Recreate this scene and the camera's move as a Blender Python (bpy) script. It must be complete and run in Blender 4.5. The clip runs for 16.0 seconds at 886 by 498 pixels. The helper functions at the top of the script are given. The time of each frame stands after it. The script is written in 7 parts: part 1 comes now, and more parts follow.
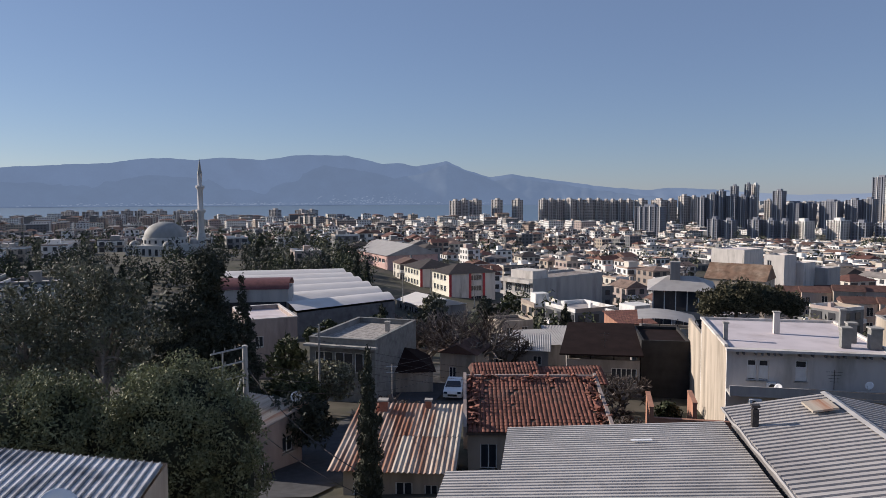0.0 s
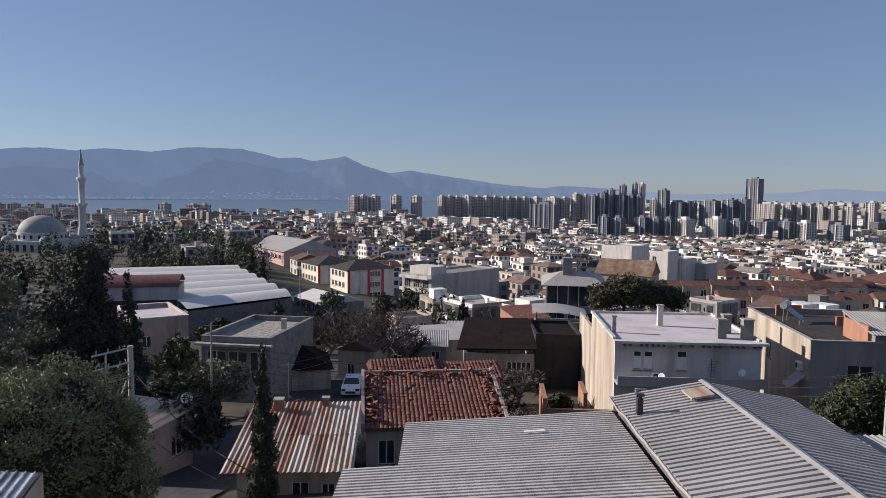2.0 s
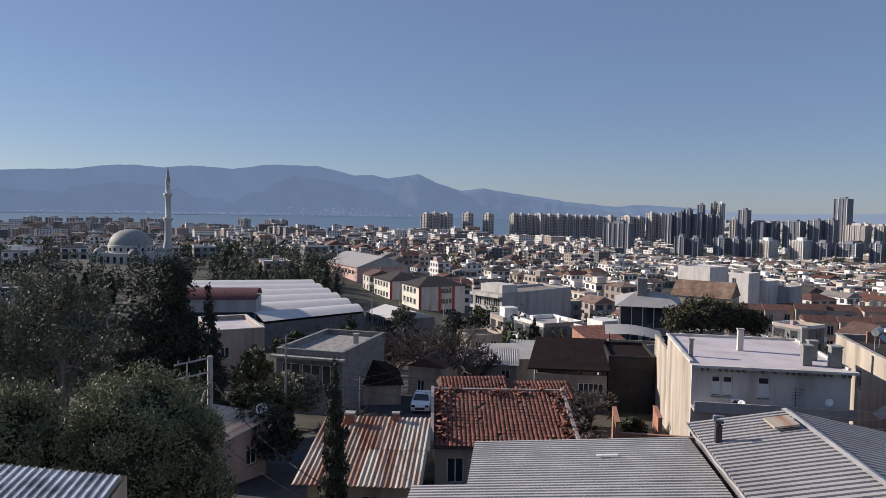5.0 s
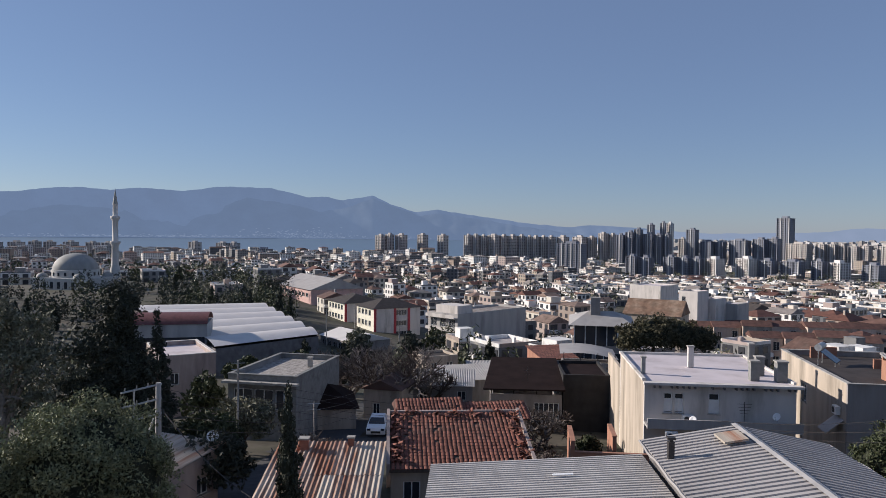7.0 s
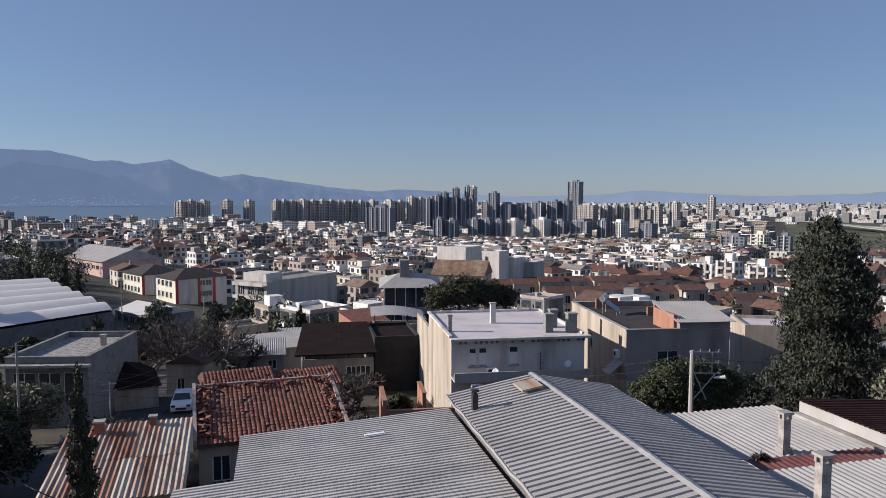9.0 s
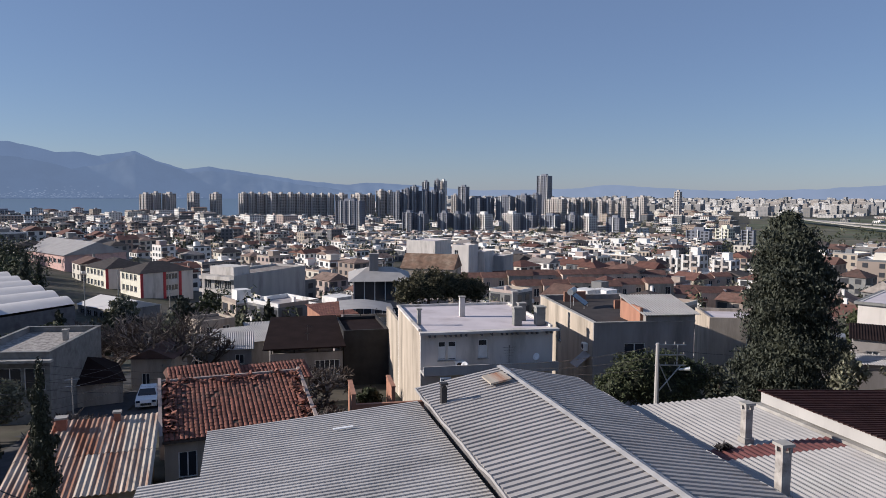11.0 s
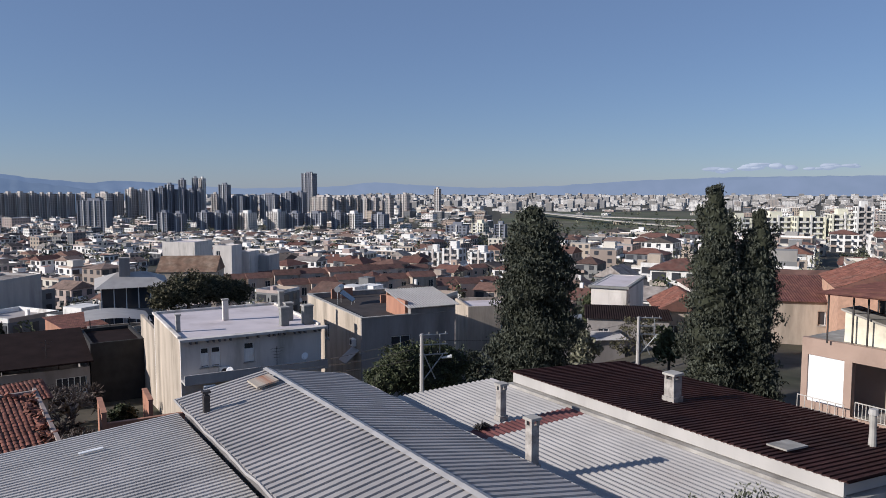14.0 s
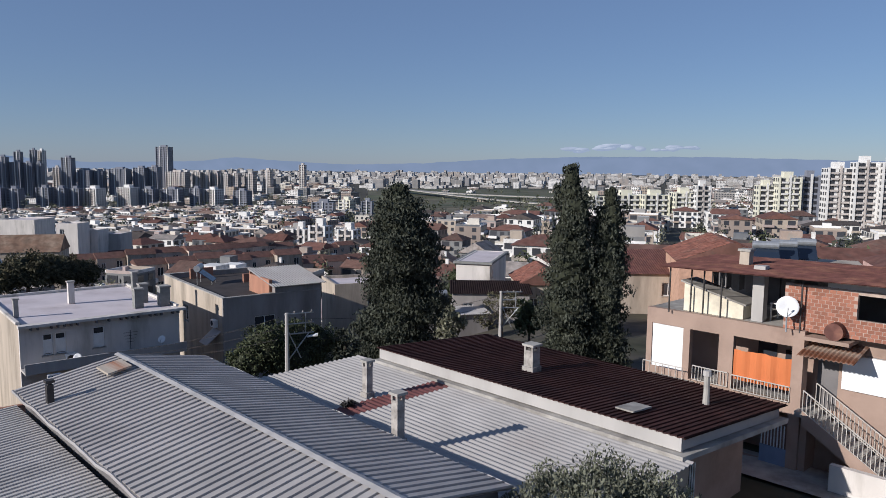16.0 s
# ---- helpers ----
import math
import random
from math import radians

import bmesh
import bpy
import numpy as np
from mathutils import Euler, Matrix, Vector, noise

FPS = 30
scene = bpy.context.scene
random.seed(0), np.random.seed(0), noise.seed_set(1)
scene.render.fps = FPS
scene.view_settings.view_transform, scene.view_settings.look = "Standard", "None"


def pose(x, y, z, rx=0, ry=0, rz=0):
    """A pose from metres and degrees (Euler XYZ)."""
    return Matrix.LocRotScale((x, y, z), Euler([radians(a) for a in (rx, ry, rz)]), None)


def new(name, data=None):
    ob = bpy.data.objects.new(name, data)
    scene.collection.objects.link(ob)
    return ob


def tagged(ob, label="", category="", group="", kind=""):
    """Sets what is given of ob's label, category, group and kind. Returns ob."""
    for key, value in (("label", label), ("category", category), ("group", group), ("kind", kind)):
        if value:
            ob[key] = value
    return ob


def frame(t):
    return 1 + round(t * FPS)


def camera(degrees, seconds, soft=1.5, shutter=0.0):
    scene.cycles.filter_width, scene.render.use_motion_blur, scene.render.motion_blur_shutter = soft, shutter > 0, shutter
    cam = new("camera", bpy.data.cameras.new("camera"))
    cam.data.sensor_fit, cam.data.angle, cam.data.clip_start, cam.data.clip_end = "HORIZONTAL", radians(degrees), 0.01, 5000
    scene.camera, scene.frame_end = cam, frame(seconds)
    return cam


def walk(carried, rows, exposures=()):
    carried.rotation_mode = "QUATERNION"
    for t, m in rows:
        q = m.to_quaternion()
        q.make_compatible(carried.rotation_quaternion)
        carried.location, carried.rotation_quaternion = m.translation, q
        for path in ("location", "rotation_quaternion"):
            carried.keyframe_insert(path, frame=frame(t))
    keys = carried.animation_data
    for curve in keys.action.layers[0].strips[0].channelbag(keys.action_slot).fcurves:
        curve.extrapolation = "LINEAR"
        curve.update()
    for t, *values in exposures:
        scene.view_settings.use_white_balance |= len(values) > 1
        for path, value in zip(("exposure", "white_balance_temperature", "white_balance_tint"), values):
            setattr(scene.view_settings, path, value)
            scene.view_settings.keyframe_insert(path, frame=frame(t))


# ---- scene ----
cam = camera(62.9, 16.0, soft=0.5)
ARM = 0.346  # the camera is held this far in front of the turning body
ROWS = [  # seconds, yaw, pitch, roll
    (0.0, 0.19, -4.20, 0.16), (0.5, -3.10, -4.12, -0.55), (1.0, -5.06, -3.50, -0.50), (1.5, -5.95, -3.53, -0.70),
    (2.0, -7.81, -4.48, -0.51), (2.5, -10.63, -5.46, -1.37), (3.0, -9.19, -4.87, -0.96), (3.5, -5.45, -3.29, -0.17),
    (4.0, -2.66, -3.23, -0.20), (4.5, -2.47, -3.23, -0.69), (4.7, -2.18, -3.31, -1.01), (6.8, -1.70, -0.64, -0.30),
    (7.0, -5.69, -1.43, -0.61), (7.5, -12.26, -3.08, 0.15), (8.0, -17.39, -3.01, 0.26), (8.5, -19.50, -3.68, -0.56),
    (9.0, -20.65, -4.14, -0.05), (9.2, -21.17, -3.97, -0.20), (11.3, -23.83, -4.75, -0.17), (11.5, -24.57, -4.69, -0.09),
    (12.0, -26.98, -4.57, -0.41), (12.5, -30.00, -4.38, -0.98), (13.0, -33.89, -4.04, -0.90), (13.5, -37.56, -4.23, -0.35),
    (14.0, -41.40, -4.77, -0.03), (14.5, -45.45, -5.98, -1.01), (15.0, -50.44, -6.36, -1.21), (15.5, -53.16, -6.77, -1.48),
    (16.0, -51.94, -6.52, -0.68),
]


def held(yaw, pitch, roll):
    return pose(0, -ARM, 0, 0, 0, yaw) @ pose(0, ARM, 0, 90 + pitch) @ pose(0, 0, 0, 0, 0, -roll)


walk(cam, [(t, held(y, p, r)) for t, y, p, r in ROWS], [(0.0, 0.28, 6230, 12.5), (9.0, 0.26, 6030, 12), (13.0, 0.22, 5880, 11.5), (16.0, 0.05, 5720, 10.5)])

# ---- light ----
SUN_AZ, SUN_EL = -68.0, 22.5  # degrees to the right of +y, and up
world = bpy.data.worlds.new("sky")
scene.world = world
world.use_nodes = True
wn = world.node_tree.nodes
sky = wn.new("ShaderNodeTexSky")
sky.sky_type, sky.sun_disc = "NISHITA", False
sky.sun_elevation, sky.sun_rotation = radians(SUN_EL), radians(SUN_AZ)
sky.altitude, sky.air_density, sky.dust_density, sky.ozone_density = 1500, 1.0, 0.6, 2.5
wn["Background"].inputs[1].default_value = 0.07
haze = wn.new("ShaderNodeMix")  # thin even haze over the whole sky
haze.data_type = "RGBA"
haze.inputs[0].default_value = 0.44
haze.inputs[7].default_value = (2.7, 3.5, 5.5, 1)
world.node_tree.links.new(sky.outputs[0], haze.inputs[6])
world.node_tree.links.new(haze.outputs[2], wn["Background"].inputs[0])
sun = new("sun", bpy.data.lights.new("sun", "SUN"))
sun.data.energy, sun.data.angle, sun.data.color = 5.0, radians(0.6), (1.0, 0.89, 0.75)
sun_dir = Vector((math.sin(radians(SUN_AZ)) * math.cos(radians(SUN_EL)), math.cos(radians(SUN_AZ)) * math.cos(radians(SUN_EL)), math.sin(radians(SUN_EL))))
sun.rotation_euler = sun_dir.to_track_quat("Z", "Y").to_euler()

# ---- materials ----
def material(name, colour, rough=0.85, metal=0.0, var=0.25, grain=3.0, stain=None, stain_scale=0.35, stain_amount=0.5, bump=0.15, island=0.0, obj=0.0, palette=None, spec=0.3, fine=18.0, streak=False):
    """A worn surface: base colour, grain at two scales, stains with soft borders, fine relief.
    palette: colours chosen by random value per island or per object."""
    m = bpy.data.materials.new(name)
    m.use_nodes = True
    nt = m.node_tree
    n, ln = nt.nodes, nt.links
    bsdf = n["Principled BSDF"]
    bsdf.inputs["Roughness"].default_value = rough
    bsdf.inputs["Metallic"].default_value = metal
    bsdf.inputs["Specular IOR Level"].default_value = spec
    tc = n.new("ShaderNodeTexCoord")
    geo = n.new("ShaderNodeNewGeometry")
    info = n.new("ShaderNodeObjectInfo")
    src = geo.outputs["Random Per Island"] if island or (palette and not obj) else info.outputs["Random"]
    vec = tc.outputs["Object"]
    if streak:
        mp = n.new("ShaderNodeMapping")
        mp.inputs["Scale"].default_value = (2.2, 0.12, 1.0) if streak == "y" else (0.55, 0.55, 0.12)
        ln.new(vec, mp.inputs[0])
        vec = mp.outputs[0]
    if palette:
        ramp = n.new("ShaderNodeValToRGB")
        ramp.color_ramp.interpolation = "CONSTANT"
        el = ramp.color_ramp.elements
        while len(el) < len(palette):
            el.new(0.5)
        for i, c in enumerate(palette):
            el[i].position, el[i].color = i / len(palette), (*c, 1)
        ln.new(src, ramp.inputs[0])
        base = ramp.outputs[0]
    else:
        rgb = n.new("ShaderNodeRGB")
        rgb.outputs[0].default_value = (*colour, 1)
        base = rgb.outputs[0]
    if stain:
        big = n.new("ShaderNodeTexNoise")
        big.inputs["Scale"].default_value, big.inputs["Detail"].default_value = stain_scale, 6
        big.inputs["Roughness"].default_value = 0.65
        ln.new(vec, big.inputs[0])
        rr = n.new("ShaderNodeValToRGB")
        rr.color_ramp.elements[0].position, rr.color_ramp.elements[1].position = 0.62 - 0.3 * stain_amount, 0.78 - 0.2 * stain_amount
        ln.new(big.outputs["Fac"], rr.inputs[0])
        mx = n.new("ShaderNodeMix")
        mx.data_type = "RGBA"
        mx.inputs[7].default_value = (*stain, 1)
        ln.new(rr.outputs[0], mx.inputs[0])
        ln.new(base, mx.inputs[6])
        base = mx.outputs[2]
    ns = n.new("ShaderNodeTexNoise")
    ns.inputs["Scale"].default_value, ns.inputs["Detail"].default_value = grain, 5
    ln.new(vec, ns.inputs[0])
    mr = n.new("ShaderNodeMapRange")
    mr.inputs["From Min"].default_value, mr.inputs["From Max"].default_value = 0.3, 0.7
    mr.inputs["To Min"].default_value, mr.inputs["To Max"].default_value = 1 - var, 1 + var
    ln.new(ns.outputs["Fac"], mr.inputs["Value"])
    val = mr.outputs[0]
    if island or obj:
        m2 = n.new("ShaderNodeMapRange")
        k = island or obj
        m2.inputs["To Min"].default_value, m2.inputs["To Max"].default_value = 1 - k, 1 + k
        ln.new(src, m2.inputs["Value"])
        mul = n.new("ShaderNodeMath")
        mul.operation = "MULTIPLY"
        ln.new(val, mul.inputs[0]), ln.new(m2.outputs[0], mul.inputs[1])
        val = mul.outputs[0]
    sc = n.new("ShaderNodeVectorMath")
    sc.operation = "SCALE"
    ln.new(base, sc.inputs[0]), ln.new(val, sc.inputs["Scale"])
    ln.new(sc.outputs[0], bsdf.inputs["Base Color"])
    if bump:
        nb = n.new("ShaderNodeTexNoise")
        nb.inputs["Scale"].default_value, nb.inputs["Detail"].default_value = fine, 4
        ln.new(tc.outputs["Object"], nb.inputs[0])
        bp = n.new("ShaderNodeBump")
        bp.inputs["Strength"].default_value, bp.inputs["Distance"].default_value = bump, 0.02
        ln.new(nb.outputs["Fac"], bp.inputs["Height"])
        ln.new(bp.outputs[0], bsdf.inputs["Normal"])
    return m


def leafy(name, colour, var=0.5):
    m = material(name, colour, rough=0.7, var=0.3, grain=0.6, bump=0, island=var, spec=0.25)
    return m


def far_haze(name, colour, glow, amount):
    """Distance through kilometres of air: land colour, with haze light put in as emission."""
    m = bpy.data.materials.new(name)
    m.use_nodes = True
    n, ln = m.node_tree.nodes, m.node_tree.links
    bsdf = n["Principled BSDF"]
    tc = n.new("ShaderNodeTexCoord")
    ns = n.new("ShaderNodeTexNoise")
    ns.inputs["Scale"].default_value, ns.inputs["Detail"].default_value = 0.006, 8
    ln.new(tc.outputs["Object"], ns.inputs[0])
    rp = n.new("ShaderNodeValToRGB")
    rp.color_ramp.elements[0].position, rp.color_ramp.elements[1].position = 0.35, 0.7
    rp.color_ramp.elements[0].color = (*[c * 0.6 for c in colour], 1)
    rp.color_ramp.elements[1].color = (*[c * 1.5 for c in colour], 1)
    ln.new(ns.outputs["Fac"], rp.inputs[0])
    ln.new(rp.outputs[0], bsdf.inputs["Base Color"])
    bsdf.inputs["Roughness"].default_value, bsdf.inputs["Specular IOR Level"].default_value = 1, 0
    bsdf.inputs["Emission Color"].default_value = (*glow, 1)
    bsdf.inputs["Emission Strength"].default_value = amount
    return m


WALLS = [(0.74, 0.72, 0.69), (0.30, 0.285, 0.27), (0.42, 0.355, 0.29), (0.76, 0.74, 0.71), (0.20, 0.20, 0.20), (0.37, 0.29, 0.24), (0.60, 0.56, 0.49), (0.15, 0.155, 0.165), (0.70, 0.68, 0.65), (0.78, 0.76, 0.73), (0.30, 0.245, 0.21), (0.42, 0.34, 0.31)]
white_plaster = material("white_plaster", (0.62, 0.575, 0.535), var=0.12, grain=1.2, stain=(0.36, 0.33, 0.29), stain_amount=0.35, stain_scale=0.8, streak=True)
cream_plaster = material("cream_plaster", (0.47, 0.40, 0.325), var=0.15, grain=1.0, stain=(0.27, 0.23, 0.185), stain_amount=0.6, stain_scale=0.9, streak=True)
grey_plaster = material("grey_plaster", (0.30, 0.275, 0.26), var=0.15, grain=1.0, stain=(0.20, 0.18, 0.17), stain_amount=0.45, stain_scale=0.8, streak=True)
pale_grey_plaster = material("pale_grey_plaster", (0.42, 0.40, 0.38), var=0.12, grain=1.0, stain=(0.3, 0.28, 0.27), stain_amount=0.4, stain_scale=0.6, streak=True)
tan_plaster = material("tan_plaster", (0.34, 0.245, 0.195), var=0.1, grain=0.9, stain=(0.27, 0.19, 0.15), stain_amount=0.4, stain_scale=0.7)
dark_plaster = material("dark_plaster", (0.17, 0.16, 0.16), var=0.2, grain=1.0, stain=(0.1, 0.09, 0.09), stain_amount=0.4)
pink_plaster = material("pink_plaster", (0.60, 0.40, 0.36), var=0.1, stain=(0.4, 0.28, 0.25), stain_amount=0.3)
red_paint = material("red_paint", (0.42, 0.05, 0.06), var=0.1, rough=0.6)
orange_plaster = material("orange_plaster", (0.36, 0.18, 0.12), var=0.15, stain=(0.28, 0.16, 0.11), stain_amount=0.45, streak=True)
concrete = material("concrete", (0.38, 0.36, 0.33), var=0.2, grain=2.0, stain=(0.2, 0.18, 0.16), stain_amount=0.5)
roof_screed = material("roof_screed", (0.58, 0.52, 0.53), var=0.08, grain=0.6, stain=(0.45, 0.39, 0.39), stain_amount=0.35, stain_scale=0.25)
lean_metal = material("pale_grey_metal_sheet", (0.48, 0.455, 0.435), rough=0.6, var=0.1, grain=0.7, stain=(0.38, 0.36, 0.345), stain_amount=0.4, stain_scale=0.3, bump=0.05, spec=0.15)
grey_metal = material("grey_metal_sheet", (0.40, 0.375, 0.36), rough=0.6, metal=0.0, var=0.1, grain=0.7, stain=(0.32, 0.30, 0.29), stain_amount=0.4, stain_scale=0.25, bump=0.05, spec=0.15)
pale_metal = material("pale_metal_sheet", (0.38, 0.36, 0.345), rough=0.6, metal=0.0, var=0.12, grain=0.8, stain=(0.30, 0.275, 0.26), stain_amount=0.4, stain_scale=0.4, bump=0.05, spec=0.15)
red_metal = material("red_metal_sheet", (0.15, 0.06, 0.055), rough=0.55, metal=0.1, var=0.2, grain=1.5, bump=0.05)
dark_red_metal = material("dark_red_metal_sheet", (0.055, 0.025, 0.022), rough=0.7, metal=0.0, var=0.25, grain=1.2, stain=(0.036, 0.02, 0.02), stain_amount=0.5, bump=0.05, spec=0.12)
rust_metal = material("rusty_metal_sheet", (0.52, 0.44, 0.36), rough=0.7, metal=0.1, var=0.25, grain=1.2, stain=(0.21, 0.085, 0.045), stain_amount=0.95, stain_scale=0.8, bump=0.1, streak="y")
brown_rust_metal = material("brown_rusty_sheet", (0.12, 0.05, 0.04), rough=0.7, var=0.35, grain=2.0, stain=(0.19, 0.09, 0.06), stain_amount=0.45, stain_scale=1.2)
white_metal = material("white_metal_sheet", (0.64, 0.60, 0.57), rough=0.5, var=0.06, grain=0.3, stain=(0.6, 0.58, 0.55), stain_amount=0.35, stain_scale=0.1)
tile_clay = material("clay_tile", (0.22, 0.092, 0.066), rough=0.85, var=0.2, grain=2.0, island=0.3, stain=(0.16, 0.09, 0.07), stain_amount=0.45, stain_scale=0.6)
tile_piece = material("clay_tile_piece", (0.22, 0.092, 0.066), rough=0.85, var=0.2, grain=2.0, obj=0.3, bump=0.2)
ROOFS = [(0.17, 0.085, 0.066), (0.12, 0.072, 0.058), (0.22, 0.155, 0.125), (0.075, 0.062, 0.056), (0.16, 0.09, 0.07), (0.13, 0.062, 0.048), (0.25, 0.22, 0.20)]
tile_roof = material("clay_roof", (0.2, 0.1, 0.08), palette=ROOFS, obj=0.15, var=0.3, grain=0.9, stain=(0.12, 0.085, 0.07), stain_amount=0.35, stain_scale=0.5, bump=0.3)
tile_far = material("clay_roof_far", (0.22, 0.10, 0.075), palette=ROOFS, var=0.25, grain=0.6, bump=0)
dark_tile = material("dark_roof_tile", (0.05, 0.042, 0.04), var=0.25, grain=1.0)
black_roof = material("dark_brown_roof", (0.022, 0.014, 0.013), spec=0.08, rough=0.9, var=0.25, grain=0.8)
brick = material("brick", (0.31, 0.135, 0.09), var=0.2, obj=0.25, grain=4.0)
mortar = material("mortar", (0.42, 0.33, 0.28), var=0.2)
glass_dark = material("window_glass", (0.035, 0.04, 0.05), rough=0.08, var=0.2, grain=0.4, bump=0, spec=0.6)
glass_blue = material("blue_glass", (0.02, 0.03, 0.05), rough=0.1, var=0.25, grain=0.05, bump=0, spec=0.6)
rail_paint = material("dull_rail_paint", (0.46, 0.43, 0.39), rough=0.6, var=0.2, grain=4.0, bump=0)
frame_white = material("white_frame", (0.74, 0.74, 0.73), rough=0.5, var=0.06, bump=0)
white_paint = material("white_paint", (0.80, 0.80, 0.80), rough=0.5, var=0.05, grain=0.7)
iron_dark = material("dark_iron", (0.06, 0.055, 0.055), rough=0.6, metal=0.4, var=0.2)
steel_grey = material("galvanised_steel", (0.42, 0.43, 0.44), rough=0.45, metal=0.6, var=0.15, bump=0)
bark = material("bark", (0.10, 0.075, 0.06), var=0.3, grain=6.0, bump=0.4)
pale_bark = material("pale_bark", (0.26, 0.22, 0.19), var=0.3, grain=5.0, bump=0.3)
pine_green = leafy("pine_needles", (0.20, 0.21, 0.115))
dark_green = leafy("cypress_leaves", (0.052, 0.057, 0.041))
olive_green = leafy("olive_leaves", (0.15, 0.155, 0.11))
mid_green = leafy("broad_leaves", (0.06, 0.07, 0.034))
euc_green = leafy("grey_green_leaves", (0.17, 0.168, 0.115))
twig = material("dry_twigs", (0.085, 0.066, 0.056), var=0.3, bump=0)
asphalt = material("asphalt", (0.055, 0.055, 0.06), var=0.2, grain=2.0, stain=(0.09, 0.085, 0.08), stain_amount=0.4)
earth = material("earth", (0.075, 0.066, 0.052), var=0.35, grain=0.5, stain=(0.05, 0.052, 0.03), stain_amount=0.6, stain_scale=0.08)
pale_brick = material("sunlit_bare_brick", (0.52, 0.32, 0.225), var=0.15, grain=3.0, stain=(0.40, 0.25, 0.18), stain_amount=0.4, stain_scale=0.8)
orange_cloth = material("orange_cloth", (0.55, 0.17, 0.06), rough=0.9, var=0.08, grain=1.0)
city_wall = material("city_wall", (0.6, 0.6, 0.6), palette=WALLS, var=0.08, grain=0.1, bump=0)
town_wall = material("town_wall", (0.6, 0.6, 0.6), palette=WALLS, obj=0.05, var=0.12, grain=0.5, stain=(0.3, 0.28, 0.25), stain_amount=0.3, stain_scale=0.3, bump=0)
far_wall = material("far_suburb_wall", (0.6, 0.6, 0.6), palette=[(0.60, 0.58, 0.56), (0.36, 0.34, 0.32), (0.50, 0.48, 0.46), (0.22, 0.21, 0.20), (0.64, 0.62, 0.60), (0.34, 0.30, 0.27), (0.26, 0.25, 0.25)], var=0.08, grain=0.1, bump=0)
# paler than the nearer city's glass, distance haze put into the window colour
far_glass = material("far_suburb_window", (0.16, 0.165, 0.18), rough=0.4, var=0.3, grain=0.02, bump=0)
city_flat = material("city_flat_roof", (0.5, 0.5, 0.5), palette=[(0.5, 0.48, 0.46), (0.62, 0.6, 0.58), (0.4, 0.36, 0.34), (0.30, 0.15, 0.11), (0.68, 0.67, 0.66)], var=0.1, grain=0.1, bump=0)
city_glass = material("city_window", (0.045, 0.047, 0.055), rough=0.3, var=0.3, grain=0.02, bump=0, spec=0.5)
tower_dark = material("tower_dark_wall", (0.22, 0.23, 0.27), var=0.1, grain=0.05, bump=0)
tower_pale = material("tower_pale_wall", (0.50, 0.455, 0.425), var=0.1, grain=0.05, bump=0)
tower_white = material("tower_white_wall", (0.68, 0.665, 0.64), var=0.06, grain=0.05, bump=0)
lead_dome = material("lead_dome", (0.30, 0.295, 0.28), rough=0.7, metal=0.1, var=0.2, grain=0.5, streak=True)
stone_pale = material("pale_stone", (0.52, 0.50, 0.47), var=0.1, grain=0.6)


def water_material():
    m = bpy.data.materials.new("sea_water")
    m.use_nodes = True
    n, ln = m.node_tree.nodes, m.node_tree.links
    b = n["Principled BSDF"]
    b.inputs["Base Color"].default_value = (0.12, 0.18, 0.25, 1)
    b.inputs["Roughness"].default_value = 0.45
    tc = n.new("ShaderNodeTexCoord")
    ns = n.new("ShaderNodeTexNoise")
    ns.inputs["Scale"].default_value, ns.inputs["Detail"].default_value = 0.05, 6
    ln.new(tc.outputs["Object"], ns.inputs[0])
    bp = n.new("ShaderNodeBump")
    bp.inputs["Strength"].default_value = 0.6
    ln.new(ns.outputs["Fac"], bp.inputs["Height"]), ln.new(bp.outputs[0], b.inputs["Normal"])
    return m


sea_water = water_material()
# haze put in as blue emission, on ranges, shore houses and clouds
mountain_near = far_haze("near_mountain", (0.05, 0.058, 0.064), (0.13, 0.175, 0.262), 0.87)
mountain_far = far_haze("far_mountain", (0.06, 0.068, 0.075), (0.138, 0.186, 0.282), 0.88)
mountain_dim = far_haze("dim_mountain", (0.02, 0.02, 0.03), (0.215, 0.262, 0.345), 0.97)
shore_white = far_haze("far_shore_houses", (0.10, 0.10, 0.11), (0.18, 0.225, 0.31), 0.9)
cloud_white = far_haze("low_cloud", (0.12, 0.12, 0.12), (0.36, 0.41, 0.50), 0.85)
rust_pale = material("half_rusted_sheet", (0.46, 0.40, 0.33), rough=0.7, metal=0.1, var=0.2, grain=1.0, stain=(0.27, 0.12, 0.065), stain_amount=0.55, stain_scale=0.9, streak="y")
# dark noise patches put the pine's shade into the white sheet's colour
shade_patched_metal = material("shade_patched_white_sheet", (0.60, 0.60, 0.61), rough=0.5, metal=0.2, var=0.15, grain=0.8, stain=(0.20, 0.20, 0.21), stain_amount=0.55, stain_scale=0.7)
yellow_plaster = material("pale_yellow_plaster", (0.72, 0.69, 0.58), var=0.1, stain=(0.5, 0.46, 0.36), stain_amount=0.3)
gate_blue = material("blue_grey_paint", (0.20, 0.25, 0.36), rough=0.5, var=0.1)
cream_wall = material("cream_wall", (0.72, 0.66, 0.52), var=0.1, stain=(0.45, 0.4, 0.32), stain_amount=0.35)
blue_paint = material("blue_paint", (0.08, 0.14, 0.30), var=0.15, rough=0.6)
ridge_metal = material("ridge_capping", (0.42, 0.40, 0.385), rough=0.5, var=0.15, grain=1.5, bump=0)
pink_grey = material("pinkish_grey_plaster", (0.38, 0.31, 0.275), var=0.12, stain=(0.25, 0.2, 0.19), stain_amount=0.45, stain_scale=0.7, streak=True)
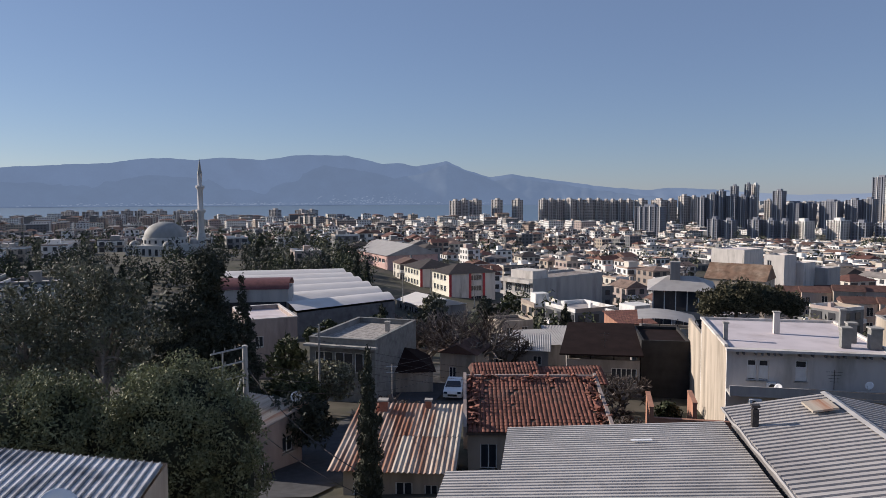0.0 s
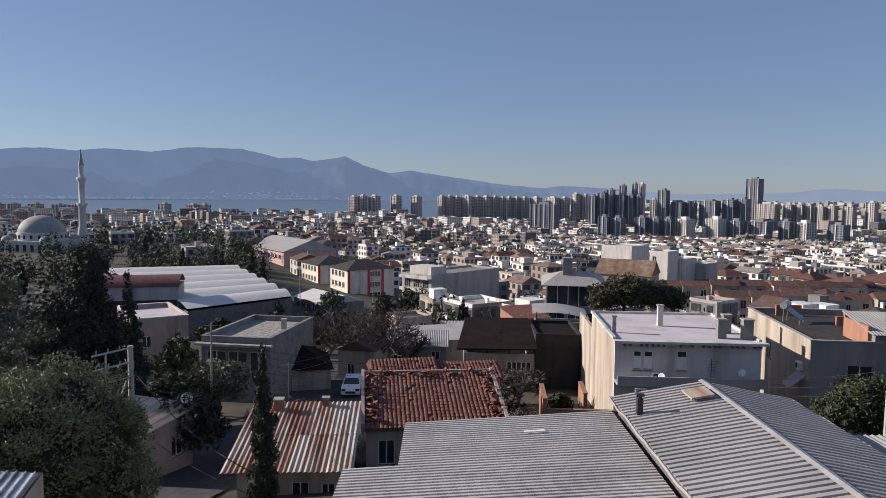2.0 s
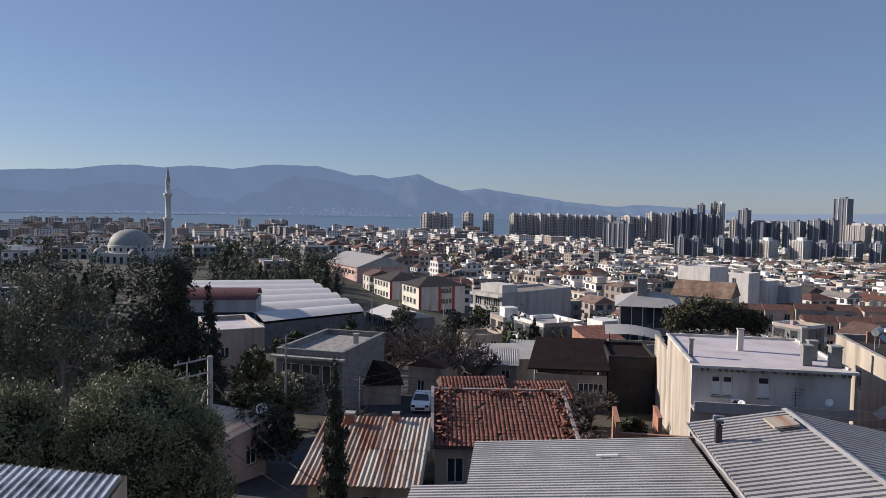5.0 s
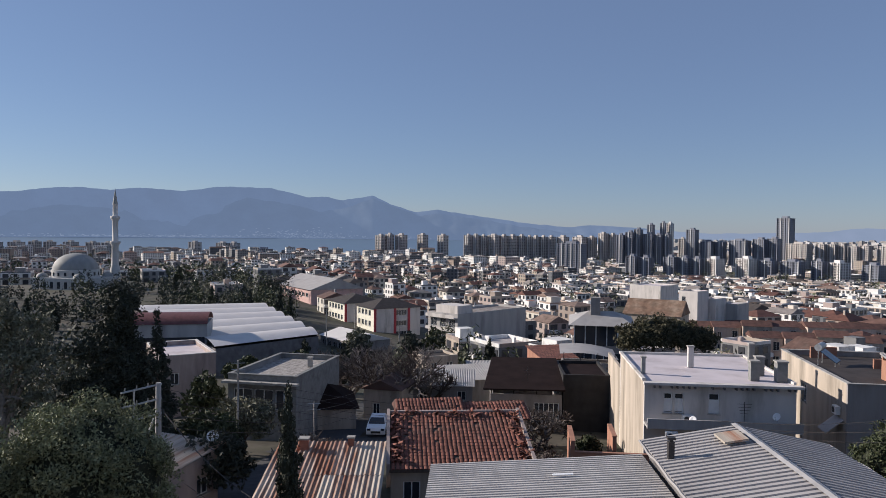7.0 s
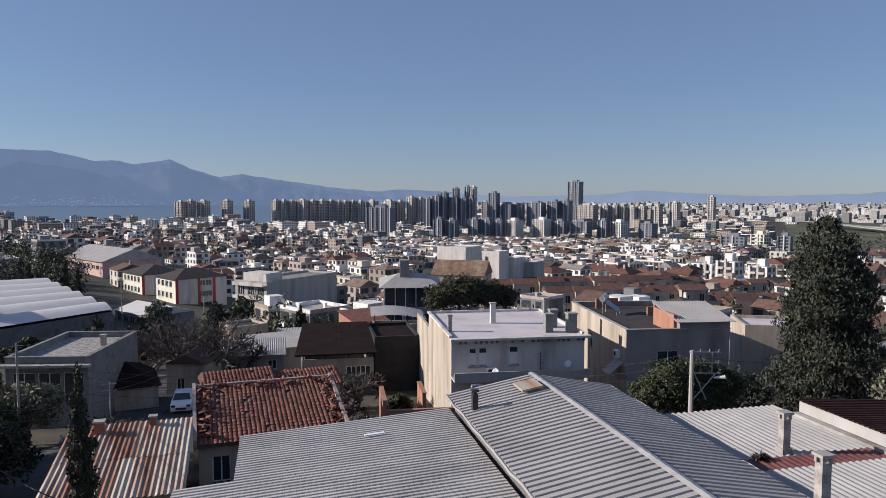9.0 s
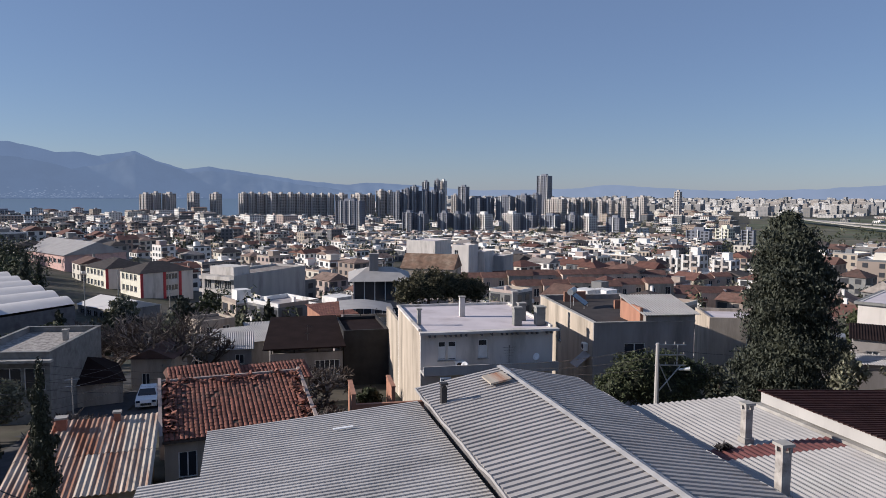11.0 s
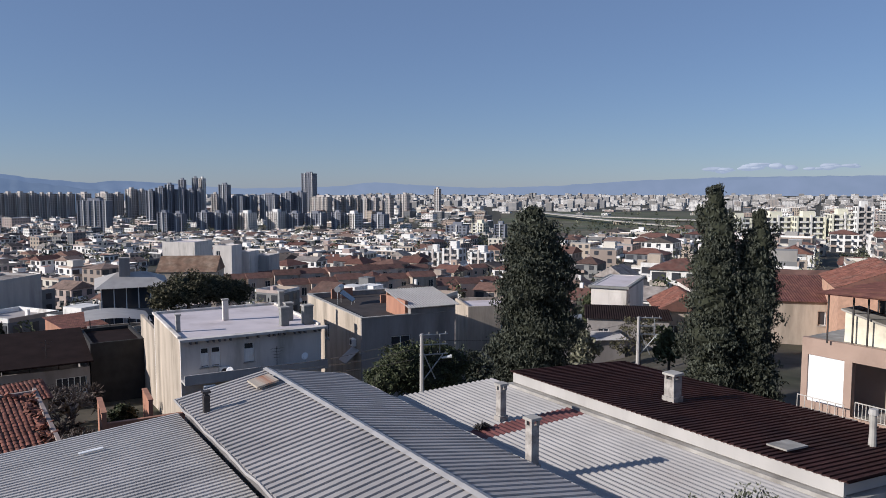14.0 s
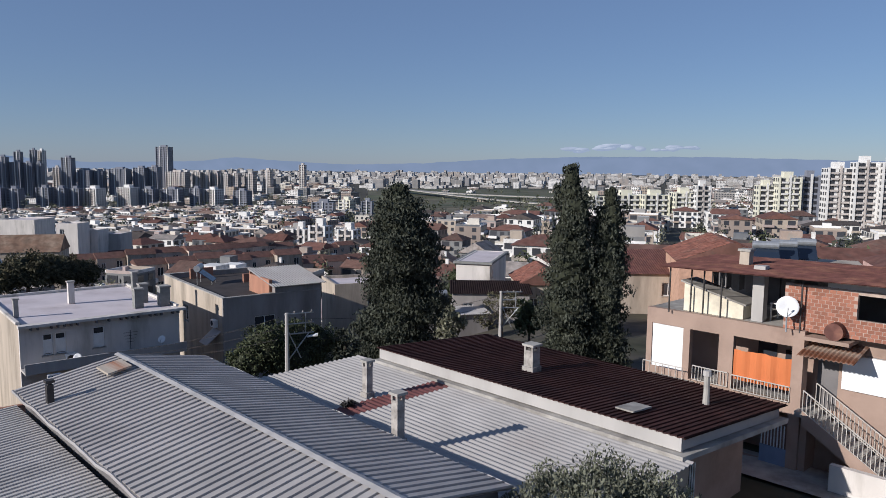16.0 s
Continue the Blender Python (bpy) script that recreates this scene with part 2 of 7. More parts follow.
# dull grey plaster; on a house front and chimneys its darkness holds their shade
shade_plaster = material("shaded_and_dull_grey_plaster", (0.22, 0.22, 0.21), var=0.15, stain=(0.13, 0.12, 0.12), stain_amount=0.4, stain_scale=0.6)
olive_brown = leafy("olive_brown_leaves", (0.085, 0.078, 0.045))
grimy = material("grimy_whitewash", (0.38, 0.35, 0.32), var=0.25, grain=3.0, stain=(0.16, 0.14, 0.13), stain_amount=0.6, stain_scale=2.2)
terrace_tile = material("terrace_roof_tile", (0.115, 0.06, 0.048), var=0.25, grain=1.2, obj=0.2, stain=(0.09, 0.055, 0.045), stain_amount=0.4, stain_scale=0.5)
terrace_wall = material("terrace_pink_plaster", (0.54, 0.44, 0.37), var=0.12, obj=0.15, stain=(0.33, 0.26, 0.22), stain_amount=0.35, stain_scale=0.6, streak=True)
# near-black wall colour stands for the shadow inside an open structure
shadow_wall = material("shadow_black_wall", (0.03, 0.028, 0.028), var=0.3, grain=1.0, stain=(0.03, 0.03, 0.03), stain_amount=0.5)


# ---- mesh helpers ----
class Mb:
    """Collects faces of one mesh, with a material slot for each."""

    def __init__(self):
        self.v, self.f, self.m = [], [], []

    def add(self, verts, faces, m=0):
        o = len(self.v)
        self.v.extend(verts)
        self.f.extend([tuple(i + o for i in f) for f in faces])
        self.m.extend([m] * len(faces))

    def box(self, x0, x1, y0, y1, z0, z1, m=0, top=None, mat=None):
        p = [(x0, y0, z0), (x1, y0, z0), (x1, y1, z0), (x0, y1, z0), (x0, y0, z1), (x1, y0, z1), (x1, y1, z1), (x0, y1, z1)]
        if mat is not None:
            p = [tuple(mat @ Vector(q)) for q in p]
        o = len(self.v)
        self.v.extend(p)
        self.f.extend([(o, o + 3, o + 2, o + 1), (o + 4, o + 5, o + 6, o + 7), (o, o + 1, o + 5, o + 4), (o + 1, o + 2, o + 6, o + 5), (o + 2, o + 3, o + 7, o + 6), (o + 3, o, o + 4, o + 7)])
        self.m.extend([m, m if top is None else top, m, m, m, m])

    def quad(self, a, b, c, d, m=0):
        self.add([a, b, c, d], [(0, 1, 2, 3)], m)

    def slab(self, pts, thick, m=0):
        """A plate under the given loop of points, thick metres deep."""
        n = len(pts)
        low = [(x, y, z - thick) for x, y, z in pts]
        self.add(list(pts) + low, [tuple(range(n)), tuple(range(2 * n - 1, n - 1, -1))] + [(i, i + n, (i + 1) % n + n, (i + 1) % n) for i in range(n)], m)

    def tube(self, pts, radii, sides=8, m=0, cap=True):
        """A round bar along the points."""
        o = len(self.v)
        pts = [Vector(p) for p in pts]
        for i, p in enumerate(pts):
            d = (pts[min(i + 1, len(pts) - 1)] - pts[max(i - 1, 0)]).normalized()
            a = d.orthogonal().normalized()
            b = d.cross(a)
            r = radii[i] if hasattr(radii, "__len__") else radii
            for k in range(sides):
                w = 2 * math.pi * k / sides
                self.v.append(tuple(p + r * (math.cos(w) * a + math.sin(w) * b)))
        for i in range(len(pts) - 1):
            for k in range(sides):
                q = (k + 1) % sides
                self.f.append((o + i * sides + k, o + i * sides + q, o + (i + 1) * sides + q, o + (i + 1) * sides + k))
                self.m.append(m)
        if cap:
            self.f.extend([tuple(o + k for k in reversed(range(sides))), tuple(o + (len(pts) - 1) * sides + k for k in range(sides))])
            self.m.extend([m, m])

    def lathe(self, profile, sides=24, m=0, cx=0.0, cy=0.0):
        o = len(self.v)
        for r, z in profile:
            for k in range(sides):
                w = 2 * math.pi * k / sides
                self.v.append((cx + r * math.cos(w), cy + r * math.sin(w), z))
        for i in range(len(profile) - 1):
            for k in range(sides):
                q = (k + 1) % sides
                self.f.append((o + i * sides + k, o + i * sides + q, o + (i + 1) * sides + q, o + (i + 1) * sides + k))
                self.m.append(m)

    def weld(self):
        """Joins points that coincide."""
        seen, back = {}, []
        for p in self.v:
            k = tuple(round(c, 4) for c in p)
            back.append(seen.setdefault(k, len(seen)))
        self.v = list(seen)
        self.f = [tuple(back[i] for i in f) for f in self.f]
        return self

    def mesh(self, name, mats, smooth=False):
        me = bpy.data.meshes.new(name)
        me.from_pydata([tuple(p) for p in self.v], [], self.f)
        for mt in mats if isinstance(mats, (list, tuple)) else [mats]:
            me.materials.append(mt)
        me.polygons.foreach_set("material_index", self.m)
        if smooth:
            me.polygons.foreach_set("use_smooth", [True] * len(me.polygons))
        me.update()
        return me


def thing(name, label, category, m=None, group="", kind=""):
    """An empty at a thing's base that carries its parts."""
    ob = tagged(new(name), label, category, group, kind)
    if m is not None:
        ob.matrix_basis = m
    return ob


def part(name, mb, mats, parent=None, label="", m=None, smooth=False, kind=""):
    """One mesh object under a thing or a part."""
    ob = new(name, mb.mesh(name, mats, smooth) if isinstance(mb, Mb) else mb)
    ob.parent = parent
    if m is not None:
        ob.matrix_basis = m
    return tagged(ob, label, kind=kind)


def solo(name, mb, mats, label, category="", m=None, group="", kind="", smooth=False):
    """A thing or a piece of the setting that is one mesh."""
    ob = part(name, mb, mats, None, label, m, smooth)
    return tagged(ob, label, category, group, kind)


def wall_with_holes(mb, mat, length, z0, z1, thick, holes, m=0):
    """A wall along local x from 0 to length, its outer face on y=0, inner on y=thick, with real openings (x0, x1, z0, z1)."""
    xs = sorted({0.0, length, *[h[0] for h in holes], *[h[1] for h in holes]})
    zs = sorted({z0, z1, *[h[2] for h in holes], *[h[3] for h in holes]})
    full = {}
    for i in range(len(xs) - 1):
        for j in range(len(zs) - 1):
            cx, cz = (xs[i] + xs[i + 1]) / 2, (zs[j] + zs[j + 1]) / 2
            full[i, j] = not any(h[0] < cx < h[1] and h[2] < cz < h[3] for h in holes)

    def q(*p):
        mb.add([tuple(mat @ Vector(c)) for c in p], [(0, 1, 2, 3)], m)

    for (i, j), solid in full.items():
        if not solid:
            continue
        a, b, c, d = xs[i], xs[i + 1], zs[j], zs[j + 1]
        q((a, 0, c), (b, 0, c), (b, 0, d), (a, 0, d))
        q((b, thick, c), (a, thick, c), (a, thick, d), (b, thick, d))
        if not full.get((i - 1, j)):
            q((a, thick, c), (a, 0, c), (a, 0, d), (a, thick, d))
        if not full.get((i + 1, j)):
            q((b, 0, c), (b, thick, c), (b, thick, d), (b, 0, d))
        if not full.get((i, j - 1)):
            q((a, thick, c), (b, thick, c), (b, 0, c), (a, 0, c))
        if not full.get((i, j + 1)):
            q((a, 0, d), (b, 0, d), (b, thick, d), (a, thick, d))


def ribbed(mb, corner, along, across, n_along, pitch, amp, thick=0.03, kind="trap", m=0, jitter=0.0):
    """A ribbed sheet: ribs run along the vector 'along', and repeat every pitch metres over the vector 'across'."""
    c, a, b = Vector(corner), Vector(along), Vector(across)
    up = a.cross(b).normalized()
    if up.z < 0:
        up = -up
    width = b.length
    bd = b.normalized()
    prof = []
    n = max(1, int(round(width / pitch)))
    p = width / n
    for i in range(n):
        if kind == "trap":
            prof += [(i * p, 0), (i * p + 0.64 * p, 0), (i * p + 0.68 * p, amp), (i * p + 0.77 * p, amp), (i * p + 0.8 * p, -0.8 * amp), (i * p + 0.94 * p, -0.8 * amp)]
        else:
            prof += [(i * p + k * p / 6, amp * (0.5 - 0.5 * math.cos(2 * math.pi * k / 6))) for k in range(6)]
    prof.append((width, 0))
    rows = n_along + 1
    np_ = len(prof)
    vs = []
    for r in range(rows):
        o = c + a * (r / n_along)
        w = random.uniform(-jitter, jitter) if 0 < r < rows - 1 else 0.0
        vs += [tuple(o + bd * x + up * (h + w)) for x, h in prof]
    for r in (0, n_along):
        o = c + a * (r / n_along)
        vs += [tuple(o + bd * x + up * (h - thick)) for x, h in prof]
    fs = []
    for r in range(n_along):
        fs += [(r * np_ + i, (r + 1) * np_ + i, (r + 1) * np_ + i + 1, r * np_ + i + 1) for i in range(np_ - 1)]
    lo, hi = rows * np_, rows * np_ + np_
    fs += [(lo + i, lo + i + 1, hi + i + 1, hi + i) for i in range(np_ - 1)]
    fs += [(i, i + 1, lo + i + 1, lo + i) for i in range(np_ - 1)]
    e = n_along * np_
    fs += [(e + i + 1, e + i, hi + i, hi + i + 1) for i in range(np_ - 1)]
    mb.add(vs, fs, m)


def leaves(mb, centre, radii, count, size, m=0, shell=0.45, flat=0.0, rng=random, tall=1.0):
    """Many small leaf clumps in and near the surface of one lobe of a crown."""
    cx, cy, cz = centre
    v, f = [], []
    for _ in range(count):
        w, u = rng.uniform(0, 2 * math.pi), rng.uniform(-1, 1)
        s = math.sqrt(1 - u * u)
        d = rng.uniform(shell, 1.0) ** 0.6 * (1 + 0.16 * math.sin(5 * w + 3 * u) + 0.10 * math.sin(9 * u + 7 * w))
        p = Vector((cx + radii[0] * d * s * math.cos(w), cy + radii[1] * d * s * math.sin(w), cz + radii[2] * d * u))
        a = Vector((rng.gauss(0, 1), rng.gauss(0, 1), rng.gauss(0, 1) * tall)).normalized()
        b = a.orthogonal()
        b = (Matrix.Rotation(rng.uniform(0, 6.28), 3, a) @ b).normalized()
        e, g = size * rng.uniform(0.6, 1.4), size * rng.uniform(0.25, 0.6)
        o = len(v)
        v += [tuple(p - a * e), tuple(p + b * g), tuple(p + a * e), tuple(p - b * g)]
        f.append((o, o + 1, o + 2, o + 3))
    mb.add(v, f, m)


def polar(az, r):
    return r * math.sin(radians(az)), r * math.cos(radians(az))


KEEP = [(*polar(a, r), k) for a, r, k in ((-8, 95, 13), (-9, 112, 13), (-22, 240, 36), (-21, 300, 42), (-25, 150, 36), (-26, 260, 40), (-22, 185, 34), (1, 92, 14), (4, 106, 12), (12, 100, 10), (27, 190, 14), (32, 190, 16), (36, 215, 14), (31, 228, 18), (42, 330, 16), (21, 196, 16), (-20, 372, 45), (-12, 160, 48), (-17, 130, 30), (-1, 172, 13), (-3, 300, 28), (1, 222, 26), (-2, 235, 26), (8, 200, 24), (18, 110, 14), (22, 115, 16), (26, 115, 14), (67, 480, 60), (78, 440, 55), (84, 420, 40), (55, 82, 14), (59, 85, 12), (73, 62, 12), (57, 1250, 170), (62, 1200, 140), (50, 1300, 150), (52, 1150, 120), (24, 330, 30))]


# ---- ground, sea and distance ----
PROFILES = {  # distance: height below the eye, for the left, middle and right of the slope
    "left": ([0, 15, 25, 40, 68, 100, 150, 400, 600, 1000, 2000, 5000], [-11, -11.2, -12.5, -16.2, -19, -23, -27, -28, -40, -54, -57, -62]),
    "middle": ([0, 15, 25, 40, 68, 100, 150, 200, 300, 450, 700, 1000, 2000, 3000, 5000], [-11, -11.2, -12.2, -16.2, -19, -23, -28, -32, -38, -44, -50, -55, -57, -56, -42]),
    "right": ([0, 15, 30, 60, 100, 200, 450, 700, 1000, 2000, 3000, 5000], [-11, -11.2, -11.4, -12.5, -15.5, -23, -32, -39, -46, -53, -52, -42]),
}


def shore(az):
    """Distance of the coast."""
    return float(np.interp(az, [-180, -30, -4, 10, 17, 24, 60, 180], [1840, 1840, 1500, 1500, 1800, 9000, 9000, 1840]))


def ground_z(x, y):
    r, az = math.hypot(x, y), math.degrees(math.atan2(x, y))
    zl, zm, zr = (float(np.interp(r, *PROFILES[k])) for k in ("left", "middle", "right"))
    if az < 25:
        w = min(1, max(0, (az + 7) / 14))
        z = zl * (1 - w) + zm * w
    else:
        w = min(1, max(0, (az - 44) / 20))
        z = zm * (1 - w) + zr * w
    if abs(az) > 95:
        w = min(1, (abs(az) - 95) / 30)
        z = z * (1 - w) + (-11 + 0.02 * r) * w
    s = shore(az)
    if r > s:
        z = min(z, -57) - min(6, (r - s) * 0.02)
    return z


def build_ground():
    mb = Mb()
    rings = [0.0] + [3 * 1.103 ** i for i in range(76)] + [4990]
    n = 180
    for r in rings:
        for k in range(n):
            w = 2 * math.pi * k / n
            x, y = r * math.sin(w), r * math.cos(w)
            mb.v.append((x, y, ground_z(x, y)))
    for i in range(len(rings) - 1):
        for k in range(n):
            q = (k + 1) % n
            mb.f.append((i * n + q, i * n + k, (i + 1) * n + k, (i + 1) * n + q))
            mb.m.append(0)
    solo("ground", mb, earth, "sloping ground of earth, weeds and asphalt under the city", "ground", kind="structure", smooth=True)
    sea = Mb()
    sea.add([(4990 * math.sin(radians(a)), 4990 * math.cos(radians(a)), -58.6) for a in range(-130, 62, 4)] + [(0, 0, -58.6)], [tuple(range(48, -1, -1))])
    solo("water", sea, sea_water, "calm blue bay between the city and the mountains", "sea", kind="structure")


def ridge(name, label, dist, points, mat, rough, seed, base=-1.2, steps=500):
    """A mountain range: slopes that rise from the far shore to a skyline (degrees right: degrees up)."""
    mb = Mb()
    az = [p[0] for p in points]
    el = [p[1] for p in points]
    rows = 12
    for i in range(steps + 1):
        a = az[0] + (az[-1] - az[0]) * i / steps
        e = float(np.interp(a, az, el))
        e += rough * (noise.noise((a * 0.9, seed, 0)) + 0.5 * noise.noise((a * 2.3, seed, 5)) + 0.25 * noise.noise((a * 6.1, seed, 9)))
        for j in range(rows + 1):
            t = j / rows
            d = dist - 230 * (1 - t) - 50 * abs(noise.noise((a * 0.7 + t, t * 1.6, seed))) * t * (1 - t) * 4
            z = math.tan(radians(base + (e - base) * t ** 0.85)) * dist
            mb.v.append((d * math.sin(radians(a)), d * math.cos(radians(a)), z))
    for i in range(steps):
        for j in range(rows):
            o = i * (rows + 1) + j
            mb.f.append((o, o + rows + 1, o + rows + 2, o + 1))
            mb.m.append(0)
    solo(name, mb, mat, label, "mountain", kind="structure", smooth=True)


build_ground()
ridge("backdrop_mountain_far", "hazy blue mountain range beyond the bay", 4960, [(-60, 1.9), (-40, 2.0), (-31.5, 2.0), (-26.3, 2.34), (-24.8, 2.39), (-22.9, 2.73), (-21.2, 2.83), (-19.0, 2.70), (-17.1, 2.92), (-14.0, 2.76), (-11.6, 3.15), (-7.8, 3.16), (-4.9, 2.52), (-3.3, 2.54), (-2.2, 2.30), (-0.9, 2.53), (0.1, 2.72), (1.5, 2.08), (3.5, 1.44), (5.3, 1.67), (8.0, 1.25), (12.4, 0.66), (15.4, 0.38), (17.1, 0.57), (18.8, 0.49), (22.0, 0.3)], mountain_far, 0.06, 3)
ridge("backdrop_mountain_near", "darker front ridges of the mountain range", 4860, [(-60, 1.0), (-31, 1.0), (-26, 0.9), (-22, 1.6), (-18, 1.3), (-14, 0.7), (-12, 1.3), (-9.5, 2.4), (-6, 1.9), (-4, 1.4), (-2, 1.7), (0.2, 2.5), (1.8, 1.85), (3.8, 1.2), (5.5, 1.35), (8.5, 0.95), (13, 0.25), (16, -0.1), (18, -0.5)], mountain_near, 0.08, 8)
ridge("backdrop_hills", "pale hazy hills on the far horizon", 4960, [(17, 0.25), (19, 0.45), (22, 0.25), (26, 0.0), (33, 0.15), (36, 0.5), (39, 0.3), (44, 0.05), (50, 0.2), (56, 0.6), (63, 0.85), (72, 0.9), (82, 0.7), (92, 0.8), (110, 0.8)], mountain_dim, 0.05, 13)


def cloud(az, el, wide, tall, seed):
    """A low bank of white puffs far off over the hills."""
    rng = random.Random(seed)
    mb = Mb()
    d = 4900
    for i in range(9):
        a, e = az + rng.uniform(-0.5, 0.5) * wide, el + rng.uniform(-0.2, 0.3) * tall
        rx, rz = d * radians(wide) * rng.uniform(0.08, 0.2), d * radians(tall) * rng.uniform(0.15, 0.4)
        o = len(mb.v)
        cx, cy, cz = d * math.sin(radians(a)), d * math.cos(radians(a)), d * math.tan(radians(e))
        for j in range(7):
            u = -math.pi / 2 + math.pi * j / 6
            for k in range(12):
                w = 2 * math.pi * k / 12
                f = 1 + 0.3 * noise.noise((i * 3 + math.cos(w), math.sin(w), u))
                mb.v.append((cx + rx * f * math.cos(u) * math.cos(w), cy + rx * f * math.cos(u) * math.sin(w), cz + rz * f * math.sin(u)))
        for j in range(6):
            for k in range(12):
                q = (k + 1) % 12
                mb.f.append((o + j * 12 + k, o + j * 12 + q, o + (j + 1) * 12 + q, o + (j + 1) * 12 + k))
                mb.m.append(0)
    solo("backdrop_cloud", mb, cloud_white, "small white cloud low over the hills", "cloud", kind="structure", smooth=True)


for k, (a, e, w, t) in enumerate(((62.5, 1.35, 4.0, 0.5), (66.0, 1.6, 3.5, 0.6), (69.5, 1.5, 3.0, 0.5))):
    cloud(a, e, w, t, k)


def far_shore():
    """Pale settlements at the foot of the mountains across the bay."""
    rng = random.Random(12)
    mb = Mb()
    for i in range(520):
        az = rng.choice((rng.uniform(-32, 6), rng.gauss(-5, 2.4), rng.gauss(-15, 4)))
        up = abs(rng.gauss(0, 0.16)) * (1.8 if -10 < az < -1 else 0.5)
        d = 4615 - 8 * up
        x, y = d * math.sin(radians(az)), d * math.cos(radians(az))
        z = d * math.tan(radians(-0.66 + up))
        s, h = rng.uniform(1.5, 6), rng.uniform(1.5, 4.5)
        mb.box(x - s, x + s, y - 4, y + 4, z, z + h)
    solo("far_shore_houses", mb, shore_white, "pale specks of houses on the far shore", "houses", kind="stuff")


far_shore()


# ---- the near roofs ----
YAW = -7.87  # the street grid is turned this much
GRID = pose(13.4, 25.2, 0, 0, 0, YAW)  # x across the gabled roof, y along its ridge


def gabled_metal_roof():
    t = thing("metal_roof_house", "house under a grey ribbed metal gable roof", "house", GRID)
    for side, name in ((-1, "left"), (1, "right")):
        mb = Mb()
        w = 3.45 if side < 0 else 3.3
        ribbed(mb, (0, 0.0, -7.0), (side * w, 0, -0.62), (0, -16.2, 0), 4, 0.3, 0.028, kind="trap", jitter=0.004)
        part("roof_slope", mb, grey_metal, t)
    for i in range(33):
        cap = Mb()
        y0 = -16.25 + i * 0.495
        cap.add([(-0.15, y0, -6.985), (0, y0, -6.945), (0.15, y0, -6.985), (-0.15, y0 + 0.49, -6.98), (0, y0 + 0.49, -6.935), (0.15, y0 + 0.49, -6.98)], [(0, 1, 4, 3), (1, 2, 5, 4), (0, 2, 1), (3, 4, 5)])
        part("ridge_cap", cap, ridge_metal, t)
    walls = Mb()
    walls.slab([(-3.2, -15.9, -7.62), (3.05, -15.9, -7.62), (3.05, -0.3, -7.62), (-3.2, -0.3, -7.62)], 6)
    for y in (-0.3, -15.9):
        walls.add([(-3.2, y, -7.62), (3.05, y, -7.62), (0, y, -7.06), (-3.2, y - 0.2, -7.62), (3.05, y - 0.2, -7.62), (0, y - 0.2, -7.06)], [(0, 1, 2), (5, 4, 3)])
    part("wall", walls, dark_plaster, t)
    for x, w in ((-3.5, 0.045), (3.34, 0.03)):
        g = Mb()
        pts = [(x + 0.02 * math.sin(i * 0.9) + 0.012 * math.sin(i * 4.1), -16.2 + i * 0.45, -7.66 + 0.018 * math.sin(i * 1.3)) for i in range(37)]
        g.tube(pts, w, 6)
        part("gutter", g, pale_metal, t, "pale bent gutter")
    return t


def lean_to_roof():
    t = thing("lean_to_house", "low house under a grey ribbed metal lean-to roof", "house", GRID)
    a = Mb()
    ribbed(a, (-3.42, -0.1, -8.12), (-7.75, 0, -0.55), (0, -4.3, 0), 4, 0.22, 0.026, jitter=0.004)
    part("roof_sheet", a, lean_metal, t)
    b = Mb()
    ribbed(b, (-3.42, -4.4, -8.13), (-9.5, 0, -0.66), (0, -11, 0), 4, 0.22, 0.026, jitter=0.004)
    part("roof_sheet", b, lean_metal, t)
    w = Mb()
    w.box(-10.9, -3.3, -4.3, -0.35, -14.5, -8.75, 0)
    w.box(-12.6, -3.3, -15, -4.4, -14.5, -8.85, 0)
    part("wall", w, cream_plaster, t)


def pale_roof():
    t = thing("pale_roof_house", "low house under a pale corrugated metal roof", "house", GRID)
    a = Mb()
    ribbed(a, (3.3, -2.3, -8.28), (0, -5.0, 0.02), (6.0, 0, 0.06), 3, 0.24, 0.05, kind="wave")
    part("roof_sheet", a, pale_metal, t)
    r = Mb()
    ribbed(r, (3.3, -7.3, -8.255), (0, -0.9, 0.0), (6.0, 0, 0.06), 1, 0.24, 0.05, kind="wave")
    part("roof_sheet", r, red_metal, t, "red painted strip of the sheet")
    b = Mb()
    ribbed(b, (3.3, -8.2, -8.26), (0, -9.6, -0.02), (6.0, 0, 0.06), 3, 0.24, 0.05, kind="wave")
    part("roof_sheet", b, pale_metal, t)
    w = Mb()
    w.box(3.12, 9.3, -17.6, -2.5, -14, -8.36)
    part("wall", w, cream_plaster, t)


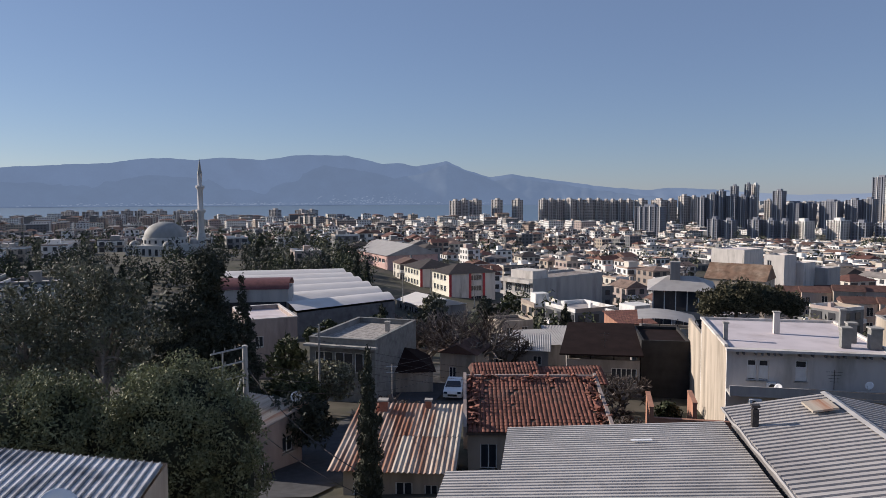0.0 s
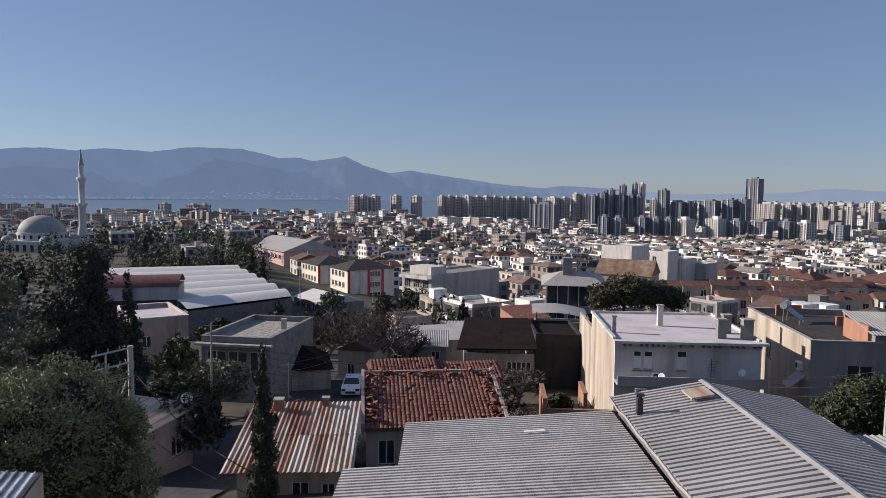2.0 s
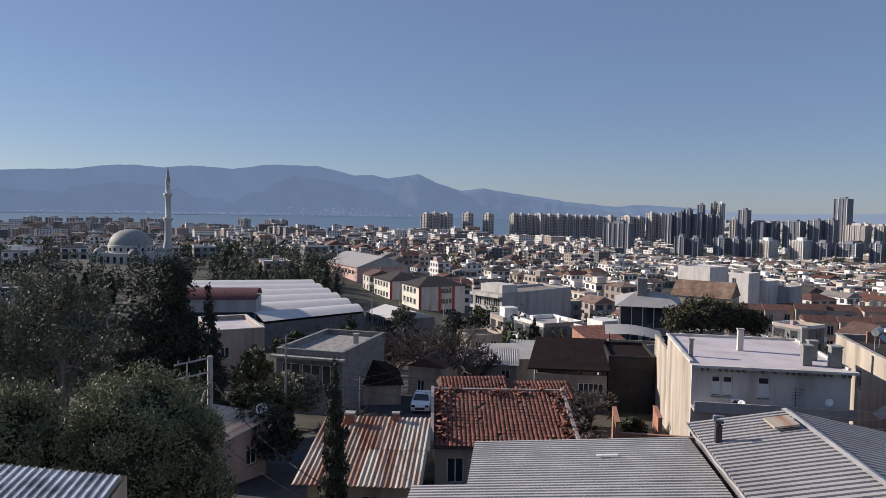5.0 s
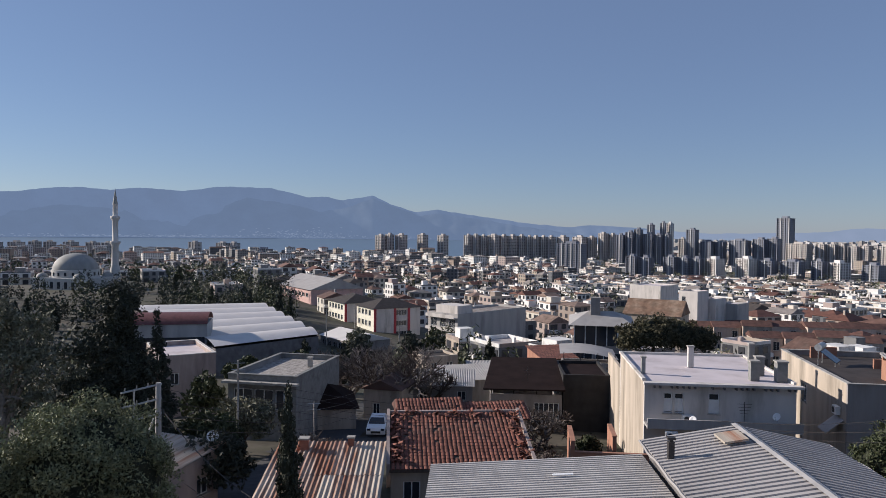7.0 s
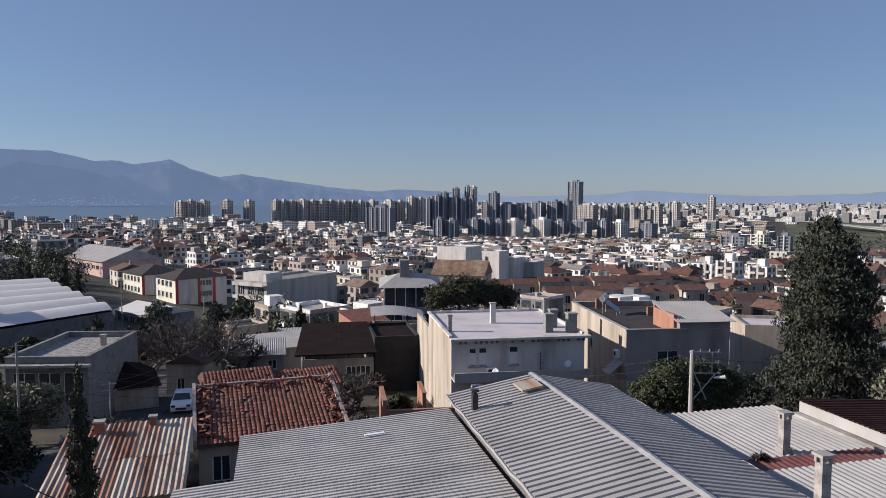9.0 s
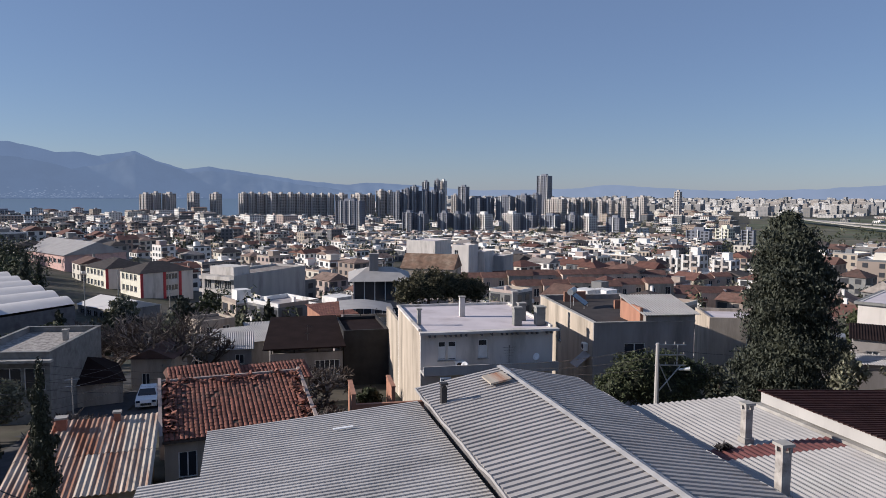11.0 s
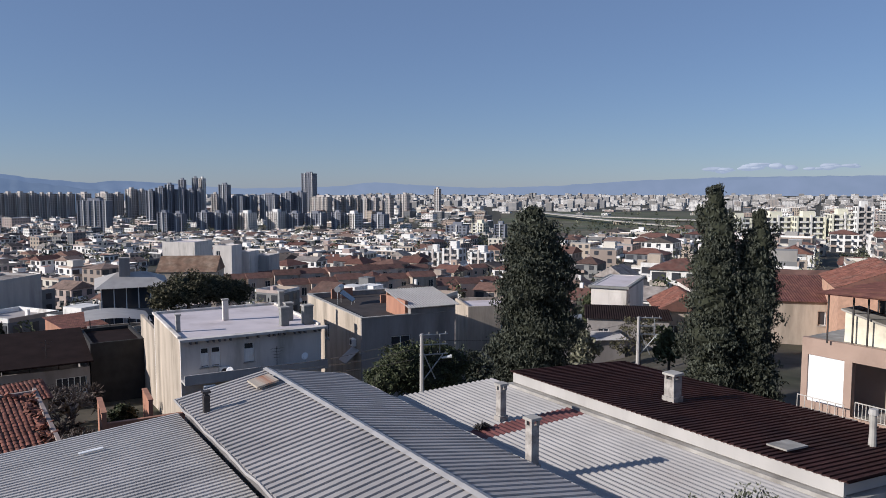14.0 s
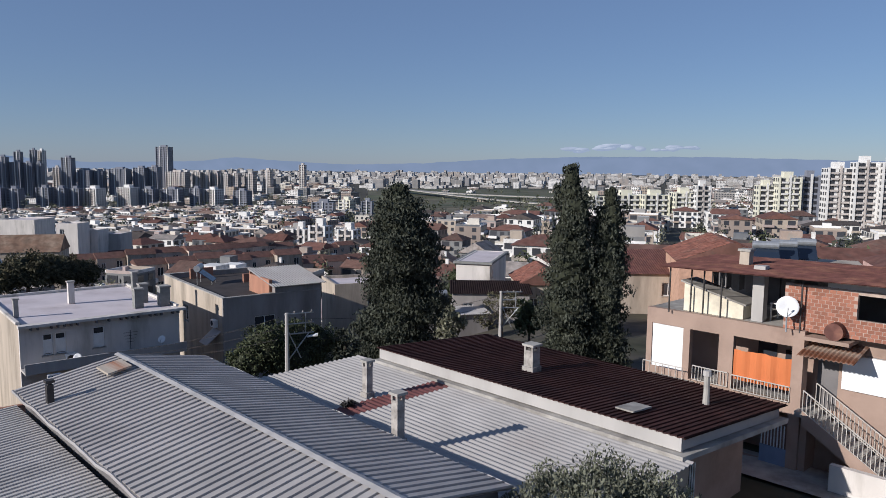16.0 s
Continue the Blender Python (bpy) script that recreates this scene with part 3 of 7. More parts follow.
def dark_roof():
    t = thing("dark_roof_house", "single-storey house under a dark red corrugated metal roof", "house", GRID)
    a = Mb()
    ribbed(a, (9.2, -3.6, -7.58), (6.3, -0.45, -0.32), (0, -13.9, 0), 4, 0.22, 0.025, kind="trap")
    part("roof_sheet", a, dark_red_metal, t)
    f = Mb()
    f.box(9.28, 9.4, -17.35, -3.7, -8.05, -7.62)
    part("fascia", f, pale_grey_plaster, t, "white plastered fascia")
    g = Mb()
    g.add([(9.4, -17.3, -8.05), (15.3, -17.75, -8.35), (15.3, -17.75, -7.95), (9.4, -17.3, -7.62), (9.4, -17.2, -8.05), (15.3, -17.65, -8.35), (15.3, -17.65, -7.95), (9.4, -17.2, -7.62)], [(0, 1, 2, 3), (7, 6, 5, 4), (3, 2, 6, 7), (0, 4, 5, 1), (1, 5, 6, 2), (0, 3, 7, 4)])
    part("front_fascia", g, pale_grey_plaster, t)
    s = Mb()
    s.slab([(9.0, -17.55, -8.07), (15.5, -18.0, -8.37), (15.5, -4.0, -8.37), (9.0, -3.6, -8.07)], 0.16)
    part("roof_slab", s, concrete, t)
    w = Mb()
    mt = Matrix.Translation((11.0, -16.6, 0))
    wall_with_holes(w, mt, 4.3, -14, -8.4, 0.2, [(-0.0, 0.01, -13, -12.99)])
    wall_with_holes(w, Matrix.Translation((9.4, -17.1, 0)), 1.6, -14, -8.25, 0.2, [(0.3, 1.3, -10.4, -8.8)])
    w.box(9.4, 9.6, -16.9, -4, -14, -8.25)
    w.box(15.1, 15.3, -16.4, -4, -14, -8.5)
    w.box(9.4, 15.3, -4, -3.8, -14, -8.5)
    part("wall", w, tan_plaster, t)
    pn = Mb()
    pn.box(9.7, 10.7, -17.02, -16.98, -10.4, -8.8)
    part("window_pane", pn, glass_dark, t)
    p = Mb()
    for i in range(7):
        p.box(9.74 + i * 0.14, 9.77 + i * 0.14, -17.16, -17.13, -10.4, -8.8)
    part("window_grille", p, frame_white, t)


def chimney(x, y, z, w, h, label, m, pots=False):
    t = thing("chimney", label, "chimney", GRID @ Matrix.Translation((x, y, z)), "roof chimneys")
    s = Mb()
    s.box(-w / 2, w / 2, -w / 2, w / 2, -0.3, h)
    s.box(-w / 2 - 0.05, w / 2 + 0.05, -w / 2 - 0.05, w / 2 + 0.05, -0.3, 0.22)
    part("shaft", s, m, t)
    c = Mb()
    c.box(-w / 2 - 0.06, w / 2 + 0.06, -w / 2 - 0.06, w / 2 + 0.06, h + 0.16, h + 0.24)
    part("cap", c, concrete, t)
    for sx in (-1, 1):
        for sy in (-1, 1):
            q = Mb()
            q.box(sx * w * 0.4 - 0.04, sx * w * 0.4 + 0.04, sy * w * 0.4 - 0.04, sy * w * 0.4 + 0.04, h, h + 0.17)
            part("prop", q, m, t)
    return t


gabled_metal_roof()
lean_to_roof()
pale_roof()
dark_roof()
chimney(6.05, -7.0, -8.25, 0.26, 1.15, "slim grimy whitewashed chimney on a pale metal roof", grimy)
chimney(3.55, -11.6, -8.0, 0.27, 1.35, "slim grimy whitewashed chimney beside a metal gable", grimy)
chimney(11.7, -9.9, -7.75, 0.43, 0.85, "broad stained concrete chimney on a dark roof", grimy)


# ---- houses of the near slope ----
TILED = []  # gabled houses whose tiles are laid at the end: house, width, depth, eave height, rise, eave


def window(parent, mt, w, h, panes=2, frame_mat=None, sill=True, deep=0.12):
    """A framed window in an opening: local x right, z up, y into the wall."""
    fm = frame_mat or frame_white
    f = Mb()
    b = 0.07
    pw = (w - b) / panes
    wall_with_holes(f, Matrix.Translation((0, deep, 0)), w, 0, h, 0.06, [(b + pw * i, pw * (i + 1), b, h - b) for i in range(panes)])
    ob = part("window", f.weld(), fm, parent, m=mt)
    p = Mb()
    p.box(b * 0.5, w - b * 0.5, deep + 0.02, deep + 0.04, b * 0.5, h - b * 0.5)
    part("pane", p, glass_dark, ob)
    if sill:
        s = Mb()
        s.box(-0.08, w + 0.08, -0.08, deep, -0.07, 0)
        part("sill", s, concrete, ob)
    return ob


def house(label, m, w, d, h, wall, front=(), left=(), right=(), roof="flat", roof_mat=None, parapet=0.35, rise=0.0, eave=0.3, deep=4.0, side=None, name="house", group="", coping=None, pitch=0.22, panes=2):
    """A house with its front-left corner at m: front looks to -y, left side to -x."""
    t = thing(name, label, "house", m, group)
    faces = (("front", Matrix.Identity(4), w, front, wall), ("left", Matrix.Translation((0, d, 0)) @ Matrix.Rotation(-math.pi / 2, 4, "Z"), d, left, side or wall),
             ("right", Matrix.Translation((w, 0, 0)) @ Matrix.Rotation(math.pi / 2, 4, "Z"), d, right, wall), ("back", Matrix.Translation((w, d, 0)) @ Matrix.Rotation(math.pi, 4, "Z"), w, (), wall))
    for nm, mt, ln, holes, mat in faces:
        mb = Mb()
        a, b = (0, ln) if nm in ("front", "back") else (0.25, ln - 0.25)
        top = h + (parapet if roof == "flat" else 0)
        wall_with_holes(mb, mt @ Matrix.Translation((a, 0, 0)), b - a, -deep, top, 0.25, [(x0 - a, x1 - a, z0, z1) for x0, x1, z0, z1 in holes])
        part("wall", mb.weld(), mat, t)
        for x0, x1, z0, z1 in holes:
            window(t, mt @ Matrix.Translation((x0, 0, z0)), x1 - x0, z1 - z0, panes)
    if roof == "flat":
        mb = Mb()
        mb.box(0.25, w - 0.25, 0.25, d - 0.25, h - 0.2, h)
        part("roof", mb, roof_mat or roof_screed, t)
        if coping:
            e = 0.06
            for x0, x1, y0, y1 in ((-e, w + e, -e, 0.3), (-e, w + e, d - 0.3, d + e), (-e, 0.3, 0.3, d - 0.3), (w - 0.3, w + e, 0.3, d - 0.3)):
                c = Mb()
                c.box(x0, x1, y0, y1, top + 0.002, top + 0.08)
                part("coping", c, coping, t)
    elif roof == "mono":
        mb = Mb()
        ribbed(mb, (-eave, -eave, h), (0, d + 2 * eave, rise), (w + 2 * eave, 0, 0), 3, pitch, 0.05, kind="wave", jitter=0.01)
        part("roof", mb, roof_mat, t)
        g = Mb()
        for x in (0.0, w - 0.25):
            g.add([(x, 0, h), (x + 0.25, 0, h), (x + 0.25, d, h), (x, d, h), (x, d, h + rise * 0.94), (x + 0.25, d, h + rise * 0.94)], [(0, 3, 4), (1, 5, 2), (0, 4, 5, 1), (3, 2, 5, 4)])
        part("gable_wall", g, wall, t)
    elif roof in ("gable", "hip"):
        mb = Mb()
        e = eave
        k = min(w, d) * 0.45 if roof == "hip" else -e
        if w >= d:
            a = [(-e, -e, h), (w + e, -e, h), (w + e, d + e, h), (-e, d + e, h), (k, d / 2, h + rise), (w - k, d / 2, h + rise)]
            fs = [(0, 1, 5, 4), (2, 3, 4, 5), (3, 0, 4), (1, 2, 5), (3, 2, 1, 0)]
        else:
            a = [(-e, -e, h), (w + e, -e, h), (w + e, d + e, h), (-e, d + e, h), (w / 2, k, h + rise), (w / 2, d - k, h + rise)]
            fs = [(1, 2, 5, 4), (3, 0, 4, 5), (0, 1, 4), (2, 3, 5), (3, 2, 1, 0)]
        mb.add(a, fs)
        part("roof", mb, roof_mat, t)
    return t


def at(x, y, z, yaw=0.0):
    return pose(x, y, z, 0, 0, yaw)


def ray_at(az, d, z, yaw=0.0):
    return at(d * math.sin(radians(az)), d * math.cos(radians(az)), z, yaw)


def stack(parent_m, x, y, z, w, h, mat, d=None, label="plastered roof chimney with a flat cap"):
    t = thing("chimney", label, "chimney", parent_m @ Matrix.Translation((x, y, z)), "roof chimneys")
    s = Mb()
    d = d or w
    s.box(-w / 2, w / 2, -d / 2, d / 2, 0, h)
    part("shaft", s, mat, t)
    c = Mb()
    c.box(-w / 2 - 0.06, w / 2 + 0.06, -d / 2 - 0.06, d / 2 + 0.06, h + 0.002, h + 0.1)
    part("cap", c, concrete, t)


def dish(m, r, label="white satellite dish on a short mast"):
    t = thing("satellite_dish", label, "satellite dish", m, "satellite dishes")
    b = Mb()
    b.lathe([(0.001, -0.02), (r * 0.4, 0.0), (r * 0.75, r * 0.1), (r, r * 0.2), (r * 0.99, r * 0.22), (r * 0.7, r * 0.1 + 0.02), (0.001, 0.0)], 20)
    part("reflector", b, white_paint, t, smooth=True)
    a = Mb()
    a.tube([(0, -r, r * 0.18), (0, -r * 0.3, r * 0.8)], 0.015, 6)
    part("arm", a, steel_grey, t)
    l = Mb()
    l.tube([(0, -r * 0.36, r * 0.72), (0, -r * 0.22, r * 0.86)], 0.04, 8)
    part("receiver", l, white_paint, t)
    p = Mb()
    p.tube([(0, 0, -0.02), (0, -0.05, -0.2), (0, -r - 0.5, -0.25)], 0.03, 6)
    part("mast", p, steel_grey, t)


# the white house with the pale screed roof
HM = at(19.55, 49.75, -17.5, -11.5)
hh = house("white plastered house with a pale flat roof and stained side wall", HM, 10.4, 12.0, 6.9, white_plaster, side=cream_plaster, deep=3,
           front=[(1.35, 1.95, 4.7, 6.15), (2.1, 2.75, 4.7, 6.15), (4.45, 5.2, 4.75, 6.2), (1.6, 2.8, 1.5, 2.9), (5.5, 6.9, 1.5, 2.9)], parapet=0.02, roof_mat=roof_screed, panes=1)
eb = Mb()
eb.box(-0.1, 10.8, -0.45, 0.02, 6.75, 6.93)
part("eave", eb, white_plaster, hh, "overhanging roof slab")
for i in range(26):
    k = Mb()
    if random.random() < 0.8:
        k.box(0.2 + i * 0.4, 0.3 + i * 0.4, -0.42, 0.0, 6.55, 6.745)
        part("eave_block", k, dark_plaster, hh)
for x0, x1, y0, y1 in ((-0.12, 0.12, 0.3, 12.1), (0.12, 10.5, 11.9, 12.1), (10.3, 10.5, 0.3, 11.9)):
    c = Mb()
    c.box(x0, x1, y0, y1, 6.925, 7.1)
    part("roof_kerb", c, white_plaster, hh)
led = Mb()
led.box(0, 10.4, -1.4, 0, 3.9, 4.05)
led.box(0.0, 10.4, -1.4, -1.28, 4.05, 4.6)
part("balcony", led, pale_grey_plaster, hh)
wing = Mb()
wing.box(0.0, 0.25, 12.02, 20.5, -3, 5.6)
part("side_wall", wing, cream_plaster, hh, "long stained side wall of the yard")
# four of these stacks carry their shaded faces as a darker plaster
for x, y, w, h, mt in ((0.4, 3.0, 0.3, 1.2, concrete), (4.6, 6.2, 0.42, 1.6, white_plaster), (9.9, 8.4, 0.42, 1.6, shade_plaster), (8.0, 1.6, 0.62, 1.35, shade_plaster), (9.0, 3.6, 0.6, 1.35, shade_plaster), (9.8, 1.4, 0.72, 1.4, shade_plaster)):
    stack(HM, x, y, 6.93, w, h, mt)
dish(HM @ pose(3.2, -0.9, 4.5, 60, 0, -30), 0.26)
dish(HM @ pose(8.8, -0.9, 4.9, 60, 0, -50), 0.28)


def antenna(m, h, label="old television antenna on a thin mast"):
    t = thing("antenna", label, "antenna", m, "roof antennas")
    p = Mb()
    p.tube([(0, 0, 0), (0, 0, h)], 0.025, 6)
    part("mast", p, iron_dark, t)
    for i in range(4):
        b = Mb()
        w = 0.5 - 0.08 * i
        b.tube([(-w, 0.0, h - 0.15 - i * 0.22), (w, 0, h - 0.15 - i * 0.22)], 0.014, 5)
        part("element", b, iron_dark, t)


antenna(HM @ Matrix.Translation((6.6, -1.0, 4.0)), 1.9)


def air_conditioner(m):
    t = thing("air_conditioner", "white outdoor air conditioning unit on a wall", "air conditioner", m, "air conditioners")
    b = Mb()
    b.box(0, 0.8, -0.32, 0, 0, 0.6)
    part("case", b, frame_white, t)
    f = Mb()
    f.lathe([(0.22, 0.0), (0.22, 0.02), (0.05, 0.03), (0.001, 0.03)], 16)
    part("fan_grille", f, iron_dark, t, m=pose(0.32, -0.325, 0.3, 90))


air_conditioner(HM @ Matrix.Translation((1.2, -1.42, 3.2)))
air_conditioner(HM @ Matrix.Translation((2.6, -0.02, 4.06)))
# the beige house with a roof terrace beside it
GM = at(33.85, 48.1, -17.5, -14.6)
# grey front, cream left side: shade and sunlight put into two plasters
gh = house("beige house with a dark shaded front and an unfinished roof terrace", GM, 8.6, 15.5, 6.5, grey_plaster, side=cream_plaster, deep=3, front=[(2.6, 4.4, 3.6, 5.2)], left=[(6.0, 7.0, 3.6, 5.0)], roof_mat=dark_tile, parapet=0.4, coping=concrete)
gr = Mb()
gr.box(4.4, 8.6, 0.0, 4.6, 6.9, 7.4)
part("attic_wall", gr, grey_plaster, gh)
rs = Mb()
ribbed(rs, (4.1, -0.3, 7.5), (0, 5.4, 0.9), (4.9, 0, 0), 2, 0.25, 0.05, kind="wave")
part("attic_roof", rs, pale_metal, gh, "pale corrugated attic roof")
for x0, x1, y0, y1, h1 in ((4.15, 4.4, 0.6, 4.8, 8.0), (4.2, 8.4, 4.7, 4.9, 8.2), (2.0, 4.2, 13.8, 14.1, 7.5), (5.4, 8.3, 9.2, 9.45, 7.3)):
    b = Mb()
    b.box(x0, x1, y0, y1, 6.5, h1)
    part("brick_parapet", b, orange_plaster, gh, "bare brick parapet")


def solar_heater(m, label="rooftop solar water heater with a steel tank on a frame"):
    t = thing("solar_heater", label, "solar heater", m, "solar heaters")
    k = Mb()
    k.tube([(-0.9, 0.5, 1.5), (0.9, 0.5, 1.5)], 0.3, 14)
    part("tank", k, steel_grey, t, smooth=False)
    p = Mb()
    p.slab([(-0.9, -0.9, 0.35), (0.9, -0.9, 0.35), (0.9, 0.35, 1.25), (-0.9, 0.35, 1.25)], 0.08)
    part("collector", p, glass_blue, t)
    for x in (-0.8, 0.8):
        for y, z in ((-0.8, 0.32), (0.5, 1.25)):
            f = Mb()
            f.tube([(x, y, 0), (x, y, z)], 0.03, 5)
            part("leg", f, steel_grey, t)


solar_heater(GM @ pose(2.2, 10.5, 6.5, 0, 0, 60))
air_conditioner(GM @ pose(-0.02, 2.0, 4.4, 0, 0, -90))
aw = Mb()
aw.slab([(-1.2, 0.6, 3.2), (0, 0.6, 4.2), (0, 2.3, 4.2), (-1.2, 2.3, 3.2)], 0.05)
part("awning", aw, grey_metal, gh, "tilted metal sheet awning")

# the clay-tiled house
TM = at(1.3, 41.5, -17.0, -1.5)
th = house("old house with a red clay tile roof and cracked plaster", TM, 8.3, 5.9, 3.4, cream_plaster, deep=4, front=[(0.7, 1.7, 1.0, 2.5), (4.2, 5.2, 1.0, 2.5)], roof="none")
bd = Mb()
bd.slab([(-0.1, -0.35, 3.28), (8.4, -0.35, 3.28), (8.4, 5.9, 4.95), (-0.1, 5.9, 4.95)], 0.15)
part("roof_deck", bd, bark, th)
for x in (-0.28, 8.3):
    c = Mb()
    c.add([(x, -0.3, 3.0), (x + 0.2, -0.3, 3.0), (x + 0.2, -0.3, 3.62), (x, -0.3, 3.62), (x, 6.1, 3.0), (x + 0.2, 6.1, 3.0), (x + 0.2, 6.1, 5.25), (x, 6.1, 5.25)], [(0, 1, 2, 3), (5, 4, 7, 6), (3, 2, 6, 7), (0, 3, 7, 4), (1, 5, 6, 2), (0, 4, 5, 1)])
    part("gable_parapet", c, pink_grey, th)
bw = Mb()
bw.box(-0.28, 8.5, 5.95, 6.15, 0, 5.12)
part("back_wall", bw, pink_grey, th)

# the house under the rusty sheets
RM = at(-5.3, 36.3, -16.9, -5)
rh = house("low house under rusty corrugated roof sheets", RM, 5.4, 8.0, 2.85, cream_plaster, deep=3, front=[(0.5, 1.4, 1.0, 2.2), (2.7, 3.6, 0.2, 2.3), (4.2, 4.9, 1.1, 2.2)], roof="none")
for i in range(6):
    for j in range(2):
        sh = Mb()
        ribbed(sh, (-0.75 + i * 1.09, -0.4 + j * 4.2 - 0.1 * j, 2.92 + 0.5 * j + 0.02 * (i % 2) + 0.03 * j), (0, 4.45, 0.55), (1.12, 0, 0), 2, 0.28, 0.07, kind="wave", jitter=0.008)
        part("roof_sheet", sh, rust_metal if i < 3 or (i + j) % 4 == 0 else rust_pale, rh)
stack(RM, 0.9, 7.0, 3.7, 0.5, 0.8, brick)
stack(RM, 3.6, 7.6, 3.8, 0.35, 0.6, brick)
# brick yard walls behind the tiled house
for x, y, w, d, h, lb in ((12.6, 44.0, 0.25, 3.6, 2.2, "bare brick yard wall"), (12.85, 44.0, 5.0, 0.22, 1.5, "bare brick yard wall"), (15.7, 45.2, 0.25, 3.0, 2.1, "bare brick yard wall")):
    b = Mb()
    b.box(0, w, 0, d, -2, h)
    b.box(-0.03, w + 0.03, -0.03, d + 0.03, h + 0.002, h + 0.07)
    solo("yard_wall", b, orange_plaster, lb, "wall", m=at(x, y, -15.3, -12), group="brick yard walls")

# the flat-roofed house, the shaded house behind, the house by the pine
BM = at(-12.6, 66.2, -18.45, -17)
# front darker than the left side, its shade put into the plaster
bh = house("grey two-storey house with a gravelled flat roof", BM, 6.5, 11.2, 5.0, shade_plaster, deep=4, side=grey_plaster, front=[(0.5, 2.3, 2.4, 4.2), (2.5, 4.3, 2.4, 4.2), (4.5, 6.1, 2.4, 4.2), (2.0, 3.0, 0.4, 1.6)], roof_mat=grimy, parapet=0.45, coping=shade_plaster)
ov = Mb()
ov.box(-0.3, 6.8, -0.7, -0.02, 4.75, 4.95)
part("eave", ov, concrete, bh)
stack(BM, 5.0, 7.0, 5.0, 0.4, 0.9, concrete)
house("pale house with a small window and roof parapet", ray_at(-15.6, 86, -21, 24), 6.0, 11, 6.2, pink_grey, right=[(2.5, 3.6, 3.4, 4.7)], front=[(1, 2, 3.4, 4.7)], deep=4, parapet=0.5, coping=white_plaster)
AM = at(-15.24, 43.03, -17.8, -28.6)
ah = house("plain plastered house under an old sheet roof", AM, 4.6, 4.4, 4.2, pink_grey, deep=4, right=[(0.8, 1.15, 1.2, 2.1), (2.6, 3.6, 2.1, 3.1)], front=[(2.4, 3.2, 1.5, 2.8)], roof="mono", roof_mat=rust_pale, rise=0.6, eave=0.35)
dish(AM @ pose(4.3, 4.3, 5.2, 50, 0, 40), 0.36)
# the dark-roofed shed house and ruin between
house("collapsed house with a dark brown roof", at(-7.2, 69, -19.4, 6), 6.0, 7, 2.3, cream_plaster, roof="hip", roof_mat=black_roof, rise=2.2, deep=3)
house("ruined plastered cottage with a broken tile roof", at(-0.6, 77, -20.4, -20), 4.0, 5, 3.6, cream_plaster, front=[(1.0, 1.8, 0.1, 2.1)], roof="gable", roof_mat=tile_roof, rise=1.0, deep=3)
DM = ray_at(9.6, 70, -20.0, -9)
dh = house("house with a glazed upper floor under a dark sheet roof", DM, 6.9, 8, 4.3, grey_plaster, front=[(4.2, 6.6, 2.0, 3.5), (0.5, 2.0, 0.5, 1.7)], roof="none", deep=3, panes=5)
dr = Mb()
dr.slab([(-0.7, -1.0, 5.0), (7.1, -1.0, 5.0), (7.1, 8.5, 6.4), (0.2, 8.5, 6.4)], 0.14)
part("roof", dr, black_roof, dh, "dark brown sheet roof")
for x in (0.05, 2.2, 4.4, 6.75):
    q = Mb()
    q.box(x, x + 0.12, 0.1, 0.22, 4.3, 5.05)
    part("post", q, iron_dark, dh)
antenna(DM @ Matrix.Translation((3.6, 1.0, 5.2)), 1.6)
CM = ray_at(15.2, 84, -20.5, -14)
cn = house("grey house with an arched pale sheet canopy over its roof terrace", CM, 5.9, 6.5, 4.6, grey_plaster, front=[(0.6, 2.4, 2.0, 3.8), (3.2, 5.2, 2.0, 3.8)], deep=4, roof_mat=concrete)
ar = Mb()
for j in range(13):
    f = j / 12
    for y in (-0.8, 6.6):
        ar.v.append((-0.3 + 6.5 * f, y, 6.7 + 0.35 * math.sin(math.pi * f) - 0.5 * f))
ar.f += [(2 * j, 2 * j + 2, 2 * j + 3, 2 * j + 1) for j in range(12)]
ar.m += [0] * 12
part("canopy", ar, pale_metal, cn, "pale arched sheet canopy", smooth=True)
for x in (0.1, 2.0, 3.9, 5.8):
    q = Mb()
    q.box(x, x + 0.1, -0.6, -0.5, 4.0, 6.8)
    part("post", q, iron_dark, cn)
# closed walls here; the dark of the open floors is put into their colour
house("narrow house with a roof terrace, its open shadowed floors near-black", DM @ Matrix.Translation((7.1, 1, 0)), 4.6, 8, 5.8, shadow_wall, front=[], parapet=0.3, deep=3, roof_mat=black_roof, coping=None)
for k, (x, y, w, d, h, wm, rm, rf, yw) in enumerate(((2.4, 53.5, 4.6, 4.0, 3.7, cream_plaster, terrace_tile, "gable", 4), (7.6, 53.6, 4.4, 4.2, 3.4, cream_plaster, tile_roof, "gable", 4), (5.0, 84, 7, 5, 3.0, grey_plaster, pale_metal, "mono", -8), (10.5, 92, 8, 6, 2.8, cream_plaster, pale_metal, "mono", 12), (14.0, 100, 9, 6, 3.0, white_plaster, pale_metal, "mono", -4), (20.5, 88, 6, 6, 3.2, white_plaster, pale_metal, "mono", -16), (24, 98, 5, 6, 5.5, orange_plaster, brown_rust_metal, "mono", 10), (8.0, 102, 5, 5, 5.0, cream_plaster, dark_tile, "flat", 20))):
    z = ground_z(x, y)
    hk = house(("small plastered house with a weathered clay tile roof", "low plastered house under patched metal sheets")[rm is not terrace_tile], at(x, y, z, yw), w, d, h, wm, front=[(0.8, 1.7, h - 1.7, h - 0.6), (w - 1.8, w - 0.8, h - 1.7, h - 0.6)], roof=rf, roof_mat=rm, rise=0.9, deep=4)
    if rf == "gable":
        TILED.append((hk, w, d, h, 0.9, 0.3))

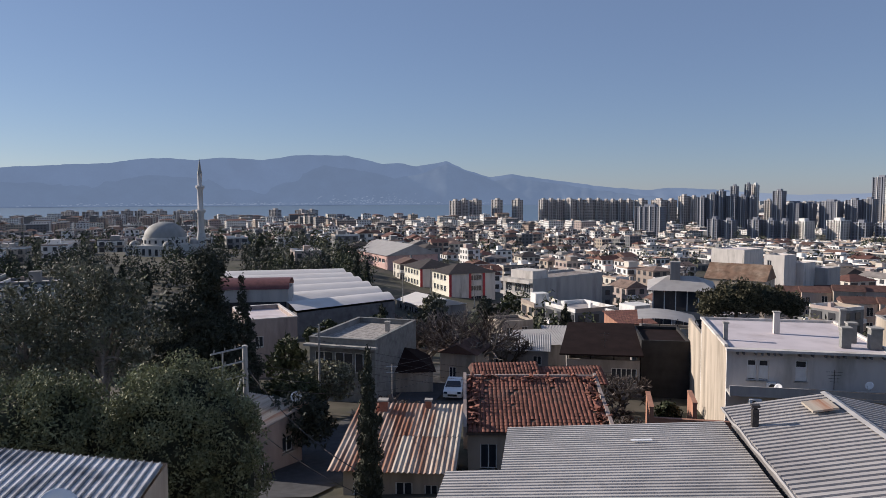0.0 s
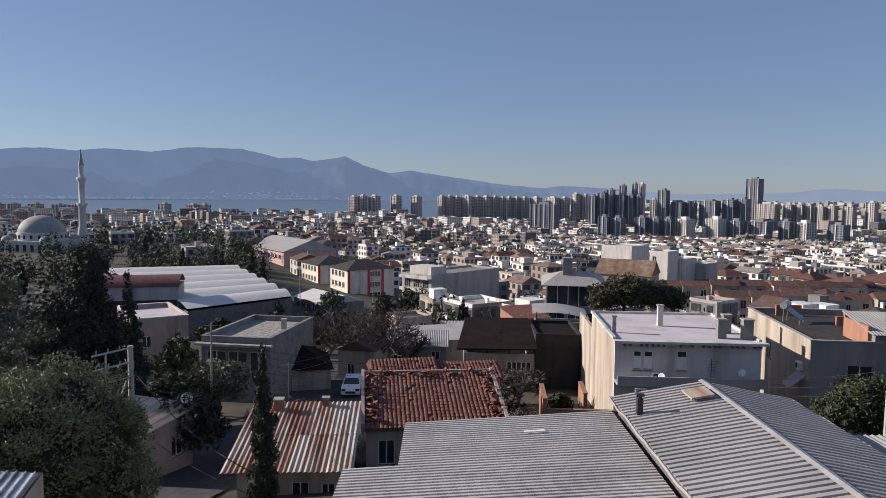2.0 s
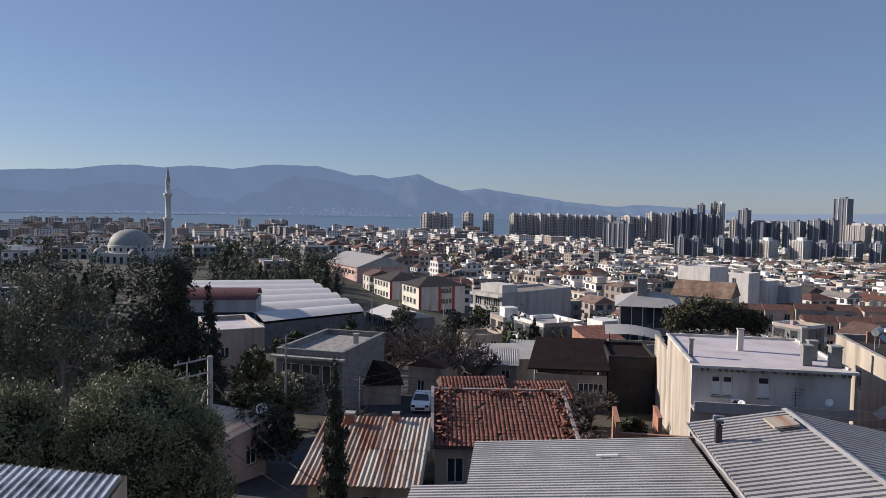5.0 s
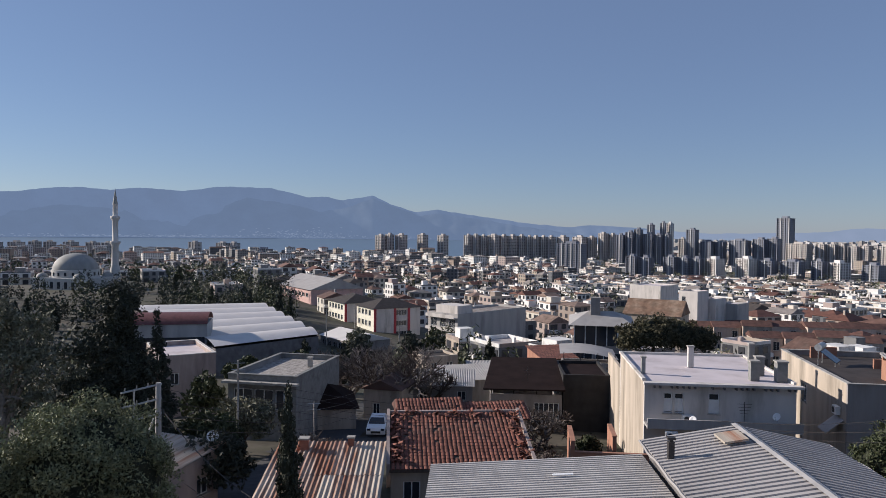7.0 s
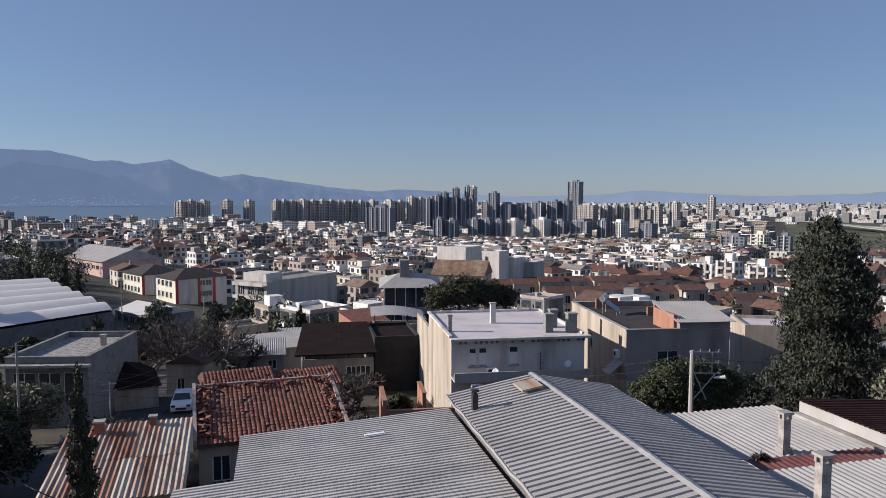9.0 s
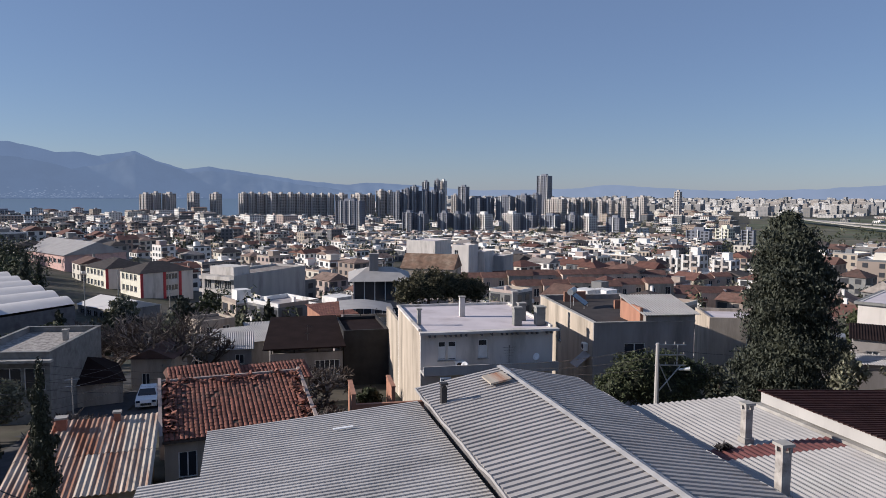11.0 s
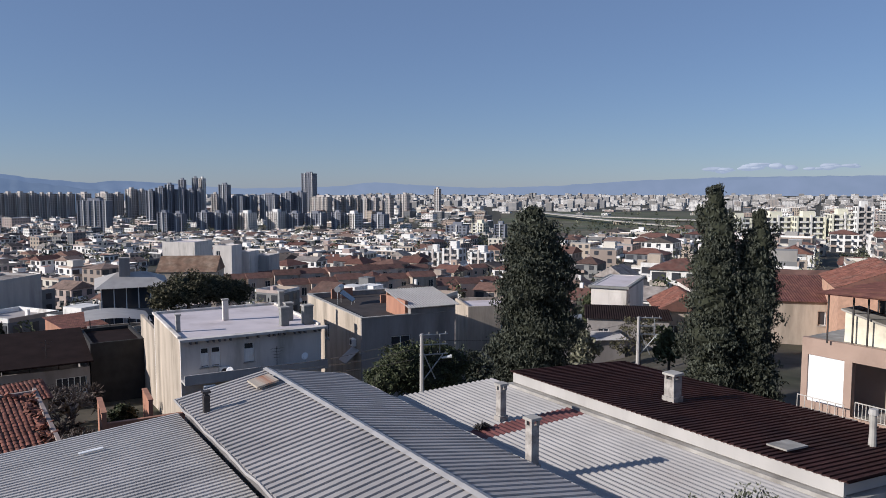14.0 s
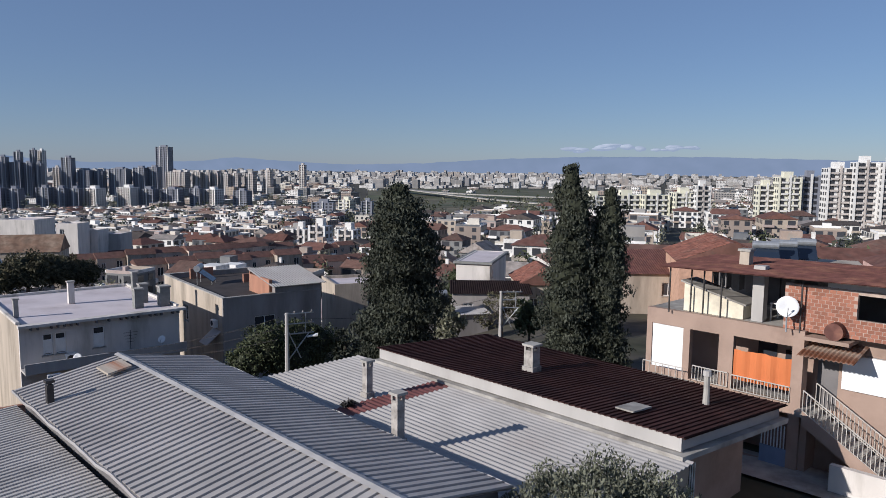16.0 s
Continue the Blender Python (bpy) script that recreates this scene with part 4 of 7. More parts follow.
# the glazed roof-terrace house, the grey flats, the school, the halls
PM = ray_at(15.9, 108, -24, -16)
ph = house("house with a glazed roof terrace under a pale metal roof", PM, 8.6, 8, 7.0, grey_plaster, front=[(0.6, 3.0, 4.2, 6.4), (3.4, 5.8, 4.2, 6.4), (6.1, 8.2, 4.2, 6.4)], deep=4, parapet=0.4, roof_mat=concrete)
gl = Mb()
gl.box(0.4, 8.2, 0.4, 7.5, 7.4, 10.3)
part("glazing", gl, glass_dark, ph, "dark glazed terrace")
for i in range(6):
    q = Mb()
    q.box(0.3 + i * 1.56, 0.42 + i * 1.56, 0.3, 0.42, 7.4, 10.4)
    part("post", q, frame_white, ph)
rf = Mb()
rf.add([(-0.5, -0.6, 10.4), (9.1, -0.6, 10.4), (9.1, 8.6, 10.9), (-0.5, 8.6, 10.9), (2.5, 3.5, 12.2), (6.2, 3.5, 12.2)], [(0, 1, 5, 4), (1, 2, 5), (2, 3, 4, 5), (3, 0, 4), (3, 2, 1, 0)])
part("roof", rf, pale_metal, ph, "pale hipped metal roof")
stack(PM, 3.4, 3.0, 11.6, 1.4, 2.6, grey_plaster)
EM = ray_at(6.92, 190, -33, 40)
eh = house("grey four-storey apartment block with a bare side wall", EM, 29, 11, 10.6, pale_grey_plaster, left=[(1.0 + 3.4 * i, 3.2 + 3.4 * i, 0.6 + 3.4 * f, 2.8 + 3.4 * f) for i in range(3) for f in range(3)], parapet=0.5, roof_mat=tile_roof, deep=5, panes=3)
for f in range(3):
    b = Mb()
    b.box(-1.3, 0, 0.2, 10.8, 3.1 + 3.4 * f, 3.3 + 3.4 * f)
    b.box(-1.3, -1.15, 0.2, 10.8, 3.3 + 3.4 * f, 4.0 + 3.4 * f)
    part("balcony", b, white_plaster, eh)
at_ = Mb()
at_.box(1.5, 7.5, 1.5, 9.5, 10.6, 13.0)
part("penthouse", at_, white_plaster, eh)


def school(m, w, d, label):
    t = house(label, m, w, d, 9.6, white_plaster, front=[(w * k, w * k + 1.9, 1.0 + 3.2 * f, 2.6 + 3.2 * f) for k in (0.46, 0.58) for f in range(3)], left=[(1.2 + 2.6 * i, 2.9 + 2.6 * i, 1.0 + 3.2 * f, 2.6 + 3.2 * f) for i in range(int((d - 1) / 2.6)) for f in range(3)], roof="hip", roof_mat=dark_tile, rise=2.6, eave=0.6, deep=6, side=yellow_plaster, name="school")
    for x in (-0.05, w * 0.42, w * 0.72):
        b = Mb()
        b.box(x, x + 0.8, -0.12, -0.005, 0, 9.6)
        part("pilaster", b, red_paint, t, "red painted pilaster")
    return t


school(ray_at(0.3, 215, -33, 24), 15.5, 13, "white and red school block with a dark hipped roof")
school(ray_at(-2.0, 236, -33.5, 24), 13, 15, "white and red school wing with a dark hipped roof")
hallm = ray_at(-4.6, 285, -34, 26)
house("large sports hall with a pale gabled metal roof", hallm, 22, 40, 10.5, pink_plaster, left=[(2 + 4 * i, 5 + 4 * i, 7.5, 9) for i in range(9)], roof="gable", roof_mat=pale_metal, rise=4.2, eave=0.8, deep=6, name="sports_hall")
house("small hall with a white metal roof", ray_at(-1.6, 168, -31, 30), 11, 15, 5.0, grey_plaster, roof="gable", roof_mat=white_metal, rise=1.6, deep=5, left=[(1 + 2.8 * i, 3 + 2.8 * i, 2.6, 4.2) for i in range(5)], name="small_hall")


def market_hall():
    """A long hall with a row of shallow white vaults."""
    t = thing("market_hall", "market hall with white vaulted sheet roofs and blue end wall", "hall", kind="")
    p = [Vector(q) for q in ((-26.5, 127, -20.6), (-10.0, 141.5, -20.6), (-28.3, 193, -20.0), (-59.5, 187, -20.0))]
    n = 6
    for i in range(n):
        t0, t1 = i / n, (i + 1) / n
        mb = Mb()
        rows = []
        for k in range(9):
            f = t0 + (t1 - t0) * k / 8
            a, b = p[0].lerp(p[3], f), p[1].lerp(p[2], f)
            up = Vector((0, 0, 1.0 * math.sin(math.pi * k / 8) + 0.35 * (1 - k / 8)))
            rows.append([a.lerp(b, s / 6) + up for s in range(7)])
        for r in rows:
            mb.v += [tuple(q) for q in r]
        for k in range(8):
            for s in range(6):
                o = k * 7 + s
                mb.f.append((o, o + 1, o + 8, o + 7))
                mb.m.append(0)
        part("roof_vault", mb, white_metal, t, smooth=True)
    w = Mb()
    lo = [(q.x, q.y, -31) for q in p]
    hi = [(q.x * 0.995, q.y * 0.998 + 0.4, q.z - 0.05) for q in p]
    w.add(lo + hi, [(0, 1, 5, 4), (1, 2, 6, 5), (2, 3, 7, 6), (3, 0, 4, 7)])
    part("wall", w, dark_plaster, t)
    e = Mb()
    e.add([(-36.5, 127.5, -30), (-26.8, 126.4, -30), (-26.8, 126.4, -20.6), (-36.5, 127.5, -20.9), (-36.5, 127.8, -30), (-26.8, 126.7, -30), (-26.8, 126.7, -20.6), (-36.5, 127.8, -20.9)], [(0, 1, 2, 3), (5, 4, 7, 6), (3, 2, 6, 7), (0, 3, 7, 4), (1, 5, 6, 2)])
    part("end_wall", e, blue_paint, t, "blue painted end wall")


market_hall()
rm = thing("red_roof_hall", "long low hall with a dull red barrel roof", "hall", ray_at(-19.4, 140, -25.7, 6))
b = Mb()
for j in range(9):
    a = math.pi * (0.08 + 0.84 * j / 8)
    b.v += [(0, 4 - 5 * math.cos(a), 8.0 + 2.2 * math.sin(a)), (17.5, 4 - 5 * math.cos(a), 8.0 + 2.2 * math.sin(a))]
b.f += [(2 * j, 2 * j + 1, 2 * j + 3, 2 * j + 2) for j in range(8)]
b.m += [0] * 8
part("roof", b, red_metal, rm, smooth=True)
w = Mb()
w.box(0.1, 17.4, -0.6, 8.6, -5, 8.5)
part("wall", w, pale_grey_plaster, rm)
g = Mb()
g.box(0.4, 17.0, -0.66, -0.61, 4.2, 6.2)
part("window_band", g, glass_dark, rm)


def mosque():
    m = ray_at(-21.2, 372, -28, -21)
    t = thing("mosque", "pale stone mosque with a lead-grey dome", "mosque", m)
    h = Mb()
    h.box(-13, 13, -12, 12, -3, 5.2)
    part("prayer_hall", h, stone_pale, t)
    d = Mb()
    d.lathe([(10.2, 5.2), (10.2, 8.6), (9.6, 8.7)], 40)
    part("drum", d, stone_pale, t)
    c = Mb()
    c.lathe([(9.6 * math.cos(a), 8.7 + 7.4 * math.sin(a)) for a in [math.pi / 2 * i / 14 for i in range(14)]] + [(0.02, 16.1)], 40)
    part("dome", c, lead_dome, t, smooth=True)
    for k in range(20):
        w = Mb()
        w.box(-0.5, 0.5, -0.08, 0.05, 6.0, 7.6)
        part("drum_window", w, glass_dark, t, m=Matrix.Rotation(2 * math.pi * k / 20, 4, "Z") @ Matrix.Translation((0, -10.25, 0)))
    for x, y in ((-10, -9), (10, -9), (-10, 9), (10, 9)):
        s = Mb()
        s.lathe([(2.6 * math.cos(a), 5.2 + 2.2 * math.sin(a)) for a in [math.pi / 2 * i / 8 for i in range(8)]] + [(0.02, 7.4)], 20)
        part("small_dome", s, lead_dome, t, m=Matrix.Translation((x, y, 0)), smooth=True)
    for i in range(6):
        w = Mb()
        w.box(-10.5 + i * 3.8, -8.9 + i * 3.8, -12.08, -12.0, 0.6, 3.6)
        part("window", w, glass_dark, t)
    f = Mb()
    f.tube([(0, 0, 16), (0, 0, 18.2)], [0.16, 0.04], 6)
    part("finial", f, steel_grey, t)
    mm = ray_at(-18.66, 372, -28)
    n = thing("minaret", "slender white minaret with two balconies and a grey spire", "minaret", mm)
    for nm, prof, mt in (("base", [(2.2, -2), (2.2, 8.5), (1.7, 10.5)], stone_pale), ("shaft", [(1.65, 10.5), (1.5, 19.5), (2.3, 20.6), (2.3, 21.7), (2.15, 21.7), (2.15, 20.7), (1.35, 20.7), (1.28, 31.0), (2.05, 32.2), (2.05, 33.3), (1.9, 33.3), (1.9, 32.3), (1.1, 32.3), (1.02, 38.5), (1.2, 38.8)], white_plaster), ("spire", [(1.2, 38.8), (0.8, 41.0), (0.4, 43.8), (0.04, 46.3)], lead_dome)):
        q = Mb()
        q.lathe(prof, 16)
        part(nm, q, mt, n, smooth=True)


mosque()


# ---- the roof below on the far side of the pine ----
pm = thing("shed_roof_house", "low house under white ribbed roof sheets with shade patches in their colour", "house")
s = Mb()
ribbed(s, (-16.9, 20.6, -6.95), (0.6, -9.5, -0.9), (9.4, -1.9, -0.1), 3, 0.24, 0.05)
part("roof", s, shade_patched_metal, pm)
w = Mb()
w.add([(-16.2, 20.8, -13), (-7.5, 19.0, -13), (-7.0, 10.4, -13), (-15.6, 11.9, -13), (-16.2, 20.8, -7.05), (-7.5, 19.0, -7.15), (-7.0, 10.4, -7.95), (-15.6, 11.9, -7.85)], [(0, 1, 5, 4), (1, 2, 6, 5), (2, 3, 7, 6), (3, 0, 4, 7)])
part("wall", w, cream_plaster, pm)
dish(pose(-8.8, 15.9, -7.1, 55, 0, 60), 0.5)

for x0, x1 in ((1.35, 1.95), (2.1, 2.75), (4.45, 5.2)):
    cu = Mb()
    n = 10
    for i in range(n + 1):
        x = x0 + 0.05 + (x1 - x0 - 0.1) * i / n
        cu.v += [(x, 0.132 + 0.006 * (i % 2), 4.82), (x, 0.132 + 0.006 * (i % 2), 5.75)]
    cu.f += [(2 * i, 2 * i + 2, 2 * i + 3, 2 * i + 1) for i in range(n)]
    cu.m += [0] * n
    solo("curtain", cu, frame_white, "white net curtain in a window", "curtain", m=HM, group="window curtains")


# ---- trees ----
def tree(label, m, height, trunk_r, lobes, count, size, leaf, wood=None, limbs=6, name="tree", shell=0.45, tall=1.0, seed=1, lean=(0, 0), clump=130, tight=(0.2, 0.38)):
    """A tapered trunk with limbs and a crown of many small leaf clumps, in uneven lobes (x, y, z, rx, ry, rz)."""
    rng = random.Random(seed)
    t = thing(name, label, "tree", m)
    tr = Mb()
    top = Vector((lean[0], lean[1], height * 0.8))
    pts = [Vector((0, 0, -1.5)), Vector((0.05, 0.02, height * 0.25)), top * 0.6 + Vector((0, 0, height * 0.06)), top]
    tr.tube(pts, [trunk_r * 1.2, trunk_r, trunk_r * 0.7, trunk_r * 0.2], 8)
    part("trunk", tr, wood or bark, t, smooth=True)
    for k in range(limbs):
        lb = lobes[k % len(lobes)]
        s = pts[1].lerp(pts[2], rng.uniform(0.1, 1))
        e = Vector((lb[0] + rng.uniform(-0.5, 0.5) * lb[3], lb[1] + rng.uniform(-0.5, 0.5) * lb[4], lb[2] + rng.uniform(-0.2, 0.5) * lb[5]))
        b = Mb()
        b.tube([s, s.lerp(e, 0.5) + Vector((0, 0, 0.12 * (e - s).length)), e], [trunk_r * 0.5, trunk_r * 0.3, 0.02], 6)
        part("limb", b, wood or bark, t, smooth=True)
    cr = Mb()
    vol = sum(l[3] * l[4] + l[3] * l[5] + l[4] * l[5] for l in lobes)
    for l in lobes:
        share = (l[3] * l[4] + l[3] * l[5] + l[4] * l[5]) / vol
        n = int(count * share)
        # clumps within the lobe, for light and dark patches
        k = max(4, int(n / clump))
        for _ in range(k):
            w, u = rng.uniform(0, 2 * math.pi), rng.uniform(-0.85, 1)
            q = math.sqrt(1 - u * u)
            d = rng.uniform(0.55 if clump < 400 else 0.8, 1.0)
            c = (l[0] + l[3] * d * q * math.cos(w), l[1] + l[4] * d * q * math.sin(w), l[2] + l[5] * d * u)
            s = rng.uniform(*tight)
            leaves(cr, c, (l[3] * s, l[4] * s, l[5] * s), int(n * 0.75 / k), size, 0, 0.3, rng=rng, tall=tall)
        leaves(cr, l[:3], (l[3] * 0.92, l[4] * 0.92, l[5] * 0.92), int(n * 0.25), size * 1.3, 0, shell, rng=rng, tall=tall)
    part("crown", cr, leaf, t)
    return t


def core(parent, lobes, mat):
    """Closes a dense crown with a solid mass, inner shade put into its colour."""
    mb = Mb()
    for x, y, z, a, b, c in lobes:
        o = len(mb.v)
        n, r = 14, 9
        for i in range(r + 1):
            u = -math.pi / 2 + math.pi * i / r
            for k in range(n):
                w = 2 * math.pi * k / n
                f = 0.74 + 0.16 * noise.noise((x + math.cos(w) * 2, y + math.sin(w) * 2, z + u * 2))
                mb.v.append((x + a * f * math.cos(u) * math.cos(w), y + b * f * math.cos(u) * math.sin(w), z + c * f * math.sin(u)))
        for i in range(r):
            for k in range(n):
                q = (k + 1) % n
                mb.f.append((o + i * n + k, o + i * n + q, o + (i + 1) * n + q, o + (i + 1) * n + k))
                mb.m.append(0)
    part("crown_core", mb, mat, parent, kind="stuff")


# near-black colour holds the shade deep between the leaves
inner_dark = material("crown_inner_shade", (0.03, 0.033, 0.02), rough=0.95, var=0.4, grain=3, bump=0.5)
lob = [(0, 0, 5.2, 3.0, 2.8, 2.3), (-1.6, -0.6, 4.4, 2.0, 2.0, 2.0), (1.7, -0.5, 4.6, 2.0, 2.0, 2.1), (0.2, -1.3, 4.0, 2.2, 1.8, 2.2), (1.5, 0.4, 2.6, 2.1, 2.2, 2.4), (-0.3, 0.5, 2.3, 2.6, 2.5, 2.2)]
t = tree("large rounded stone pine with dense green needles", ray_at(-20.9, 31, -14.2), 7.6, 0.3, lob, 110000, 0.066, pine_green, seed=3, limbs=8, clump=900, tight=(0.2, 0.3), shell=0.75)
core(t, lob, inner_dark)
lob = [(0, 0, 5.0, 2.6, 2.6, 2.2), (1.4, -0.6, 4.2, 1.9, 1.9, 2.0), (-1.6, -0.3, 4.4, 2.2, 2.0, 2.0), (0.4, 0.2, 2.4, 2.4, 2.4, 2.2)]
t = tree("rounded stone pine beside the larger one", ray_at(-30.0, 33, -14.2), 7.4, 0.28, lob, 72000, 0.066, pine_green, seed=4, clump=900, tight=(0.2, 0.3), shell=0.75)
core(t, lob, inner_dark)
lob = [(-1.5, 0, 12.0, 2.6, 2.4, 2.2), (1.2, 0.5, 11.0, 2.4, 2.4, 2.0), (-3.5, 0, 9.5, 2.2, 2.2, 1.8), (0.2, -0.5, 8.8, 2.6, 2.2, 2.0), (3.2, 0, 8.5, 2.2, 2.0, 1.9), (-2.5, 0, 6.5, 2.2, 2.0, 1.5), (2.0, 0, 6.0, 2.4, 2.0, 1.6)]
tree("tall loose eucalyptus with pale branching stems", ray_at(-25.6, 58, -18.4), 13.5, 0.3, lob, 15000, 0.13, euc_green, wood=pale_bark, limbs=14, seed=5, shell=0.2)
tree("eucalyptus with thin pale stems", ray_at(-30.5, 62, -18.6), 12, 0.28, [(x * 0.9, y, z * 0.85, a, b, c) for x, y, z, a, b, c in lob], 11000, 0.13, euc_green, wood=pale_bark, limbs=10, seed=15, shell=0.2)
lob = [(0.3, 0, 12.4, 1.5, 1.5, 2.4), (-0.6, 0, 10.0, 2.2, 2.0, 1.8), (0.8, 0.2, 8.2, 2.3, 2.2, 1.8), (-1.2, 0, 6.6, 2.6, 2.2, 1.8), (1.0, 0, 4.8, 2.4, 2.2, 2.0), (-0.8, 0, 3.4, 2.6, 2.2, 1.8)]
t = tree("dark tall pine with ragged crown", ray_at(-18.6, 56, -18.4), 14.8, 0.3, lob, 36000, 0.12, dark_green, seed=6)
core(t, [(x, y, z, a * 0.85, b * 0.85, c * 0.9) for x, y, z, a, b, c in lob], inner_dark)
lob = [(0, 0, 3.2 + i * 0.95, 1.75 * (1 - i / 10.5), 1.75 * (1 - i / 10.5), 0.75) for i in range(10)]
tree("pointed dark spruce with tiered branches", ray_at(-15.8, 54, -18.0), 12.4, 0.18, lob, 15000, 0.1, dark_green, seed=7)
lob = [(0, 0, 3.4, 1.9, 1.9, 1.5), (1.2, 0.4, 2.6, 1.6, 1.6, 1.4), (-1.3, 0, 2.6, 1.5, 1.5, 1.3)]
tree("green garden tree with a loose crown", ray_at(-12.4, 56, -18.0), 4.8, 0.14, lob, 6000, 0.15, mid_green, seed=8)
tree("grey-green garden tree behind a wall", ray_at(-9.6, 60, -18.2), 4.2, 0.14, lob, 6000, 0.15, euc_green, seed=9)
tree("bushy dark tree beside a lane", ray_at(-12.2, 46, -17.2), 4.2, 0.14, lob, 6000, 0.15, dark_green, seed=19)
tree("broad clipped tree before a white hall", ray_at(-9.4, 112, -24.5), 5.4, 0.16, [(0, 0, 3.8, 2.0, 2.0, 1.6), (2.6, 0, 3.6, 1.7, 1.6, 1.5), (-2.2, 0, 3.2, 1.6, 1.6, 1.4)], 6000, 0.2, mid_green, seed=10)


def spindle(label, m, height, radius, count, size, seed, base=0.3, name="cypress", mid=0.25):
    """A cypress: narrow, pointed and dense, with an uneven outline."""
    rng = random.Random(seed)
    n = max(8, int(height / 0.8))
    lb = []
    for i in range(n):
        f = i / (n - 1)
        r = radius * math.sqrt(max(0.02, 1 - ((f - mid) / (1.04 - mid if f > mid else 0.62)) ** 2)) * rng.uniform(0.9, 1.08)
        lb.append((rng.uniform(-0.14, 0.14) * radius, rng.uniform(-0.14, 0.14) * radius, base + (height - base) * f, r, r, height / n * 1.25))
    t = tree(label, m, height, radius * 0.12, lb, count, size, dark_green, seed=seed, limbs=3, name=name, tall=2.2)
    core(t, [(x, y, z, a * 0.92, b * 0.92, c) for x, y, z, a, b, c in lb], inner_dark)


spindle("slim dark cypress in front of a rusty roof", ray_at(-6.25, 30.5, -15.2), 8.0, 0.62, 14000, 0.07, 11)
spindle("broad dense dark cypress behind the metal roofs", ray_at(48.85, 46, -15.0), 13.1, 2.75, 90000, 0.1, 12, mid=0.5)
spindle("tall pointed cypress of a pair", ray_at(62.4, 41, -12.5), 11.9, 1.75, 36000, 0.085, 13)
spindle("shorter pointed cypress of a pair", ray_at(65.1, 41.5, -12.5), 10.7, 1.5, 30000, 0.085, 14)
for az, d, h in ((-27.5, 190, 8), (-26.8, 196, 7), (-24.2, 205, 9), (-24.9, 210, 8), (-22.5, 215, 7), (-9.2, 215, 9), (-7.0, 205, 10), (-6.2, 212, 8), (-12.0, 260, 7), (-30, 230, 9), (9.5, 125, 6), (-5.0, 118, 6), (-14.6, 300, 9)):
    spindle("dark cypress among the houses", ray_at(az, d, ground_z(*polar(az, d))), h, 1.1, 1500, 0.35, int(d))

lob = [(-1.2, 0, 2.6, 2.0, 1.8, 1.6), (1.2, 0.3, 2.6, 2.0, 1.8, 1.5), (3.0, 0.2, 2.0, 1.7, 1.7, 1.4), (-2.6, 0.2, 1.8, 1.4, 1.5, 1.2), (0.3, -0.6, 1.6, 2.6, 1.6, 1.4)]
t = tree("dense dark green bushy tree round a utility pole", ray_at(39.6, 49, -14.6), 3.8, 0.18, lob, 26000, 0.1, mid_green, seed=21, name="bush")
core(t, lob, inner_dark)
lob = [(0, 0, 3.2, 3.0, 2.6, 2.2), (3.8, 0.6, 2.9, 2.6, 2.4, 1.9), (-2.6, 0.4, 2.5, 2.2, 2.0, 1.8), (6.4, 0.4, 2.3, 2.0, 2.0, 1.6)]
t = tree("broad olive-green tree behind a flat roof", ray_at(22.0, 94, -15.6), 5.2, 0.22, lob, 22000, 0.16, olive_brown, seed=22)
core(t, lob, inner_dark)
lob = [(0, 0, 1.4, 1.0, 1.0, 1.1), (0.7, -0.9, 1.2, 1.0, 1.0, 1.0), (-0.6, 0.8, 1.2, 0.9, 0.9, 1.0), (1.2, -1.7, 0.8, 0.8, 0.8, 0.9), (-1.0, 1.6, 0.6, 0.7, 0.7, 0.8)]
tree("grey-green olive bush below the roofs", ray_at(65.6, 16.6, -9.1), 2.5, 0.1, lob, 26000, 0.05, olive_green, seed=23, limbs=16, name="bush", tall=2.5)
tree("brownish shrub by the utility pole", ray_at(57.0, 62, -14.0), 3.5, 0.08, [(0, 0, 2.2, 1.8, 1.6, 1.3), (1.8, 0, 1.6, 1.4, 1.4, 1.1), (-1.8, 0, 1.2, 1.2, 1.2, 1.0)], 2600, 0.1, olive_brown, seed=24, limbs=26)
tree("small green yard tree between brick walls", ray_at(17.4, 50, -16.6), 2.8, 0.07, [(0, 0, 1.9, 0.9, 0.9, 1.0)], 3000, 0.1, mid_green, seed=25)


def bare_tree(label, m, height, spread, seed, count=5):
    """A leafless tree: limbs that fork again and again."""
    rng = random.Random(seed)
    t = thing("bare_tree", label, "tree", m)
    tr = Mb()
    tr.tube([(0, 0, -1), (0.05, 0, height * 0.22)], [0.3, 0.22], 8)
    part("trunk", tr, pale_bark, t)

    def grow(mb, p, d, ln, r, depth):
        e = p + d * ln
        mb.tube([p, p.lerp(e, 0.5) + Vector((rng.uniform(-1, 1), rng.uniform(-1, 1), 0)) * ln * 0.07, e], [r, r * 0.8, r * 0.6], 4 if depth < 3 else 5, cap=False)
        if depth == 0:
            return
        for _ in range(3 if depth > 1 else 4):
            nd = (d + Vector((rng.gauss(0, 0.5) * spread, rng.gauss(0, 0.5) * spread, rng.gauss(0.12, 0.3)))).normalized()
            grow(mb, p.lerp(e, rng.uniform(0.55, 1)), nd, ln * rng.uniform(0.6, 0.85), r * 0.66, depth - 1)

    for k in range(count):
        w = 2 * math.pi * k / count
        mb = Mb()
        grow(mb, Vector((0, 0, height * 0.2)), Vector((math.cos(w) * 0.8 * spread, math.sin(w) * 0.8 * spread, 0.75)).normalized(), height * 0.32, 0.2, 4)
        part("limb", mb, twig_pale if k % 2 else twig, t)


